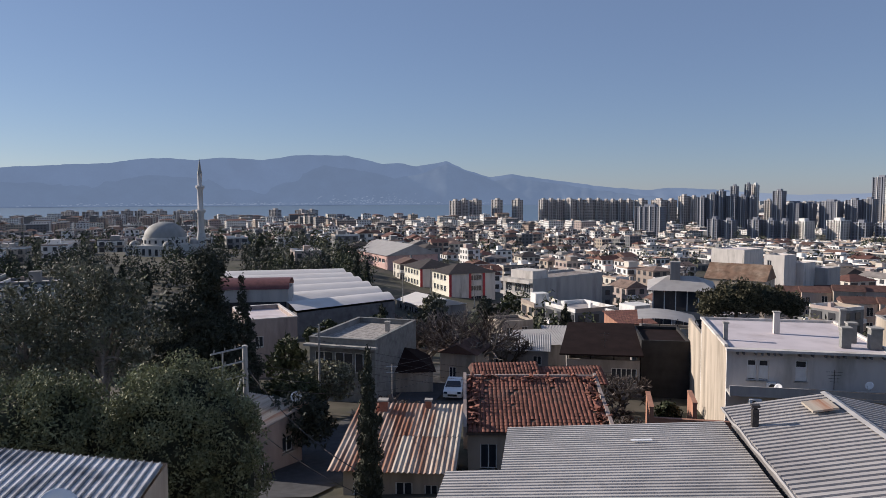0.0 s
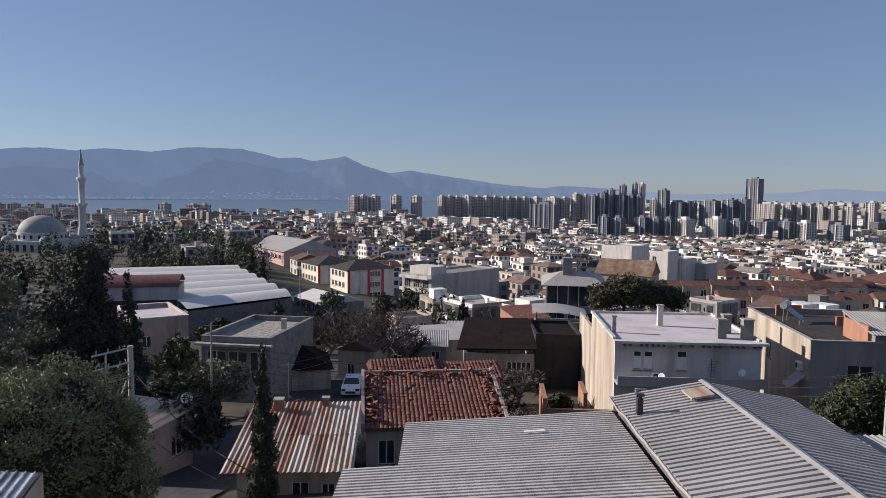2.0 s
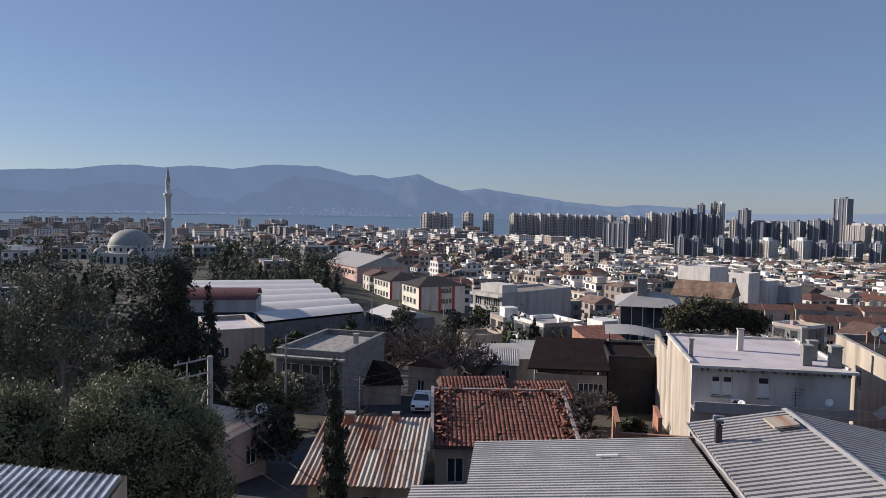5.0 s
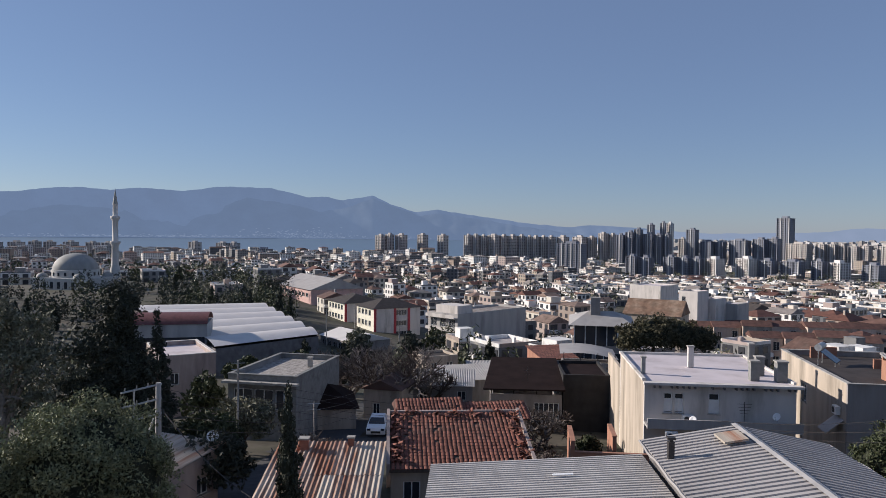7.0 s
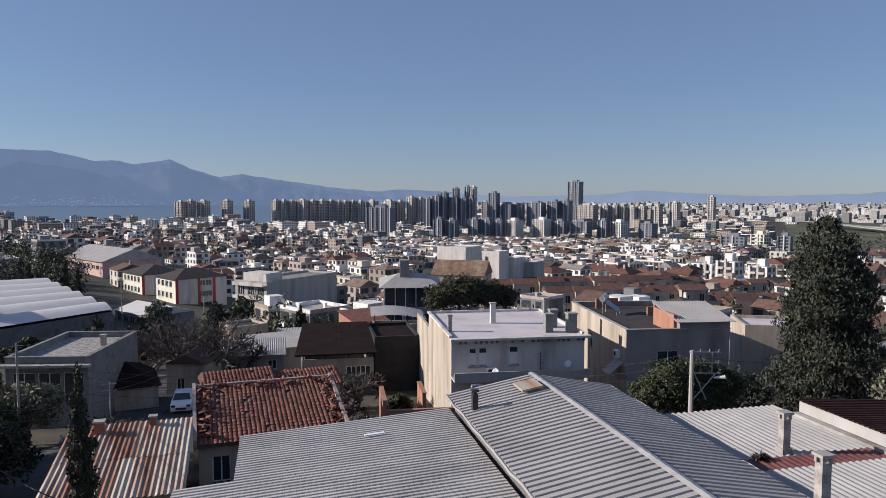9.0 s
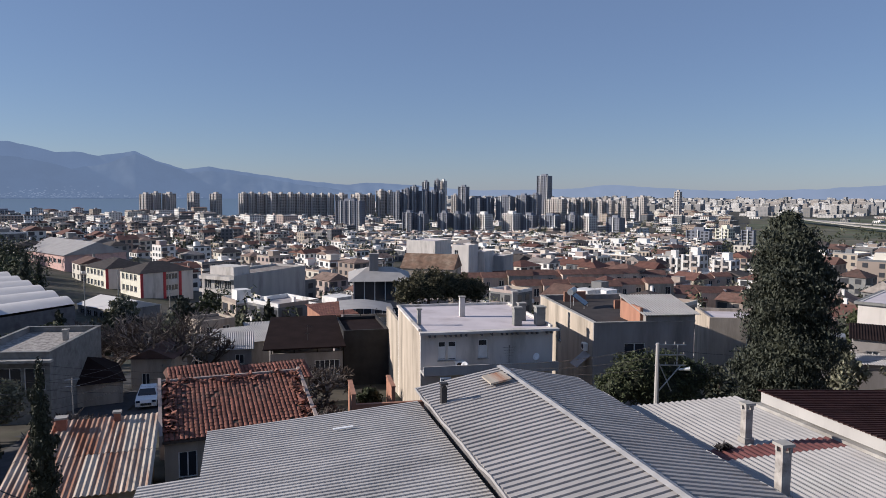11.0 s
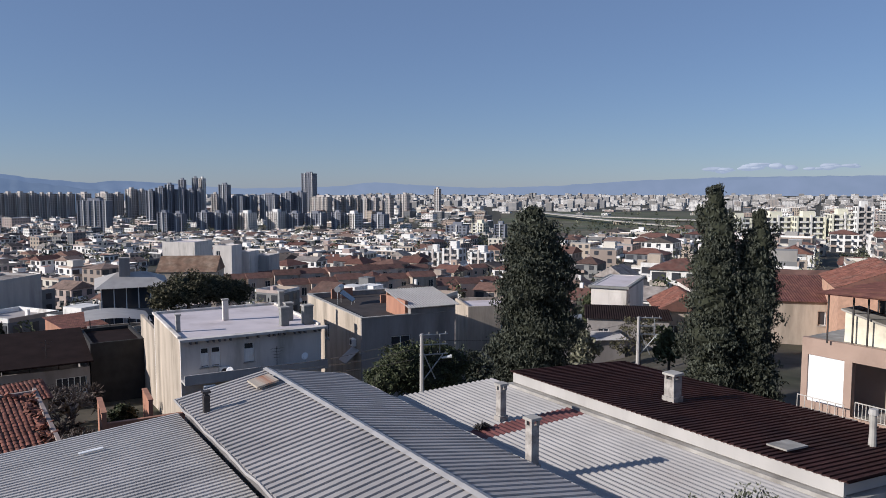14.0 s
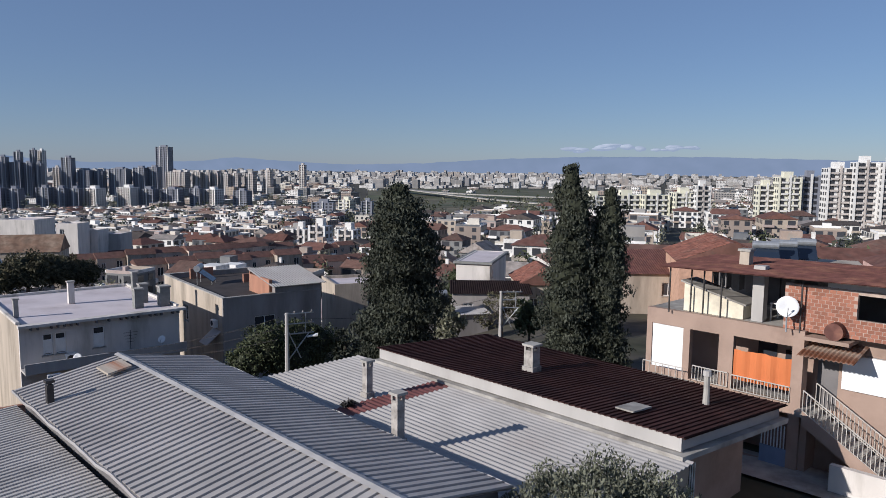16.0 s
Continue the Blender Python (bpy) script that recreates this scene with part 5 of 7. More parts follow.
twig_pale = material("pale_twigs", (0.17, 0.145, 0.13), var=0.3, bump=0)
bare_tree("wide leafless tree with grey twigs", ray_at(1.9, 80, -21.2), 10.0, 1.15, 31, 10)
bare_tree("leafless tree with reddish twigs", ray_at(-1.9, 84, -21.5), 9.0, 1.1, 32, 10)
bare_tree("small leafless garden tree", ray_at(-4.6, 51, -17.4), 3.6, 1.1, 33, 6)
for az, d, h, k in ((13.4, 48.5, 2.6, 71), (15.2, 49.5, 2.4, 72), (11.6, 62, 4.0, 73), (13.9, 63, 3.6, 74)):
    bare_tree("low leafless shrub in a yard", ray_at(az, d, ground_z(*polar(az, d))), h, 1.2, k, 6)
bare_tree("small leafless tree in a yard", ray_at(12.6, 54, -17.6), 3.0, 1.2, 34, 5)


def tree_belt():
    """The loose green of gardens and parks between the houses, uncountable from here."""
    rng = random.Random(77)
    for nm, r0, r1, n, k, sz in (("garden_trees", 95, 420, 1000, 100, 0.45), ("city_trees", 420, 1500, 2200, 30, 1.3)):
        mb = Mb()
        for i in range(n):
            az = rng.uniform(-44, 96)
            if rng.random() < 0.45:
                az = rng.uniform(-42, -4)
            r = r0 * (r1 / r0) ** rng.random()
            x, y = polar(az, r)
            if any(math.hypot(x - kx, y - ky) < kr for kx, ky, kr in KEEP) or any(math.hypot(x - h[0], y - h[1]) < 5.5 for h in houses):
                continue
            z = ground_z(x, y)
            s = rng.uniform(1.3, 2.6) * (1.0 if r < 420 else 1.7)
            hgt = rng.uniform(1.0, 1.9)
            leaves(mb, (x, y, z + s * hgt), (s, s, s * hgt), k, sz, rng.randrange(3), 0.3, rng=rng)
        solo(nm, mb, [dark_green, mid_green, euc_green], "scattered dark green trees between the houses", "trees", kind="stuff")


lob = [(0, 0, 3.0, 1.5, 1.5, 1.3), (0.9, 0.3, 2.4, 1.2, 1.2, 1.1), (-0.9, -0.2, 2.3, 1.2, 1.2, 1.1), (0.1, 0.5, 3.9, 0.9, 0.9, 0.9)]
for k, (az, d, sc) in enumerate(((-12.6, 74, 1.2), (-2.4, 101, 1.1), (2.2, 112, 1.2), (-5.6, 106, 1.3), (-8.0, 96, 1.0), (9.8, 112, 0.9), (13.6, 93, 0.8), (3.2, 140, 1.5), (-1.0, 152, 1.5), (5.0, 162, 1.5), (15.4, 128, 1.2), (28.6, 92, 1.0), (31.0, 104, 1.1), (35.5, 96, 1.0), (47.5, 78, 1.1), (53.5, 96, 1.2), (66.4, 72, 1.0), (70.6, 78, 1.2), (80.5, 72, 1.2), (44.5, 60, 0.9), (52.8, 60, 0.9), (59.2, 54, 0.8), (-1.0, 128, 1.4), (7.4, 126, 1.0))):
    t = tree("leafy garden tree between houses", ray_at(az, d, ground_z(*polar(az, d))) @ Matrix.Diagonal((sc, sc, sc, 1)), 4.6, 0.13, lob, 2600, 0.2, (mid_green, dark_green, euc_green)[k % 3], seed=50 + k, limbs=4)
for k, (az, d) in enumerate(((3.8, 92), (-3.6, 96), (0.2, 98), (5.2, 84))):
    bare_tree("leafless garden tree with fine twigs", ray_at(az, d, ground_z(*polar(az, d))), 5.6, 1.0, 60 + k, 5)


# ---- street things: road, car, poles, wires ----
def strip(name, label, pts, width, lift, mat, kind="structure", cat="road"):
    mb = Mb()
    n = len(pts)
    for i, (x, y) in enumerate(pts):
        a, b = pts[max(0, i - 1)], pts[min(n - 1, i + 1)]
        d = Vector((b[0] - a[0], b[1] - a[1])).normalized()
        for s in (-1, -0.33, 0.33, 1):
            px, py = x - d.y * width / 2 * s, y + d.x * width / 2 * s
            mb.v.append((px, py, ground_z(px, py) + lift))
    for i in range(n - 1):
        for k in range(3):
            o = i * 4 + k
            mb.f.append((o, o + 1, o + 5, o + 4))
            mb.m.append(0)
    solo(name, mb, mat, label, cat, kind=kind)


strip("road", "narrow asphalt street between the houses", [(-9.5 + 0.4 * i, 36 + 2.0 * i) for i in range(40)], 5.5, 0.12, asphalt)
strip("road_side", "narrow side street with parked car", [(-7 + 1.5 * i, 57.5 + 1.0 * i) for i in range(14)], 5.0, 0.16, asphalt)
strip("road_lane", "concrete lane beside the low houses", [(31.5 - 0.2 * i, 26 - 1.5 * i) for i in range(20)], 2.6, 0.12, concrete)


def car(m):
    t = thing("car", "small white parked car seen from the front", "car", m)
    b = Mb()
    prof = [(-2.05, 0.3), (-2.1, 0.65), (-1.95, 0.85), (-1.0, 0.98), (-0.35, 1.44), (0.95, 1.47), (1.75, 1.05), (2.05, 0.98), (2.1, 0.45), (2.0, 0.28)]
    for s, wf in ((-1, 1), (1, 1)):
        for y, z in prof:
            w = 0.84 if z < 1.1 else 0.64
            b.v.append((s * w, y, z))
    n = len(prof)
    b.f += [tuple(range(n)), tuple(range(2 * n - 1, n - 1, -1))] + [(i, i + n, (i + 1) % n + n, (i + 1) % n) for i in range(n)]
    b.m += [0] * (n + 2)
    body = part("body", b, car_paint, t)
    for y0, z0, y1, z1, w0, w1 in ((-1.0, 1.0, -0.4, 1.43, 0.74, 0.6), (1.7, 1.1, 0.98, 1.46, 0.7, 0.6)):
        g = Mb()
        sg = -0.03 if y0 < 0 else 0.03
        g.add([(-w0, y0 + sg, z0), (w0, y0 + sg, z0), (w1, y1 + sg, z1), (-w1, y1 + sg, z1)], [(0, 1, 2, 3)])
        part("windscreen", g, glass_dark, t)
    for s in (-1, 1):
        g = Mb()
        g.add([(s * 0.81, -0.75, 1.02), (s * 0.83, 1.4, 1.06), (s * 0.66, 0.9, 1.42), (s * 0.66, -0.3, 1.4)], [(0, 1, 2, 3)])
        part("side_window", g, glass_dark, t)
        h = Mb()
        h.box(s * 0.62 - 0.16, s * 0.62 + 0.16, -2.12, -2.0, 0.66, 0.82)
        part("headlight", h, glass_blue, t)
        for y in (-1.3, 1.3):
            w = Mb()
            w.lathe([(0.001, -0.1), (0.3, -0.1), (0.3, 0.1), (0.001, 0.1)], 16)
            wh = part("wheel", w, iron_dark, t, m=pose(s * 0.78, y, 0.3, 0, 90, 0))
            r = Mb()
            r.lathe([(0.001, -0.115), (0.19, -0.115), (0.19, 0.115), (0.001, 0.115)], 12)
            part("rim", r, steel_grey, wh)
    gr = Mb()
    gr.box(-0.42, 0.42, -2.125, -2.05, 0.42, 0.6)
    part("grille", gr, iron_dark, t)


car_paint = material("white_car_paint", (0.80, 0.80, 0.80), rough=0.25, var=0.03, bump=0, spec=0.6)
cz = ground_z(0.8, 66.5)
car(pose(0.8, 66.5, cz + 0.32, 0, 0, -6))


def utility_pole(m, h, label, side=1, arms=3):
    """A white concrete post with stacked cross arms and braces."""
    t = thing("utility_pole", label, "utility pole", m, "utility poles")
    p = Mb()
    p.tube([(0, 0, -1), (0, 0, h)], [0.17, 0.11], 8)
    part("post", p, pale_grey_plaster, t)
    for i in range(arms):
        a = Mb()
        z = h - 0.08 - i * 0.62
        a.tube([(-0.15 * side, 0, z), (1.75 * side, 0.1, z - 0.05)], 0.045, 6)
        part("cross_arm", a, steel_grey, t)
        for k in range(3):
            s = Mb()
            s.tube([(side * (0.5 + 0.55 * k), 0.04 + 0.02 * k, z), (side * (0.5 + 0.55 * k), 0.04, z + 0.14)], [0.035, 0.025], 6)
            part("insulator", s, concrete, t)
    for x0, z0, x1, z1 in ((0.1, h - 2.9, 1.4, h - 1.4), (0.1, h - 1.2, 0.9, h - 2.9), (1.2, h - 0.1, 1.2, h - 1.4)):
        b = Mb()
        b.tube([(side * x0, 0, z0), (side * x1, 0.05, z1)], 0.04, 5)
        part("brace", b, steel_grey, t)
    la = Mb()
    la.tube([(side * 1.3, 0, h - 1.6), (side * 1.9, -0.2, h - 1.5)], [0.05, 0.12], 8)
    part("street_lamp_head", la, frame_white, t)


utility_pole(ray_at(40.0, 44, -13.5, -20), 4.6, "white concrete utility pole with stacked cross arms", 1)
utility_pole(ray_at(56.9, 56, -13.0, -40), 3.4, "white concrete utility pole with cross arms and lamp", 1)
utility_pole(ray_at(-15.7, 33, -14.6, 55), 8.0, "pale utility pole rising from a pine", -1)


def plain_pole(m, h, label, r=0.1):
    t = thing("street_pole", label, "pole", m, "street poles")
    p = Mb()
    p.tube([(0, 0, -1), (0, 0, h)], [r, r * 0.7], 8)
    part("post", p, concrete, t)
    for i in range(2):
        a = Mb()
        a.tube([(-0.5, 0, h - 0.2 - 0.5 * i), (0.5, 0, h - 0.2 - 0.5 * i)], 0.03, 5)
        part("cross_arm", a, steel_grey, t)


plain_pole(ray_at(-10.05, 58, -18.0), 7.8, "grey concrete street pole with wires")
plain_pole(ray_at(-4.3, 58, -18.0), 4.4, "thin grey lamp pole by the street", 0.06)
plain_pole(ray_at(-16.0, 64, -19), 6.0, "grey street pole among trees")
for az, d, h in ((-28.5, 78, 8), (-31, 90, 8), (-3.4, 175, 9), (-1.2, 190, 9), (2.3, 150, 8)):
    plain_pole(ray_at(az, d, ground_z(*polar(az, d))), h, "distant grey street pole", 0.12)


def wire(a, b, sag, label, r=0.012):
    c = Mb()
    a, b = Vector(a), Vector(b)
    c.tube([a.lerp(b, i / 14) - Vector((0, 0, sag * 4 * (i / 14) * (1 - i / 14))) for i in range(15)], r, 5)
    solo("cable", c, iron_dark, label, "cable", group="overhead cables")


def at_ray(az, d, el):
    return (d * math.sin(radians(az)), d * math.cos(radians(az)), d * math.tan(radians(el)))


wire(at_ray(-15.6, 33, -13.0), at_ray(-7.2, 27, -21.0), 0.5, "thick sagging black cable", 0.022)
wire(at_ray(-15.8, 33, -16.8), at_ray(-6.4, 28, -23.0), 0.3, "thin pale overhead cable", 0.015)
for k in range(4):
    wire(at_ray(-15.6, 33, -11.7 - 0.9 * k), at_ray(-1.0, 62, -12.6 - 0.55 * k), 0.8, "thin overhead cable across the street")
    wire(at_ray(-10.0, 58, -11.2 - 0.6 * k), at_ray(14.5, 60, -13.4 - 0.35 * k), 1.0, "thin overhead cable between houses")
for k in range(3):
    wire(at_ray(39.4, 44, -11.8 - 0.8 * k), at_ray(27, 47, -13.6 - 0.3 * k), 0.3, "thin overhead cable at a utility pole")
    wire(at_ray(40.9, 44, -11.9 - 0.8 * k), at_ray(56.3, 56, -10.2 - 0.6 * k), 0.5, "thin overhead cable between utility poles")


# ---- the half-built house with balconies ----
def railing(parent, pts, h, label="white railing", gap=0.13):
    """A rail of thin uprights along a line of two points."""
    a, b = Vector(pts[0]), Vector(pts[1])
    n = max(2, int((b - a).length / gap))
    top = Mb()
    top.tube([a + Vector((0, 0, h)), b + Vector((0, 0, h))], 0.025, 6)
    rail = part("handrail", top, rail_paint, parent, label)
    lo = Mb()
    lo.tube([a + Vector((0, 0, 0.08)), b + Vector((0, 0, 0.08))], 0.02, 6)
    part("lower_rail", lo, rail_paint, parent)
    for i in range(n + 1):
        p = a.lerp(b, i / n)
        u = Mb()
        u.box(p.x - 0.012, p.x + 0.012, p.y - 0.012, p.y + 0.012, p.z + 0.08, p.z + h)
        part("baluster", u, rail_paint, parent)
    return rail


OH = thing("balcony_house", "half-built tan house with balconies, bare brick upper floor and rusty roof", "house", GRID)
FX = 18.5
w = Mb()
# facade looks to -x: local x of the wall runs towards -y
fm = Matrix.Translation((FX, -10.8, 0)) @ Matrix.Rotation(-math.pi / 2, 4, "Z")
wall_with_holes(w, fm, 6.5, -13.5, -5.95, 0.25, [(0.25, 1.7, -8.5, -6.62), (2.0, 3.25, -8.75, -6.62), (3.85, 6.1, -8.75, -6.58), (3.85, 6.1, -11.3, -9.2), (0.5, 2.6, -11.2, -9.6)])
part("wall", w, tan_plaster, OH)
b = Mb()
b.box(FX + 0.26, FX + 8, -17.3, -10.8, -6.2, -5.98)
b.box(FX + 0.26, FX + 8, -17.3, -10.8, -9.0, -8.8)
part("floor_slab", b, concrete, OH)
b = Mb()
b.box(FX + 1.9, FX + 2.1, -17.2, -11.0, -8.8, -6.2)
b.box(FX + 1.9, FX + 2.1, -17.2, -11.0, -13, -9.0)
part("inner_wall", b, tan_plaster, OH)
for y0, z0, z1 in ((-14.9, -8.8, -7.0), (-16.0, -8.7, -7.2)):
    d = Mb()
    d.box(FX + 1.84, FX + 1.89, y0 - 0.75, y0, z0, z1)
    part("inner_door", d, glass_dark, OH)
d = Mb()
d.box(FX + 0.06, FX + 0.12, -12.5, -11.0, -8.5, -6.62)
part("shutter", d, white_paint, OH, "white roller shutter")
c = Mb()
c.box(FX - 0.12, FX + 0.4, -17.35, -16.95, -13.5, -5.92)
part("corner_column", c, tan_plaster, OH)
cl = Mb()
nx = 24
for i in range(nx + 1):
    y = -14.72 - 2.2 * i / nx
    x = FX - 0.06 + 0.04 * math.sin(i * 1.1)
    cl.v += [(x, y, -7.08 - 0.02 * math.sin(i * 0.4)), (x + 0.02 * math.sin(i * 0.7), y, -8.3)]
cl.f += [(2 * i, 2 * i + 2, 2 * i + 3, 2 * i + 1) for i in range(nx)]
cl.m += [0] * nx
tc = solo("balcony_cloth", cl, orange_cloth, "orange cloth hung along a balcony", "cloth", m=GRID)
railing(OH, [(FX - 0.16, -14.7, -8.78), (FX - 0.16, -16.95, -8.78)], 0.66)
railing(OH, [(FX - 0.05, -13.0, -8.78), (FX - 0.05, -14.5, -8.78)], 0.66)
railing(OH, [(FX - 0.9, -11.2, -8.78), (FX - 0.9, -13.0, -8.78)], 0.7, gap=0.3)
bs = Mb()
bs.box(FX - 1.0, FX - 0.01, -13.1, -11.0, -8.98, -8.8)
part("balcony_slab", bs, concrete, OH)
gt = thing("metal_gate", "blue-grey metal gate with white bars", "gate", GRID)
g = Mb()
g.box(FX - 0.1, FX - 0.05, -17.0, -15.95, -11.45, -10.6)
part("gate_panel", g, gate_blue, gt)
for i in range(9):
    q = Mb()
    q.box(FX - 0.09, FX - 0.06, -16.98 + i * 0.12, -16.94 + i * 0.12, -10.6, -9.7)
    part("gate_bar", q, frame_white, gt)
# the recessed wall with the stair before it
RX = FX + 1.0
w = Mb()
wall_with_holes(w, Matrix.Translation((RX, -17.35, 0)) @ Matrix.Rotation(-math.pi / 2, 4, "Z"), 8, -13.5, -5.95, 0.25, [(0.15, 0.9, -9.0, -6.9), (1.1, 2.7, -8.0, -6.7)])
w.box(RX - 0.99, RX, -17.6, -17.36, -13.5, -9.3)
part("wall", w, tan_plaster, OH)
d = Mb()
d.box(RX + 0.06, RX + 0.12, -18.25, -17.5, -9.0, -6.9)
part("door", d, dark_plaster, OH)
s = Mb()
s.box(RX - 0.12, RX + 0.1, -20.1, -18.4, -8.05, -6.72)
part("shutter", s, white_paint, OH, "white roller shutter")
st = thing("outdoor_stair", "concrete outdoor stair with white railing", "stair", GRID)
SX0, SX1 = FX - 0.55, FX + 0.75
N = 14
y0, z0, y1, z1 = -17.6, -8.85, -21.6, -11.35
for i in range(N):
    q = Mb()
    a, b_ = y0 + (y1 - y0) * i / N, y0 + (y1 - y0) * (i + 1) / N
    z = z0 + (z1 - z0) * (i + 0.5) / N
    q.box(SX0, SX1, b_, a, z - 0.2, z)
    part("step", q, concrete, st)
q = Mb()
q.add([(SX0 - 0.08, y0, z0 - 0.45), (SX0 - 0.08, y0, z0 + 0.08), (SX0 - 0.08, y1, z1 + 0.08), (SX0 - 0.08, y1, z1 - 0.45), (SX0, y0, z0 - 0.45), (SX0, y0, z0 + 0.08), (SX0, y1, z1 + 0.08), (SX0, y1, z1 - 0.45)], [(0, 1, 2, 3), (7, 6, 5, 4), (1, 5, 6, 2), (0, 3, 7, 4), (0, 4, 5, 1), (2, 6, 7, 3)])
part("stringer", q, tan_plaster, st)
for sx in (SX0 - 0.04, SX1):
    railing(st, [(sx, y0, z0), (sx, y1, z1)], 0.85, gap=0.16)
q = Mb()
q.box(SX0, FX + 1.0, -17.6, -17.3, -9.05, -8.85)
part("landing", q, concrete, st)
aw = Mb()
ribbed(aw, (FX + 1.0, -17.3, -6.35), (-1.7, 0, -0.35), (0, -1.9, 0), 2, 0.16, 0.05, kind="wave")
solo("sheet_awning", aw, rust_metal, "rusty corrugated awning over the stair", "awning", m=GRID)
bar = Mb()
bar.tube([(0, 0, 0), (0, 0, 1.5)], 0.32, 18)
solo("water_barrel", bar, brown_rust_metal, "rusty barrel lying on a ledge", "barrel", m=GRID @ pose(FX - 0.25, -18.35, -5.75, 0, 90, 0))
ld = Mb()
ld.box(FX - 0.3, FX + 1.3, -18.9, -17.36, -6.2, -6.06)
part("ledge", ld, tan_plaster, OH)

# terrace: parapet wall, stair hood, pillar, brick room, roof
hood = Mb()
hood.add([(FX + 0.5, -12.2, -5.97), (FX + 0.5, -14.75, -5.97), (FX + 0.5, -14.75, -5.4), (FX + 0.5, -12.2, -4.75), (FX + 1.6, -12.2, -5.97), (FX + 1.6, -14.75, -5.97), (FX + 1.6, -14.75, -5.4), (FX + 1.6, -12.2, -4.75)], [(0, 1, 2, 3), (7, 6, 5, 4), (3, 2, 6, 7), (0, 3, 7, 4), (1, 5, 6, 2)])
part("stair_hood", hood, cream_wall, OH, "cream stairwell hood")
hc = Mb()
hc.slab([(FX + 0.35, -12.1, -4.66), (FX + 0.35, -14.9, -5.33), (FX + 1.75, -14.9, -5.33), (FX + 1.75, -12.1, -4.66)], 0.07)
part("hood_cap", hc, concrete, OH)
pl = Mb()
pl.box(FX + 0.55, FX + 0.95, -15.5, -15.05, -5.97, -3.75)
part("pillar", pl, pale_grey_plaster, OH, "bare concrete pillar")
for x, y in ((FX - 0.2, -11.9), (FX + 0.3, -12.6), (FX + 0.2, -13.2), (FX + 0.1, -14.0), (FX - 0.1, -17.15), (FX + 3.5, -12.0), (FX + 3.5, -15)):
    p = Mb()
    p.tube([(x, y, -6.0), (x, y, -4.03)], 0.035, 6)
    part("roof_post", p, iron_dark, OH)
rf = Mb()
ribbed(rf, (FX - 0.7, -23.5, -3.78), (0.0, 11.9, -0.24), (5.4, 0, 0.05), 6, 0.24, 0.05, kind="wave", jitter=0.012)
part("roof", rf, brown_rust_metal, OH, "rusty corrugated roof", smooth=False)
# added walls, dark so that the brick window opening looks shaded inside
bk = Mb()
bk.box(FX + 4.5, FX + 4.7, -17.2, -11.8, -5.97, -4.12)
bk.box(FX + 3.0, FX + 3.2, -23.2, -17.3, -5.97, -3.85)
bk.box(FX + 0.5, FX + 3.0, -16.65, -16.5, -5.97, -3.9)
part("terrace_back_wall", bk, dark_plaster, OH)
gb = Mb()
gb.add([(FX + 0.25, -17.9, -4.35), (FX + 0.25, -23.5, -4.35), (FX + 0.25, -23.5, -3.66), (FX + 0.25, -17.9, -3.9), (FX + 0.4, -17.9, -4.35), (FX + 0.4, -23.5, -4.35), (FX + 0.4, -23.5, -3.66), (FX + 0.4, -17.9, -3.9)], [(0, 1, 2, 3), (7, 6, 5, 4), (3, 2, 6, 7), (0, 3, 7, 4)])
part("gable_board", gb, white_plaster, OH)
stack(GRID, FX + 1.8, -14.2, -3.95, 0.4, 0.6, cream_plaster)
dish(GRID @ pose(FX - 0.35, -16.75, -5.05, 70, 0, -65), 0.4, "white satellite dish at a terrace edge")
# clothes on a line
for i in range(6):
    k = Mb()
    y = -12.9 - 0.28 * i
    k.add([(0, -0.11, 0), (0, 0.11, 0), (0.02, 0.1, -0.62 - 0.08 * (i % 3)), (0.02, -0.12, -0.6)], [(0, 1, 2, 3)])
    solo("laundry", k, (iron_dark, dark_plaster)[i % 2], "dark garment hanging on a washing line", "laundry", m=GRID @ Matrix.Translation((FX + 1.9, y, -4.35)), group="laundry")
ln = Mb()
ln.tube([(FX + 1.9, -12.2, -4.33), (FX + 1.9, -15.2, -4.33)], 0.008, 4)
part("washing_line", ln, iron_dark, OH)
# white table on the terrace
tb = thing("terrace_table", "small white table on the terrace", "table", GRID @ Matrix.Translation((FX + 1.6, -16.0, -5.98)))
q = Mb()
q.box(-0.4, 0.4, -0.5, 0.5, 0.68, 0.72)
part("tabletop", q, frame_white, tb)
for x in (-0.35, 0.35):
    for y in (-0.45, 0.45):
        q = Mb()
        q.box(x - 0.025, x + 0.025, y - 0.025, y + 0.025, 0, 0.68)
        part("leg", q, frame_white, tb)
gw = Mb()
gw.box(0, 0.25, 0, 6.5, -1.5, 1.1)
solo("garden_wall", gw, white_plaster, "whitewashed garden wall at the stair foot", "wall", m=GRID @ Matrix.Translation((FX - 1.1, -25.3, -11.4)))
sl = Mb()
sl.slab([(0, 0, 0), (0.9, 0, 0), (0.9, 5.5, 0), (0, 5.5, 0)], 0.15)
solo("canopy_slab", sl, concrete, "pale concrete canopy beside the dark roof", "canopy", m=GRID @ Matrix.Translation((15.75, -13.2, -8.3)))
sp = Mb()
sp.box(15.9, 16.5, -13.0, -8.0, -13, -8.46)
solo("canopy_wall", sp, pale_grey_plaster, "wall under a concrete canopy", "wall", m=GRID)

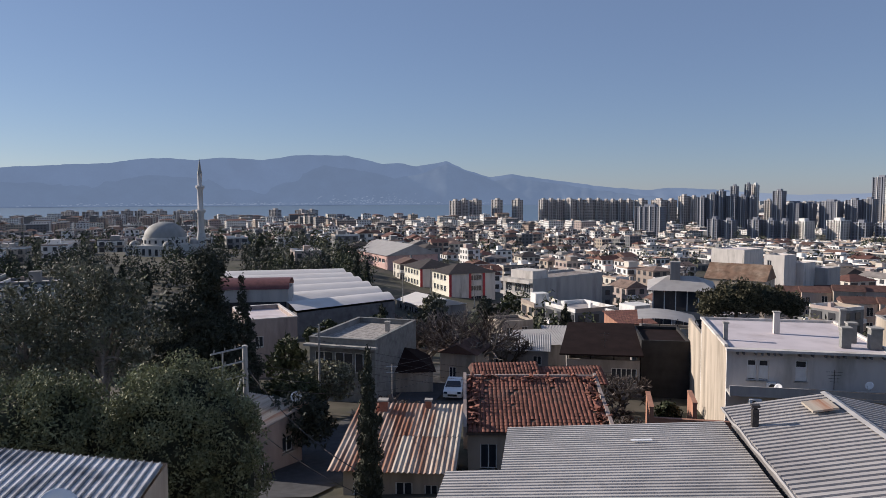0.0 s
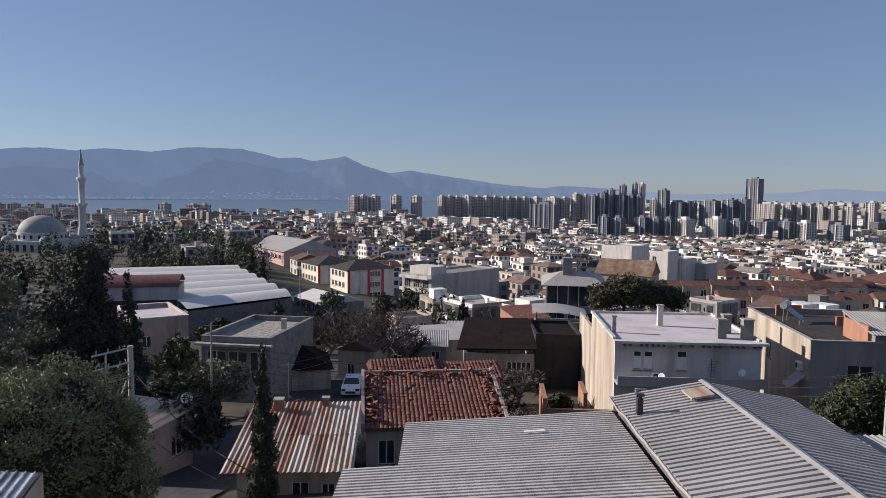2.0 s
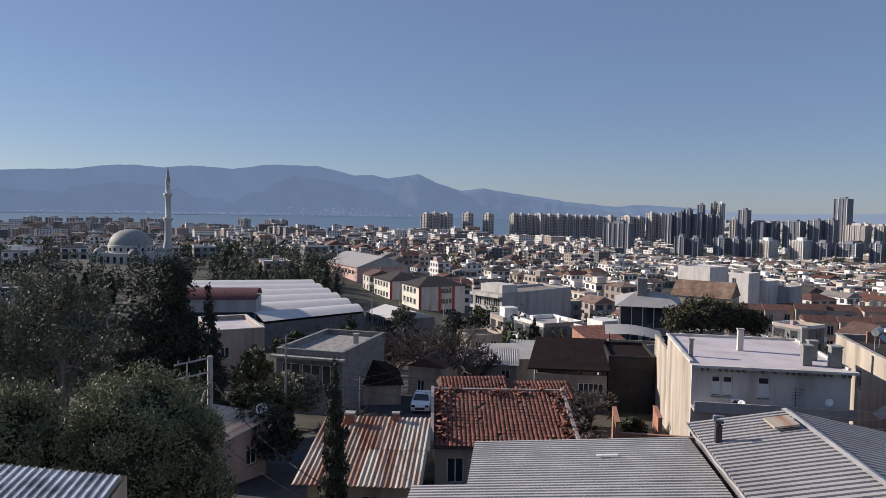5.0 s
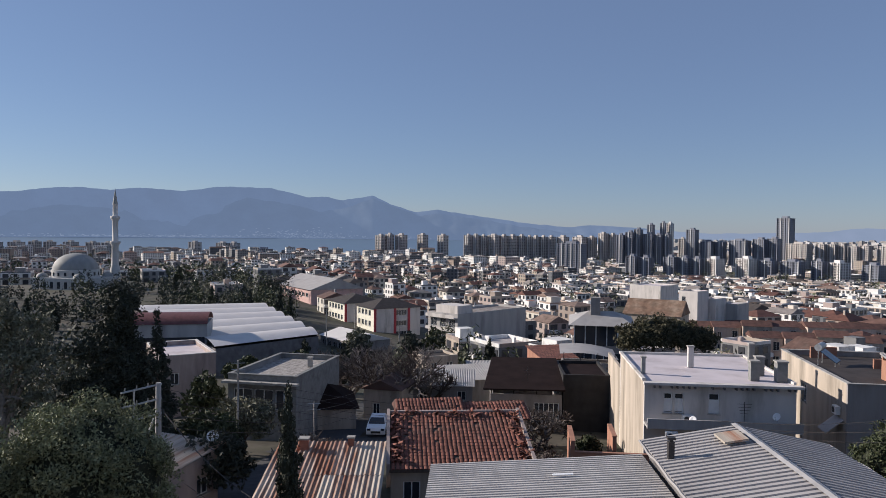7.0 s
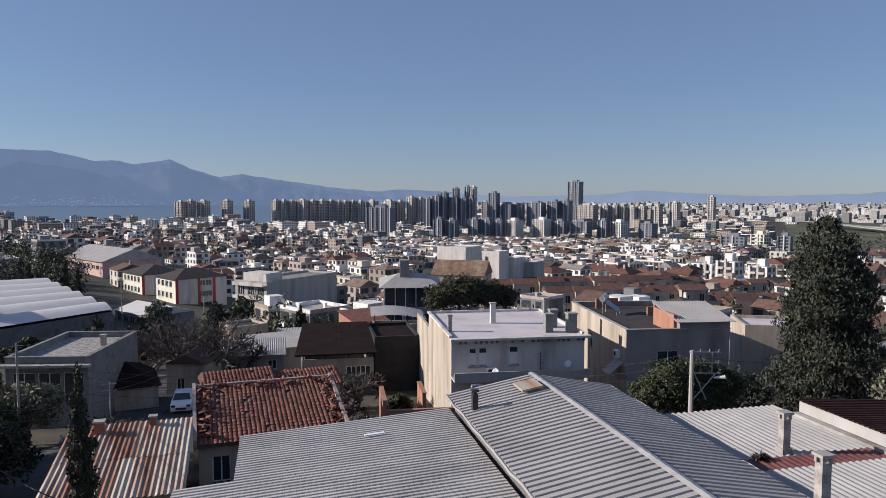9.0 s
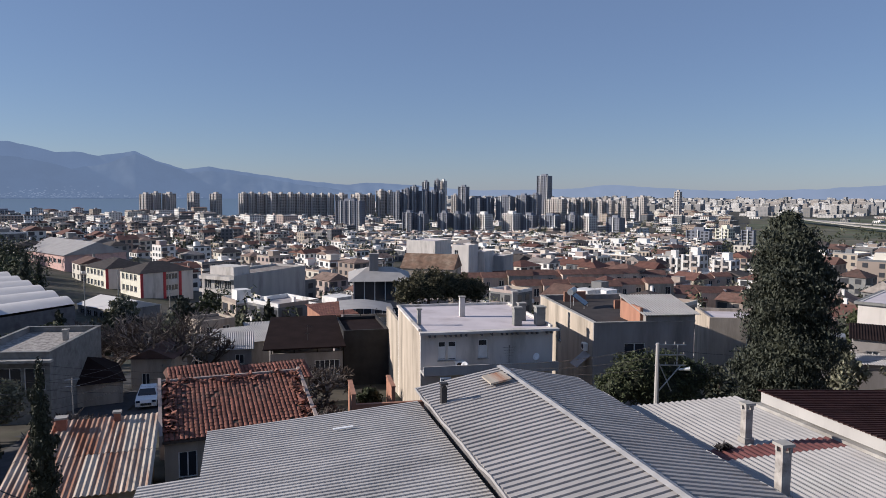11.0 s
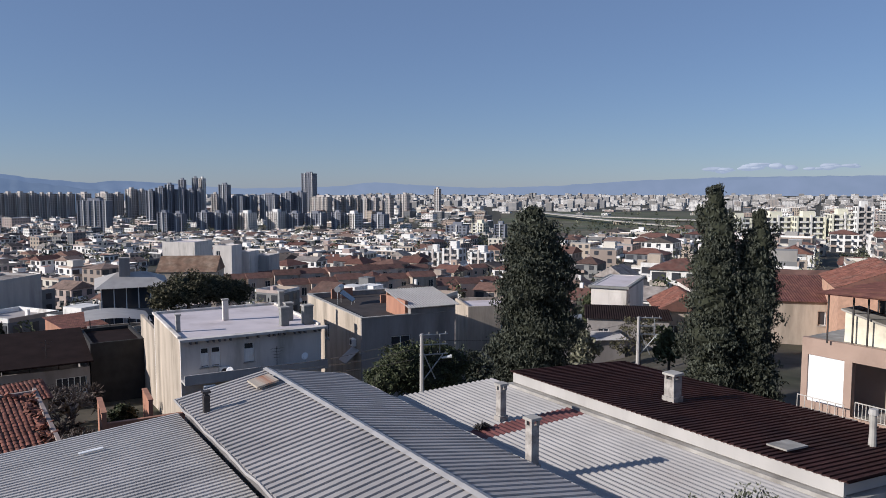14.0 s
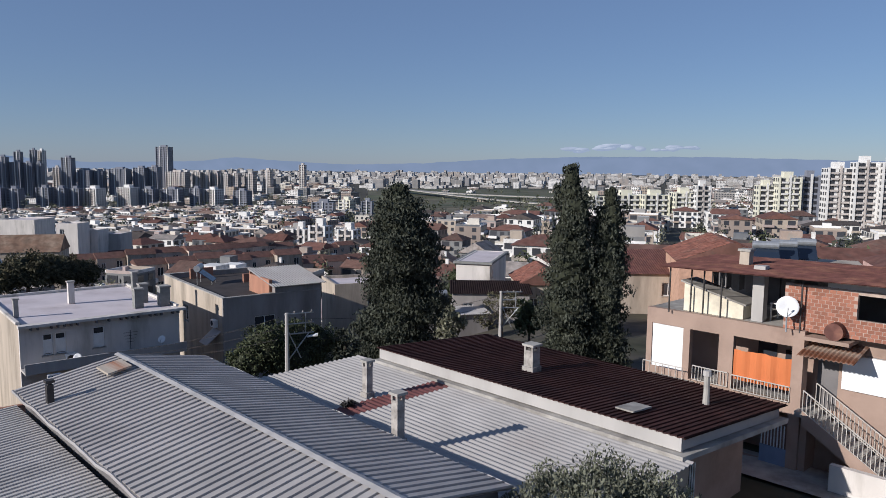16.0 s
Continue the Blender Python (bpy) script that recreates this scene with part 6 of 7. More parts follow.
# ---- bits on the near roofs ----
def roof_vent():
    t = thing("roof_vent", "small dark sheet-metal roof vent with a hood", "vent", GRID @ Matrix.Translation((-3.0, -2.4, -7.6)))
    for nm, a, mt in (("pipe", (0.1, 0.1, 0, 0.62), iron_dark), ("hood", (0.13, 0.13, 0.7, 0.78), iron_dark), ("neck", (0.06, 0.06, 0.62, 0.7), iron_dark)):
        q = Mb()
        q.box(-a[0], a[0], -a[1], a[1], a[2], a[3])
        part(nm, q, mt, t)


roof_vent()
sk = Mb()
sk.slab([(-1.15, -2.2, -7.02), (-0.35, -2.2, -6.88), (-0.35, -1.1, -6.88), (-1.15, -1.1, -7.02)], 0.07)
solo("roof_hatch", sk, rust_pale, "rusty flat hatch sheet near the ridge", "hatch", m=GRID)
lp = Mb()
lp.slab([(9.9, -15.4, -7.5), (10.9, -15.45, -7.55), (10.9, -14.8, -7.55), (9.9, -14.75, -7.5)], 0.05)
solo("loose_board", lp, concrete, "loose pale board lying on a dark roof", "board", m=GRID)
sc = Mb()
sc.slab([(-6.9, -2.2, -8.27), (-6.2, -2.2, -8.22), (-6.2, -2.05, -8.22), (-6.9, -2.05, -8.27)], 0.03)
solo("loose_scrap", sc, white_paint, "white scrap lying on a metal roof", "scrap", m=GRID)
fp = thing("flue_pipe", "rough mortared flue pipe on the dark roof", "flue", GRID @ Matrix.Translation((13.1, -16.2, -7.85)))
q = Mb()
q.tube([(0, 0, 0), (0.01, 0, 0.5), (0, 0.01, 1.05)], [0.12, 0.1, 0.1], 10)
part("pipe", q, concrete, fp)
q = Mb()
q.tube([(0, 0, 1.05), (0, 0, 1.22)], [0.15, 0.13], 10)
part("cowl", q, pale_grey_plaster, fp)
rag = Mb()
leaves(rag, (0, 0, 0.08), (0.3, 0.18, 0.08), 60, 0.12, 0, 0.2)
solo("dark_rag", rag, iron_dark, "crumpled dark rag at a chimney foot", "rag", m=GRID @ Matrix.Translation((4.9, -7.4, -8.2)))


# ---- houses beyond the cypresses ----
WH = ray_at(53.2, 80, -15.9, -66)
wh = house("small white flat-roofed house with a grey roof slab", WH, 3.8, 11, 5.4, white_plaster, right=[(1.2, 2.0, 3.6, 4.5)], deep=4, parapet=0.05)
for x0, x1, y0, y1 in ((-0.3, 4.1, -0.3, 0.0), (-0.3, 4.1, 11.0, 11.3), (-0.3, 0.0, 0.0, 11.0), (3.8, 4.1, 0.0, 11.0)):
    rim = Mb()
    rim.box(x0, x1, y0, y1, 5.22, 5.47)
    part("slab_edge", rim, shade_plaster, wh, "grey roof slab edge")
oh = house("house with an orange clay roof behind cypresses", ray_at(58.3, 74, -15.6, -50), 5.6, 7, 3.6, cream_plaster, front=[(1, 2, 1, 2.2)], roof="gable", roof_mat=tile_roof, rise=1.6, deep=4)
house("low shed with a solar tank behind the big cypress", ray_at(51.0, 66, -16.4, -35), 6, 5, 2.6, grey_plaster, roof="mono", roof_mat=grey_metal, rise=0.4, deep=4)
solar_heater(ray_at(51.9, 67, -13.4, -35))
house("cream house wall beside the grey gable", ray_at(43.6, 72, -17, -30), 6.0, 6, 4.9, cream_plaster, front=[(3.4, 5.6, 2.2, 4.2)], roof="flat", parapet=0.3, deep=4)
house("low dark-roofed shed before the white house", ray_at(53.0, 70, -15.5, -52), 7.5, 4, 3.2, grey_plaster, front=[(1.0, 2.0, 1.0, 2.2)], roof="mono", roof_mat=black_roof, rise=0.6, deep=4)
TILED.append((oh, 5.6, 7, 3.6, 1.6, 0.3))
BG = ray_at(70.4, 62, -13.3, -62)
bgh = house("bare brick gabled house with a tile roof", BG, 8.0, 9, 5.8, pale_brick, front=[(1.2, 2.0, 2.6, 3.8)], roof="gable", roof_mat=tile_roof, rise=1.7, deep=3)
TILED.append((bgh, 8.0, 9, 5.8, 1.7, 0.3))
for i in range(3):
    solar_heater(ray_at(76.3 + 1.2 * i, 58 + 2 * i, -7.0, -70))
plb = Mb()
plb.box(-3, 6, -0.5, 5, -9, -0.02)
solo("low_house", plb, cream_plaster, "low plastered house carrying water tanks", "house", m=ray_at(77, 60, -7.0, -75))
for k, (az, d, w, dd, h, rm, rfk) in enumerate(((64.5, 66, 8, 6, 3.6, brown_rust_metal, "mono"), (67.0, 84, 9, 7, 4.0, tile_roof, "gable"), (72.5, 92, 10, 8, 4.4, tile_roof, "hip"), (79, 84, 9, 8, 4.6, tile_roof, "gable"), (60.5, 96, 8, 8, 4.0, tile_roof, "hip"), (83.5, 76, 9, 8, 5.0, tile_roof, "hip"), (88, 70, 9, 8, 5.0, tile_roof, "gable"))):
    house("plastered house with an old tile roof", ray_at(az, d, ground_z(*polar(az, d)), -az + 12), w, dd, h, (cream_plaster, white_plaster, pink_plaster)[k % 3], front=[(1, 2.1, h - 2, h - 0.8), (w - 2.4, w - 1.2, h - 2, h - 0.8)], roof=rfk, roof_mat=rm, rise=1.5, deep=4)


# ---- towers and large flats ----
def tower(az, wide, top, d, style, depth=16.0, turn=0.0, cat="tower"):
    """A tall block: az and width in degrees, skyline in degrees, d metres away."""
    if az < 50:
        turn -= {"pale": 48, "white": 42, "cream": 42, "dark": 28}[style]
    x, y = polar(az, d)
    g = ground_z(x, y)
    w = 2 * d * math.tan(radians(wide / 2)) * 0.95 * (0.85 if az < 50 else 1)
    depth = min(depth, w)
    h = d * math.tan(radians(top)) - g
    body, band, label = {
        "dark": (tower_dark, tower_white, "tall dark grey apartment tower with pale ribs"),
        "pale": (tower_pale, tower_white, "pale pinkish apartment tower above the coast"),
        "white": (tower_white, tower_pale, "white apartment block with rows of windows"),
        "cream": (yellow_tower, tower_white, "cream apartment block with white balconies"),
    }[style]
    t = thing("apartment_tower", label, cat, pose(x, y, g, 0, 0, -az + turn), "apartment towers")
    b = Mb()
    b.box(-w / 2, w / 2, -depth / 2, depth / 2, -5, h)
    part("wall", b, body, t)
    r = Mb()
    r.box(-w * 0.22, w * 0.22, -depth * 0.22, depth * 0.22, h + 0.01, h + 3.2)
    part("roof_house", r, body, t)
    fl = max(2, int(round(h / 3.05)))
    fh = h / fl
    gl = Mb()
    for side, (ln, off) in enumerate(((w, depth / 2), (depth, w / 2), (w, depth / 2), (depth, w / 2))):
        mr = Matrix.Rotation(side * math.pi / 2, 4, "Z")
        bays = max(2, int(ln / 3.6))
        for f in range(fl):
            for k in range(bays):
                c = -ln / 2 + ln * (k + 0.5) / bays
                ww = ln / bays * (0.22 if k % 2 else 0.3)
                q = [(c - ww, -off - 0.12, f * fh + 0.8), (c + ww, -off - 0.12, f * fh + 0.8), (c + ww, -off - 0.12, f * fh + fh - 0.5), (c - ww, -off - 0.12, f * fh + fh - 0.5)]
                gl.add([tuple(mr @ Vector(v)) for v in q], [(0, 1, 2, 3)], 0)
    part("glazing", gl, city_glass, t, kind="stuff")
    n = max(2, int(w / 7))
    for k in range(n + 1):
        p = Mb()
        c = -w / 2 + w * k / n
        p.box(c - 0.5, c + 0.5, -depth / 2 - 0.9, -depth / 2 - 0.13, 0, h + (1.2 if k % 2 else 0.2))
        part("pier", p, band if k % 2 else body, t)
    if style in ("white", "cream"):
        for f in range(1, fl):
            for k in range(n):
                q = Mb()
                c = -w / 2 + w * (k + 0.5) / n
                q.box(c - w / n * 0.3, c + w / n * 0.3, -depth / 2 - 1.4, -depth / 2 - 0.13, f * fh - 0.15, f * fh + 0.8)
                part("balcony", q, band, t)


yellow_tower = material("cream_tower_wall", (0.66, 0.64, 0.52), var=0.06, grain=0.05, bump=0)
for az, w, e in ((0.8, 0.8, -0.40), (1.5, 0.6, -0.32), (2.4, 1.0, -0.35), (4.1, 0.8, -0.32), (5.7, 0.8, -0.35), (7.7, 0.6, -0.32), (8.3, 0.6, -0.31), (8.9, 0.5, -0.35), (9.7, 1.1, -0.30), (10.5, 0.6, -0.33), (11.2, 0.8, -0.32), (11.9, 0.5, -0.31), (12.5, 0.5, -0.39), (13.0, 0.6, -0.38), (13.6, 0.5, -0.37), (14.2, 0.6, -0.37), (15.1, 1.0, -0.36), (16.4, 1.3, -0.35), (17.3, 0.7, -0.37), (18.2, 0.7, -0.06), (18.9, 0.6, -0.14)):
    tower(az, w, e, 1450, "pale", 14)
tower(15.8, 2.5, -0.87, 1010, "dark", 18)
for az, w, e in ((19.5, 0.6, -0.17), (20.2, 0.7, 0.05), (20.8, 0.6, 0.28), (21.6, 0.8, -0.06), (21.7, 0.5, 0.64), (22.3, 0.8, -0.10), (22.6, 0.4, 0.78), (22.9, 0.6, -0.13), (24.7, 0.8, 0.29), (25.8, 1.0, -0.58), (26.7, 0.7, -0.61), (28.0, 1.5, -0.47), (29.4, 1.0, -0.36), (31.0, 1.1, 1.16), (30.3, 0.9, -0.30)):
    tower(az, w, e, 1290 if e < 0.4 else 1380, "dark", 20)
tower(23.1, 0.45, 0.75, 1390, "white", 18)
for az, w, e in ((31.9, 1.8, -0.64), (33.3, 0.7, -0.65), (34.0, 0.6, -0.64), (34.6, 0.5, -0.72), (35.3, 0.7, -0.76), (36.0, 0.7, -0.70), (37.1, 0.8, -0.73), (38.4, 0.7, -0.45), (41.0, 0.5, -0.02), (24.0, 0.5, -0.4)):
    tower(az, w, e, 1330, "pale", 20, 20)
for i, (az, w, e) in enumerate(((20.4, 0.9, -1.77), (21.4, 1.0, -1.85), (23.2, 1.0, -1.79), (24.2, 0.9, -1.83), (25.1, 0.9, -1.86), (26.3, 1.3, -1.85), (28.5, 1.4, -1.78), (29.9, 1.2, -1.90), (31.5, 1.6, -1.92), (33.2, 0.9, -1.85), (34.4, 1.3, -1.92), (36.5, 1.3, -2.02))):
    tower(az, w, e, 960, "white" if i in (5, 6, 10) else "dark", 16)
for az, w, e in ((-27.4, 1.1, -1.03), (-26.1, 1.0, -1.05), (-24.8, 1.0, -1.05), (-23.7, 0.7, -1.02), (-22.8, 0.7, -1.03), (-21.5, 0.9, -1.04), (-20.1, 0.8, -1.08), (-19.1, 0.8, -1.09), (-13.2, 0.8, -1.03), (-11.2, 0.9, -1.08), (-10.4, 0.8, -1.08)):
    tower(az, w, e, 1720, "pale", 20)
for az, w, e in ((-8.2, 1.5, -1.52), (-6.2, 1.4, -1.61), (-3.7, 1.6, -1.57)):
    tower(az, w, e, 1420, "dark", 16)
# white flats of the middle ground
for az, w, e, d, st in ((40.9, 1.2, -4.95, 330, "white"), (42.4, 1.6, -4.7, 325, "white"), (44.6, 1.6, -5.0, 345, "white"), (36.6, 1.8, -3.95, 560, "white"), (38.6, 2.2, -3.9, 570, "white"), (40.8, 1.4, -3.9, 560, "dark"), (42.6, 2.0, -2.9, 700, "dark"), (44.4, 1.2, -2.7, 720, "cream"), (46.0, 1.0, -2.8, 720, "dark")):
    tower(az, w, e, d, st, 13, 14, "apartment block")
# cream flats on the right
for az, w, e, d, st in ((63.6, 1.4, -2.15, 480, "cream"), (66.0, 2.0, -2.0, 482, "cream"), (68.1, 1.9, -1.95, 478, "cream"), (70.2, 1.6, -1.75, 476, "cream"), (71.5, 1.0, -1.2, 470, "white"), (75.8, 1.2, -1.1, 450, "cream"), (77.2, 1.5, -0.5, 445, "cream"), (78.6, 1.2, -0.4, 450, "dark"), (80.3, 1.6, 0.2, 430, "white"), (81.9, 1.4, 0.6, 425, "white"), (83.6, 1.8, 0.6, 425, "white"), (85.8, 1.8, 0.3, 430, "cream"), (88, 1.8, 0.3, 435, "white")):
    tower(az, w, e, d, st, 14, 18, "apartment block")
# white industrial and stepped houses
for az, d, w, dd, top, mt, yaw in ((20.2, 330, 15, 15, -4.0, white_plaster, -52), (23.8, 230, 6, 7, -4.4, white_plaster, -52), (25.3, 235, 5, 7, -4.9, white_plaster, -52), (26.6, 240, 6, 8, -5.2, pale_grey_plaster, -52)):
    x, y = polar(az, d)
    g = ground_z(x, y)
    h = d * math.tan(radians(top)) - g
    house("white cubic block with a flat roof", pose(x, y, g, 0, 0, yaw), w, dd, h, mt, front=[(1 + 2.6 * i, 2.2 + 2.6 * i, h - 2.6, h - 1.2) for i in range(int((w - 1) / 2.6))] if w < 15 else [], deep=4, parapet=0.5)
rust_brown_tile = material("brown_roof_tile", (0.20, 0.125, 0.085), var=0.3, grain=0.8, stain=(0.30, 0.22, 0.16), stain_amount=0.5, stain_scale=0.3)
house("house under a broad brown tiled roof", ray_at(19.8, 190, -30, -36), 14, 10, 9.5, cream_plaster, front=[(1 + 2.6 * i, 2.2 + 2.6 * i, 6.5, 8.2) for i in range(5)], roof="gable", roof_mat=rust_brown_tile, rise=3.6, deep=4)


# rows of red-roofed terraces
def terrace_row(az, d, n, yaw, seed, sink=0.0):
    x, y = polar(az, d)
    m = pose(x, y, ground_z(x, y) - sink, 0, 0, yaw)
    rr = random.Random(seed)
    for i in range(n):
        o = m @ Matrix.Translation((i * 6.9, rr.uniform(-2, 2), rr.uniform(-0.8, 0.5))) @ Matrix.Rotation(rr.uniform(-0.12, 0.12), 4, "Z")
        house("cream terrace house with a red tile gable roof", o, 6.8, 6.4, 6.8, (terrace_wall, cream_plaster, terrace_wall)[(i + seed) % 3], front=[(1.0, 2.0, 1.0, 2.4), (4.6, 6.0, 0.6, 2.6), (1.0, 2.0, 4.2, 5.6), (4.6, 6.0, 3.9, 6.0)], roof="gable", roof_mat=terrace_tile, rise=1.25, deep=5, eave=0.2, group="red-roofed terraces")


for az, d, n, yaw, sink in ((29.0, 185, 6, -18, 0), (27.5, 225, 7, -12, 0), (31.5, 250, 6, -20, 0), (35.5, 205, 5, -26, 2.5), (39.5, 225, 5, -30, 2.5), (37.0, 275, 6, -24, 2.0), (22.4, 200, 5, -20, -1.2)):
    terrace_row(az, d, n, yaw, int(az), sink)


# the open plain that the motorway crosses
def plain():
    mb = Mb()
    rings = [590 * 1.06 ** i for i in range(19)]
    azs = [46 + i for i in range(19)]
    for r in rings:
        for a in azs:
            x, y = polar(a, r)
            mb.v.append((x, y, ground_z(x, y) + 0.9))
    for i in range(len(rings) - 1):
        for k in range(len(azs) - 1):
            o = i * len(azs) + k
            mb.f.append((o, o + len(azs), o + len(azs) + 1, o + 1))
            mb.m.append(0)
    solo("field", mb, plain_grass, "open green and brown plain crossed by a motorway", "field", kind="structure", smooth=True)


plain_grass = material("plain_grass", (0.085, 0.095, 0.052), var=0.35, grain=0.03, stain=(0.13, 0.11, 0.08), stain_amount=0.55, stain_scale=0.012, bump=0)
plain()


# motorway viaduct on the right
def viaduct(pts, wide, z, label):
    mb = Mb()
    for i in range(len(pts) - 1):
        (a0, d0), (a1, d1) = pts[i], pts[i + 1]
        p, q = Vector((*polar(a0, d0), z)), Vector((*polar(a1, d1), z))
        n = (q - p).cross(Vector((0, 0, 1))).normalized() * wide / 2
        mb.slab([tuple(p + n), tuple(q + n), tuple(q - n), tuple(p - n)], 1.3)
    solo("viaduct", mb, concrete, label, "viaduct", group="motorway viaducts", kind="structure")


viaduct([(47.5, 1500), (50.5, 1300), (54.0, 1190), (58.0, 1130), (63, 1090), (70, 1060)], 16, -44.5, "pale concrete motorway viaduct")
viaduct([(49.0, 1380), (53.0, 1110), (57.0, 960), (62.0, 860)], 11, -44.0, "pale concrete slip road viaduct")


# ---- the city beyond ----
def block(mb, x, y, rot, w, d, h, floors, roof, z, rng, balcony=True, deep=6.0, emit=None):
    """One apartment house or cottage: walls, roof, window openings and balcony slabs. Slots: wall, flat roof, tiles, glass."""
    mt = Matrix.Translation((x, y, z)) @ Matrix.Rotation(rot, 4, "Z")
    mb.box(-w / 2, w / 2, -d / 2, d / 2, -deep, h, 0, top=1, mat=mt)

    def put(name, *box):
        if emit:
            emit(name, box, mt)
        else:
            mb.box(*box, 0, top=1, mat=mt)

    if roof == "tile":
        e, rh = 0.45, rng.uniform(1.4, 2.4)
        a = [(-w / 2 - e, -d / 2 - e, h), (w / 2 + e, -d / 2 - e, h), (w / 2 + e, d / 2 + e, h), (-w / 2 - e, d / 2 + e, h)]
        k = min(w, d) * (0.45 if rng.random() < 0.5 else 0.02)
        b = [(-w / 2 + k, 0, h + rh), (w / 2 - k, 0, h + rh)]
        (emit.roof if emit else mb).add([tuple(mt @ Vector(p)) for p in a + b], [(0, 1, 5, 4), (1, 2, 5), (2, 3, 4, 5), (3, 0, 4), (3, 2, 1, 0)], 0 if emit else 2)
        if rng.random() < 0.6:
            cx = rng.uniform(-w / 4, w / 4)
            put("chimney", cx - 0.3, cx + 0.3, -0.9, -0.3, h, h + rh + 0.9)
    else:
        p = 0.25
        for x0, x1, y0, y1 in ((-w / 2, w / 2, -d / 2, -d / 2 + p), (-w / 2, w / 2, d / 2 - p, d / 2), (-w / 2, -w / 2 + p, -d / 2 + p, d / 2 - p), (w / 2 - p, w / 2, -d / 2 + p, d / 2 - p)):
            put("parapet", x0, x1, y0, y1, h, h + 0.7)
        if rng.random() < 0.65:
            s = rng.uniform(1.2, 2.2)
            cx, cy = rng.uniform(-w / 5, w / 5), rng.uniform(-d / 5, d / 5)
            put("stair_house", cx - s, cx + s, cy - s, cy + s, h, h + rng.uniform(1.8, 2.8))
        for _ in range(rng.randrange(4)):
            cx, cy, s = rng.uniform(-w * 0.4, w * 0.4), rng.uniform(-d * 0.4, d * 0.4), rng.uniform(0.25, 0.7)
            put("roof_box", cx - s, cx + s, cy - s * 0.7, cy + s * 0.7, h, h + rng.uniform(0.7, 1.7))
        if not emit and rng.random() < 0.3:  # a solar panel before its tank
            cx, cy = rng.uniform(-w * 0.3, w * 0.3), rng.uniform(-d * 0.3, d * 0.3)
            mb.add([tuple(mt @ Vector(v)) for v in ((cx - 1, cy - 1, h + 0.3), (cx + 1, cy - 1, h + 0.3), (cx + 1, cy + 0.4, h + 1.4), (cx - 1, cy + 0.4, h + 1.4))], [(0, 1, 2, 3)], 3)
    fh = h / floors
    for side in range(4):
        ln, off = (w, d / 2) if side % 2 == 0 else (d, w / 2)
        mr = mt @ Matrix.Rotation(side * math.pi / 2, 4, "Z")
        bays = max(1, int(ln / rng.uniform(2.6, 3.4)))
        has = balcony and rng.random() < 0.6
        for fl in range(floors):
            for b in range(bays):
                c = -ln / 2 + ln * (b + 0.5) / bays
                ww = min(1.0, ln / bays * 0.31) * (1.3 if has and b % 2 == 0 else 0.8)
                z0, z1 = fl * fh + (0.15 if has and b % 2 == 0 else 0.9), fl * fh + fh - 0.45
                q = [(c - ww, -off - 0.06, z0), (c + ww, -off - 0.06, z0), (c + ww, -off - 0.06, z1), (c - ww, -off - 0.06, z1)]
                if emit:
                    emit("window", q, mr)
                else:
                    mb.add([tuple(mr @ Vector(v)) for v in q], [(0, 1, 2, 3)], 3)
            if has and fl > 0:
                for b in range(0, bays, 2):
                    c = -ln / 2 + ln * (b + 0.5) / bays
                    ww = ln / bays * 0.48
                    if emit:
                        emit("balcony", (c - ww, c + ww, -off - 1.2, -off, fl * fh - 0.15, fl * fh + 0.75), mr)
                    else:
                        mb.box(c - ww, c + ww, -off - 1.2, -off, fl * fh - 0.15, fl * fh + 0.75, 0, mat=mr)


def city_zone(r0, r1, step, seed, choose, a0=-46.0, a1=97.0):
    """Houses on a jittered grid of streets between two distances. choose(r, az, rng) gives a house or None."""
    rng = random.Random(seed)
    out = []
    n = int(2 * r1 / step)
    tilt = 0.35
    for i in range(n):
        for j in range(n):
            gx, gy = -r1 + i * step, -r1 + j * step
            if i % 4 == 0 or j % 7 == 0:
                if rng.random() < 0.85:
                    continue
            x = gx * math.cos(tilt) - gy * math.sin(tilt) + rng.uniform(-0.12, 0.12) * step
            y = gx * math.sin(tilt) + gy * math.cos(tilt) + rng.uniform(-0.12, 0.12) * step
            r, az = math.hypot(x, y), math.degrees(math.atan2(x, y))
            if not (r0 <= r < r1 and a0 < az < a1) or r > shore(az) - 60:
                continue
            if any(math.hypot(x - kx, y - ky) < kr for kx, ky, kr in KEEP):
                continue
            h = choose(r, az, rng)
            if h:
                w, d, floors, roof, ht = h
                out.append((x, y, tilt + rng.uniform(-0.1, 0.1) + rng.choice((0, math.pi / 2)), w, d, ht, floors, roof))
    return out, rng


def pick_mid(r, az, rng):
    if az > 50:
        if rng.random() < 0.3:
            return None
        fl = rng.choice((1, 1, 2))
        return rng.uniform(6, 10), rng.uniform(6, 9), fl, "tile" if rng.random() < 0.6 else "flat", fl * 2.8
    if az < -8:
        return None if rng.random() < 0.72 else (rng.uniform(9, 15), rng.uniform(8, 12), 2, "flat", 6.0)
    if rng.random() < 0.3:
        return None
    fl = rng.choice((1, 1, 2, 2, 2))
    return rng.uniform(6, 10), rng.uniform(6, 9), fl, "tile" if rng.random() < (0.15 if r < 165 else 0.6) else "flat", fl * 2.9


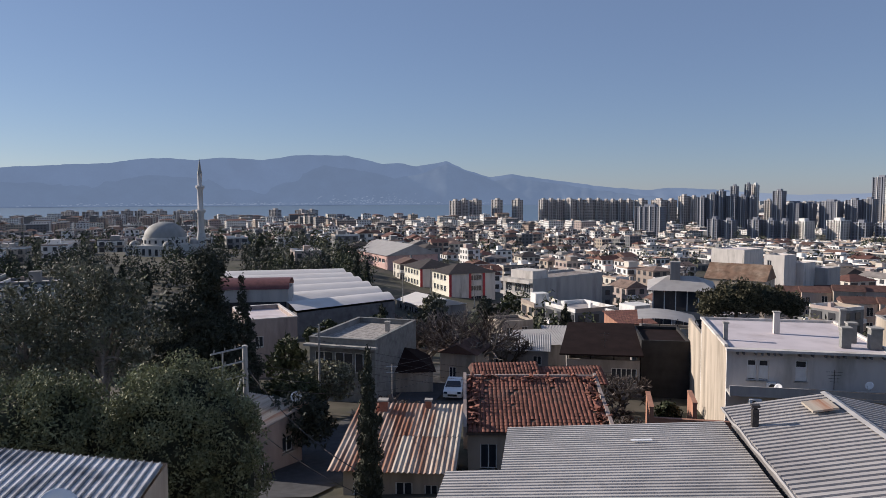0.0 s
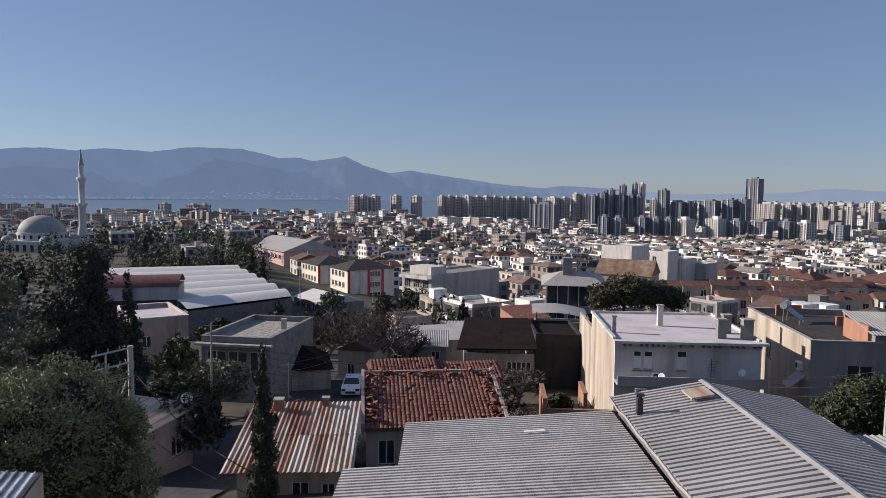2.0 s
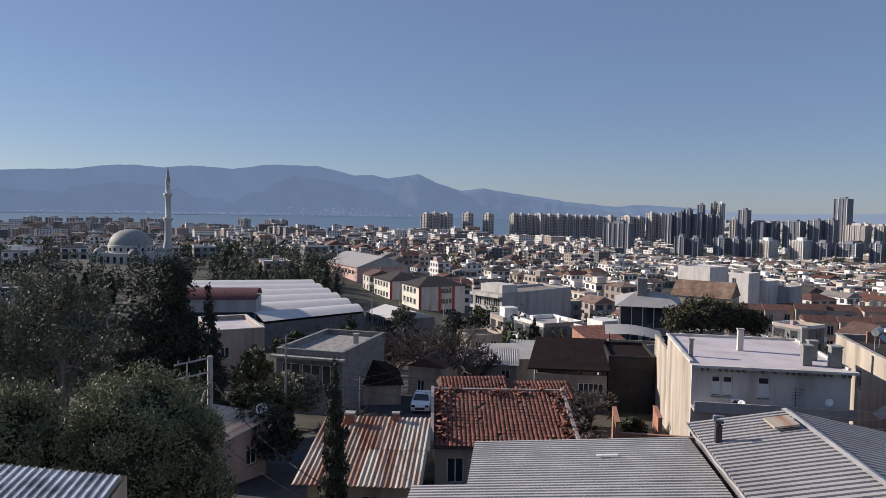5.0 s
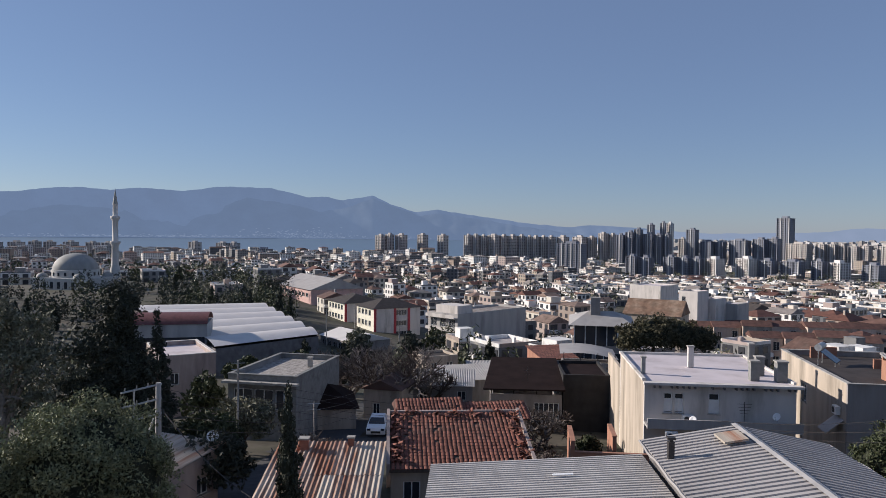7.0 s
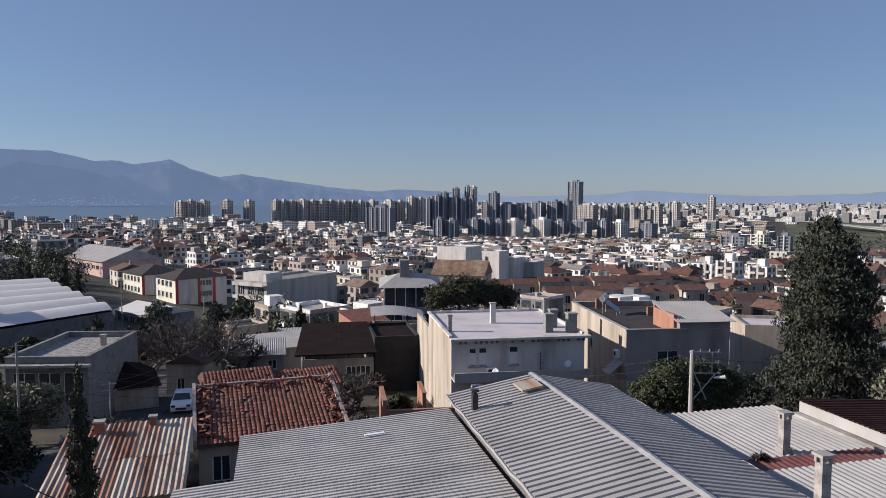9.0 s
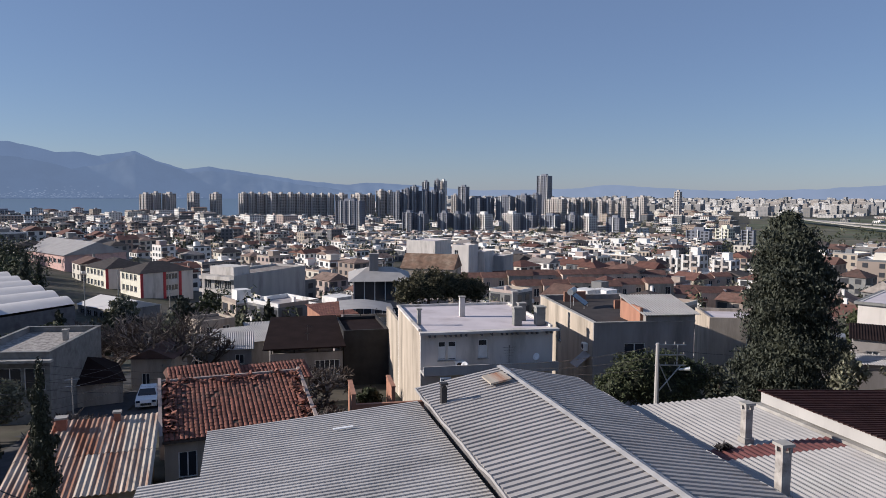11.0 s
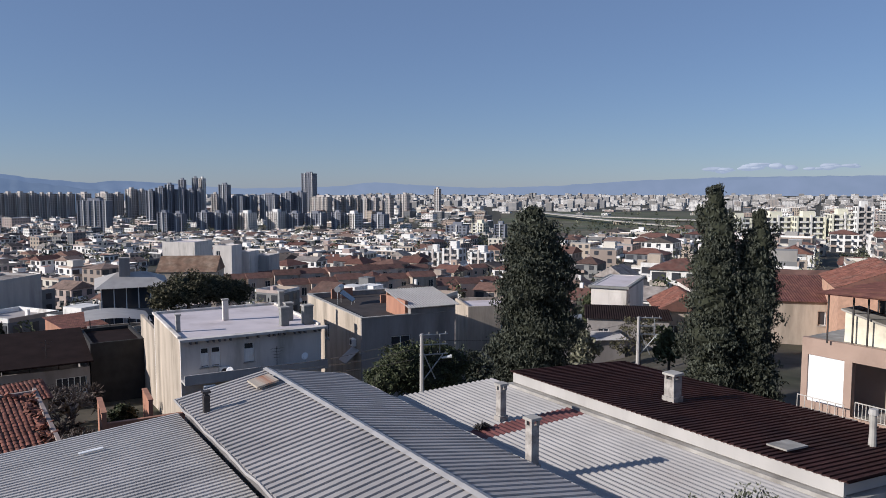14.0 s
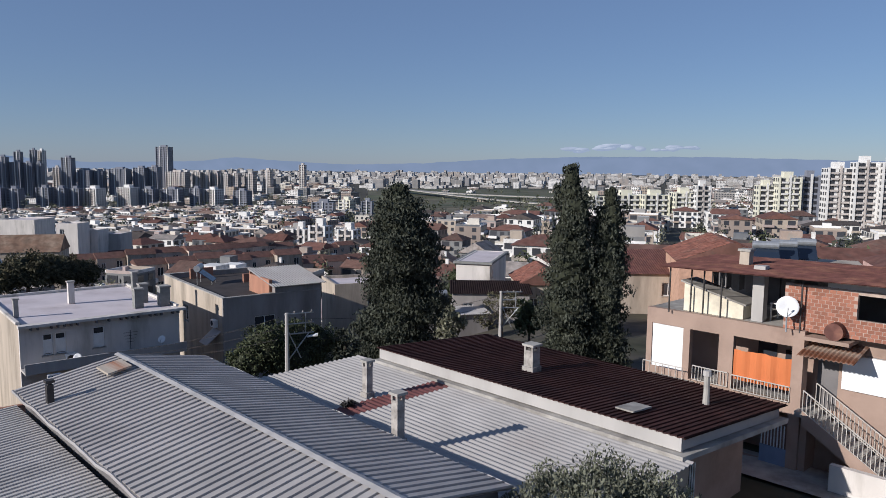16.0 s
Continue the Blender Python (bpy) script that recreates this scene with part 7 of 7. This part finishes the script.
def pick_town(r, az, rng):
    if 45 < az < 64 and r > 560 + 4 * abs(az - 55):
        return None
    if az < -8 and r < 520:
        return None if rng.random() < 0.75 else (rng.uniform(10, 16), rng.uniform(9, 12), 2, "flat", 6.2)
    if rng.random() < 0.12:
        return None
    if 16 < az < 46 and r > 400:
        fl = rng.choice((1, 2, 2)) if r < 780 else 1
        return rng.uniform(11, 20), rng.uniform(9, 14), fl, "flat" if rng.random() < 0.85 else "tile", fl * 3.2
    if az > 44:
        if rng.random() < 0.3:
            return None
        fl = rng.choice((2, 2, 3))
        return rng.uniform(9, 15), rng.uniform(9, 12), fl, "tile" if rng.random() < 0.55 else "flat", fl * 2.9
    fl = rng.choice((1, 2, 2, 3, 3)) if r < 600 else rng.choice((2, 3, 4, 5))
    return rng.uniform(7, 12), rng.uniform(7, 11), fl, "tile" if rng.random() < 0.5 else "flat", fl * 2.9


def pick_far(r, az, rng):
    if 45 < az < 64 and r < 1750:
        return None if rng.random() < 0.94 else (rng.uniform(10, 22), 12, 1, "flat", 4.0)
    if 14 < az < 42 and r < 1250:
        return None if rng.random() < 0.55 else (rng.uniform(14, 26), 14, 2, "flat", 6.0)
    if 5 < az < 20 and r > 1100:
        return None if rng.random() < 0.3 else (rng.uniform(12, 20), 13, 2, "flat", 6.5)
    if rng.random() < (0.18 if az < 45 else 0.35):
        return None
    fl = rng.choice((3, 4, 5, 6, 7)) if az < 20 else rng.choice((2, 3, 4, 5))
    if az > 44 and r > 1700:
        fl = rng.choice((3, 4, 5, 7, 9))
    return rng.uniform(14, 26), rng.uniform(12, 17), fl, "flat" if rng.random() < 0.75 else "tile", fl * 3.0


def pick_suburb(r, az, rng):
    if rng.random() < 0.3:
        return None
    fl = rng.choice((1, 1, 2, 2, 3, 4, 5, 7))
    return rng.uniform(12, 34), rng.uniform(12, 20), fl, "flat", fl * 3.0


CITY = [city_wall, city_flat, tile_far, city_glass]
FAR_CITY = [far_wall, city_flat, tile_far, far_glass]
unit = Mb()
unit.box(-0.5, 0.5, -0.03, 0.08, -0.5, 0.5)
UNIT_PANE = unit.mesh("pane", city_glass)


class Emit:
    """Takes a house's openings and balconies as parts of their own."""

    def __init__(self, owner):
        self.owner, self.roof = owner, Mb()

    def __call__(self, name, q, mr):
        if name == "window":
            (x0, y0, z0), (x1, _, z1) = q[0], q[2]
            part("window", UNIT_PANE, city_glass, self.owner, m=mr @ Matrix.LocRotScale(((x0 + x1) / 2, y0, (z0 + z1) / 2), None, (x1 - x0, 1, z1 - z0)))
        else:
            b = Mb()
            b.box(*q)
            part(name, b, town_wall, self.owner, m=mr)


houses, hr = city_zone(88, 260, 15, 5, pick_mid)
for x, y, rot, w, d, ht, fl, roof in houses:
    mb = Mb()
    label = "small plastered house with a clay tile roof" if roof == "tile" else "plastered flat-roofed house with a roof parapet"
    hs = thing("house", label, "house", Matrix.Translation((x, y, ground_z(x, y))) @ Matrix.Rotation(rot, 4, "Z"), "houses of the near quarter")
    em = Emit(hs)
    block(mb, 0, 0, 0, w, d, ht, fl, roof, 0, hr, emit=em)
    part("wall", mb, [town_wall, city_flat], hs)
    if em.roof.f:
        part("roof", em.roof, tile_roof, hs)
for name, label, r0, r1, step, seed, pick in (("town_houses", "crowded low houses with flat and tiled roofs", 260, 900, 16, 6, pick_town), ("city_houses", "dense apartment blocks spreading to the coast", 900, 1750, 32, 7, pick_far), ("far_city_houses", "pale far suburbs on the plain", 1750, 4300, 46, 9, pick_suburb)):
    mb = Mb()
    lots, rg = city_zone(r0, r1, step, seed, pick)
    for x, y, rot, w, d, ht, fl, roof in lots:
        block(mb, x, y, rot, w, d, ht, fl, roof, ground_z(x, y), rg, balcony=r0 < 900)
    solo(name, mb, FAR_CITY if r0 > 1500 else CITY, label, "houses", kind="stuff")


def more_green():
    """Park trees thick on the shoulder of the hill by the mosque."""
    rng = random.Random(99)
    mb = Mb()
    for i in range(330):
        az, r = rng.uniform(-38, -6.5), rng.uniform(95, 345)
        x, y = polar(az, r)
        if -64 < x < -8 and 118 < y < 200 and -0.42 * x < y * 0.16 + 4:
            continue
        if math.hypot(x + 60, y - 187) < 14 or math.hypot(x + 38, y - 135) < 20 or (az > -17.5 and r < 205):
            continue
        z = ground_z(x, y)
        s = rng.uniform(1.8, 3.6)
        leaves(mb, (x, y, z + s * 1.5), (s, s, s * rng.uniform(1.1, 1.8)), 150, 0.5, rng.randrange(3), 0.3, rng=rng)
    solo("park_trees", mb, [dark_green, mid_green, dark_green], "thick dark trees on the hill round the mosque", "trees", kind="stuff")


more_green()


def school_green():
    """Dark trees along the street between the halls and the school."""
    rng = random.Random(123)
    mb = Mb()
    for i in range(90):
        az, r = rng.uniform(-11, -4.6), rng.uniform(206, 330)
        x, y = polar(az, r)
        if any(math.hypot(x - kx, y - ky) < 24 for kx, ky in (polar(-3, 300), polar(1, 222), polar(-2, 240), polar(-4, 290))):
            continue
        s = rng.uniform(1.5, 2.8)
        leaves(mb, (x, y, ground_z(x, y) + s * 1.4), (s, s, s * rng.uniform(1.2, 2.0)), 140, 0.42, rng.randrange(3), 0.3, rng=rng)
    solo("street_trees", mb, [dark_green, mid_green, euc_green], "dark trees along a street beside the school", "trees", kind="stuff")


school_green()
tree_belt()


# ---- clay tiles of the near roof, one by one ----
def tile_mesh():
    mb = Mb()
    n = 5
    for y, r, z in ((0.0, 0.125, 0.02), (0.40, 0.105, 0.0)):
        for k in range(n + 1):
            a = math.pi * k / n
            mb.v.append((-r * math.cos(a), y, z + r * 0.5 * math.sin(a)))
    mb.f += [(k, k + 1, n + 2 + k, n + 1 + k) for k in range(n)]
    mb.m += [0] * n
    mb.add([(-0.125, 0, 0.02), (0.125, 0, 0.02), (-0.105, 0, 0.02 + 0.03), (0.105, 0, 0.05)], [(0, 1, 3, 2)])
    return mb.mesh("tile", tile_piece, True)


TILE = tile_mesh()
rng = random.Random(41)
slope = math.atan2(4.95 - 3.28, 6.25)
rest = Mb()
count = 0
cols, rowsn = 31, 19
for r in range(rowsn):
    for c in range(cols):
        x = 0.12 + c * 0.268 + rng.uniform(-0.012, 0.012)
        y = -0.35 + r * 0.335
        z = 3.29 + (y + 0.35) * math.tan(slope)
        m = pose(x, y, z, math.degrees(slope) + rng.uniform(-2, 1), rng.uniform(-3, 3), rng.uniform(-3, 3))
        if rng.random() < 0.02:
            continue
        if r < 9 and count < 290:
            part("tile", TILE, tile_piece, th, m=m)
            count += 1
        else:
            rest.add([tuple(m @ v.co) for v in TILE.vertices], [tuple(p.vertices) for p in TILE.polygons])
# broken tiles heaped along the ridge and edges
for _ in range(130):
    x = rng.choice((rng.uniform(0, 8.3), rng.uniform(7.7, 8.3), rng.uniform(0.0, 0.5)))
    y = 5.5 + rng.uniform(-0.3, 0.4) if 0.6 < x < 7.6 else rng.uniform(0.3, 5.8)
    z = 3.34 + (y + 0.35) * math.tan(slope) + rng.uniform(0.04, 0.18)
    m = pose(x, y, z, rng.uniform(-25, 35), rng.uniform(-30, 30), rng.uniform(0, 360))
    rest.add([tuple(m @ v.co) for v in TILE.vertices], [tuple(p.vertices) for p in TILE.polygons])
part("ridge_tiles", rest, tile_clay, th, "weathered clay tiles, some broken and heaped", kind="stuff")

def roof_tiles(parent, w, d, h, rise, e, rr):
    """Courses of tiles on both slopes of a gable, over its deck."""
    mb = Mb()
    wide, run = (w, d) if w >= d else (d, w)
    pitch = math.degrees(math.atan2(rise, run / 2 + e))
    length = math.hypot(run / 2 + e, rise)
    turn = Matrix.Identity(4) if w >= d else Matrix.Translation((w, 0, 0)) @ Matrix.Rotation(math.pi / 2, 4, "Z")
    for side in range(2):
        base = turn @ (Matrix.Identity(4) if side == 0 else Matrix.Translation((wide, run, 0)) @ Matrix.Rotation(math.pi, 4, "Z"))
        deck = base @ pose(0, -e, h + 0.02, pitch)
        for r in range(int(length / 0.335)):
            for c in range(int((wide + 2 * e) / 0.27)):
                if rr.random() < 0.03:
                    continue
                m = deck @ pose(-e + 0.13 + c * 0.27 + rr.uniform(-0.015, 0.015), r * 0.335, 0, rr.uniform(-2, 2), rr.uniform(-4, 4), rr.uniform(-4, 4))
                mb.add([tuple(m @ v.co) for v in TILE.vertices], [tuple(p.vertices) for p in TILE.polygons])
    part("roof_tiles", mb, tile_clay, parent, "weathered clay tiles", kind="stuff")


for job in TILED:
    roof_tiles(*job, rng)

# ---- bare bricks of the upper floor ----
bm_ = Mb()
bm_.box(0, 0.215, 0, 0.1, 0, 0.125)
BRICK = bm_.mesh("brick", brick)


def brick_wall(parent, m, length, height, holes):
    core_wall = Mb()
    wall_with_holes(core_wall, m @ Matrix.Translation((0, 0.012, 0)), length, 0, height, 0.18, holes)
    wl = part("brick_wall", core_wall, mortar, parent, "bare red hollow-brick wall")
    for j in range(int(height / 0.14)):
        for i in range(int(length / 0.24) + 1):
            x = i * 0.24 - (0.12 if j % 2 else 0)
            z = j * 0.14 + 0.006
            if x < 0 or x + 0.225 > length or any(h[0] - 0.2 < x < h[1] and h[2] - 0.12 < z < h[3] for h in holes):
                continue
            part("brick", BRICK, brick, wl, m=m @ pose(x, rng.uniform(-0.006, 0.006), z))


brick_wall(OH, Matrix.Translation((FX + 0.15, -16.45, -5.97)) @ Matrix.Rotation(-math.pi / 2, 4, "Z"), 6.6, 1.75, [(2.5, 3.8, 0.7, 1.6)])
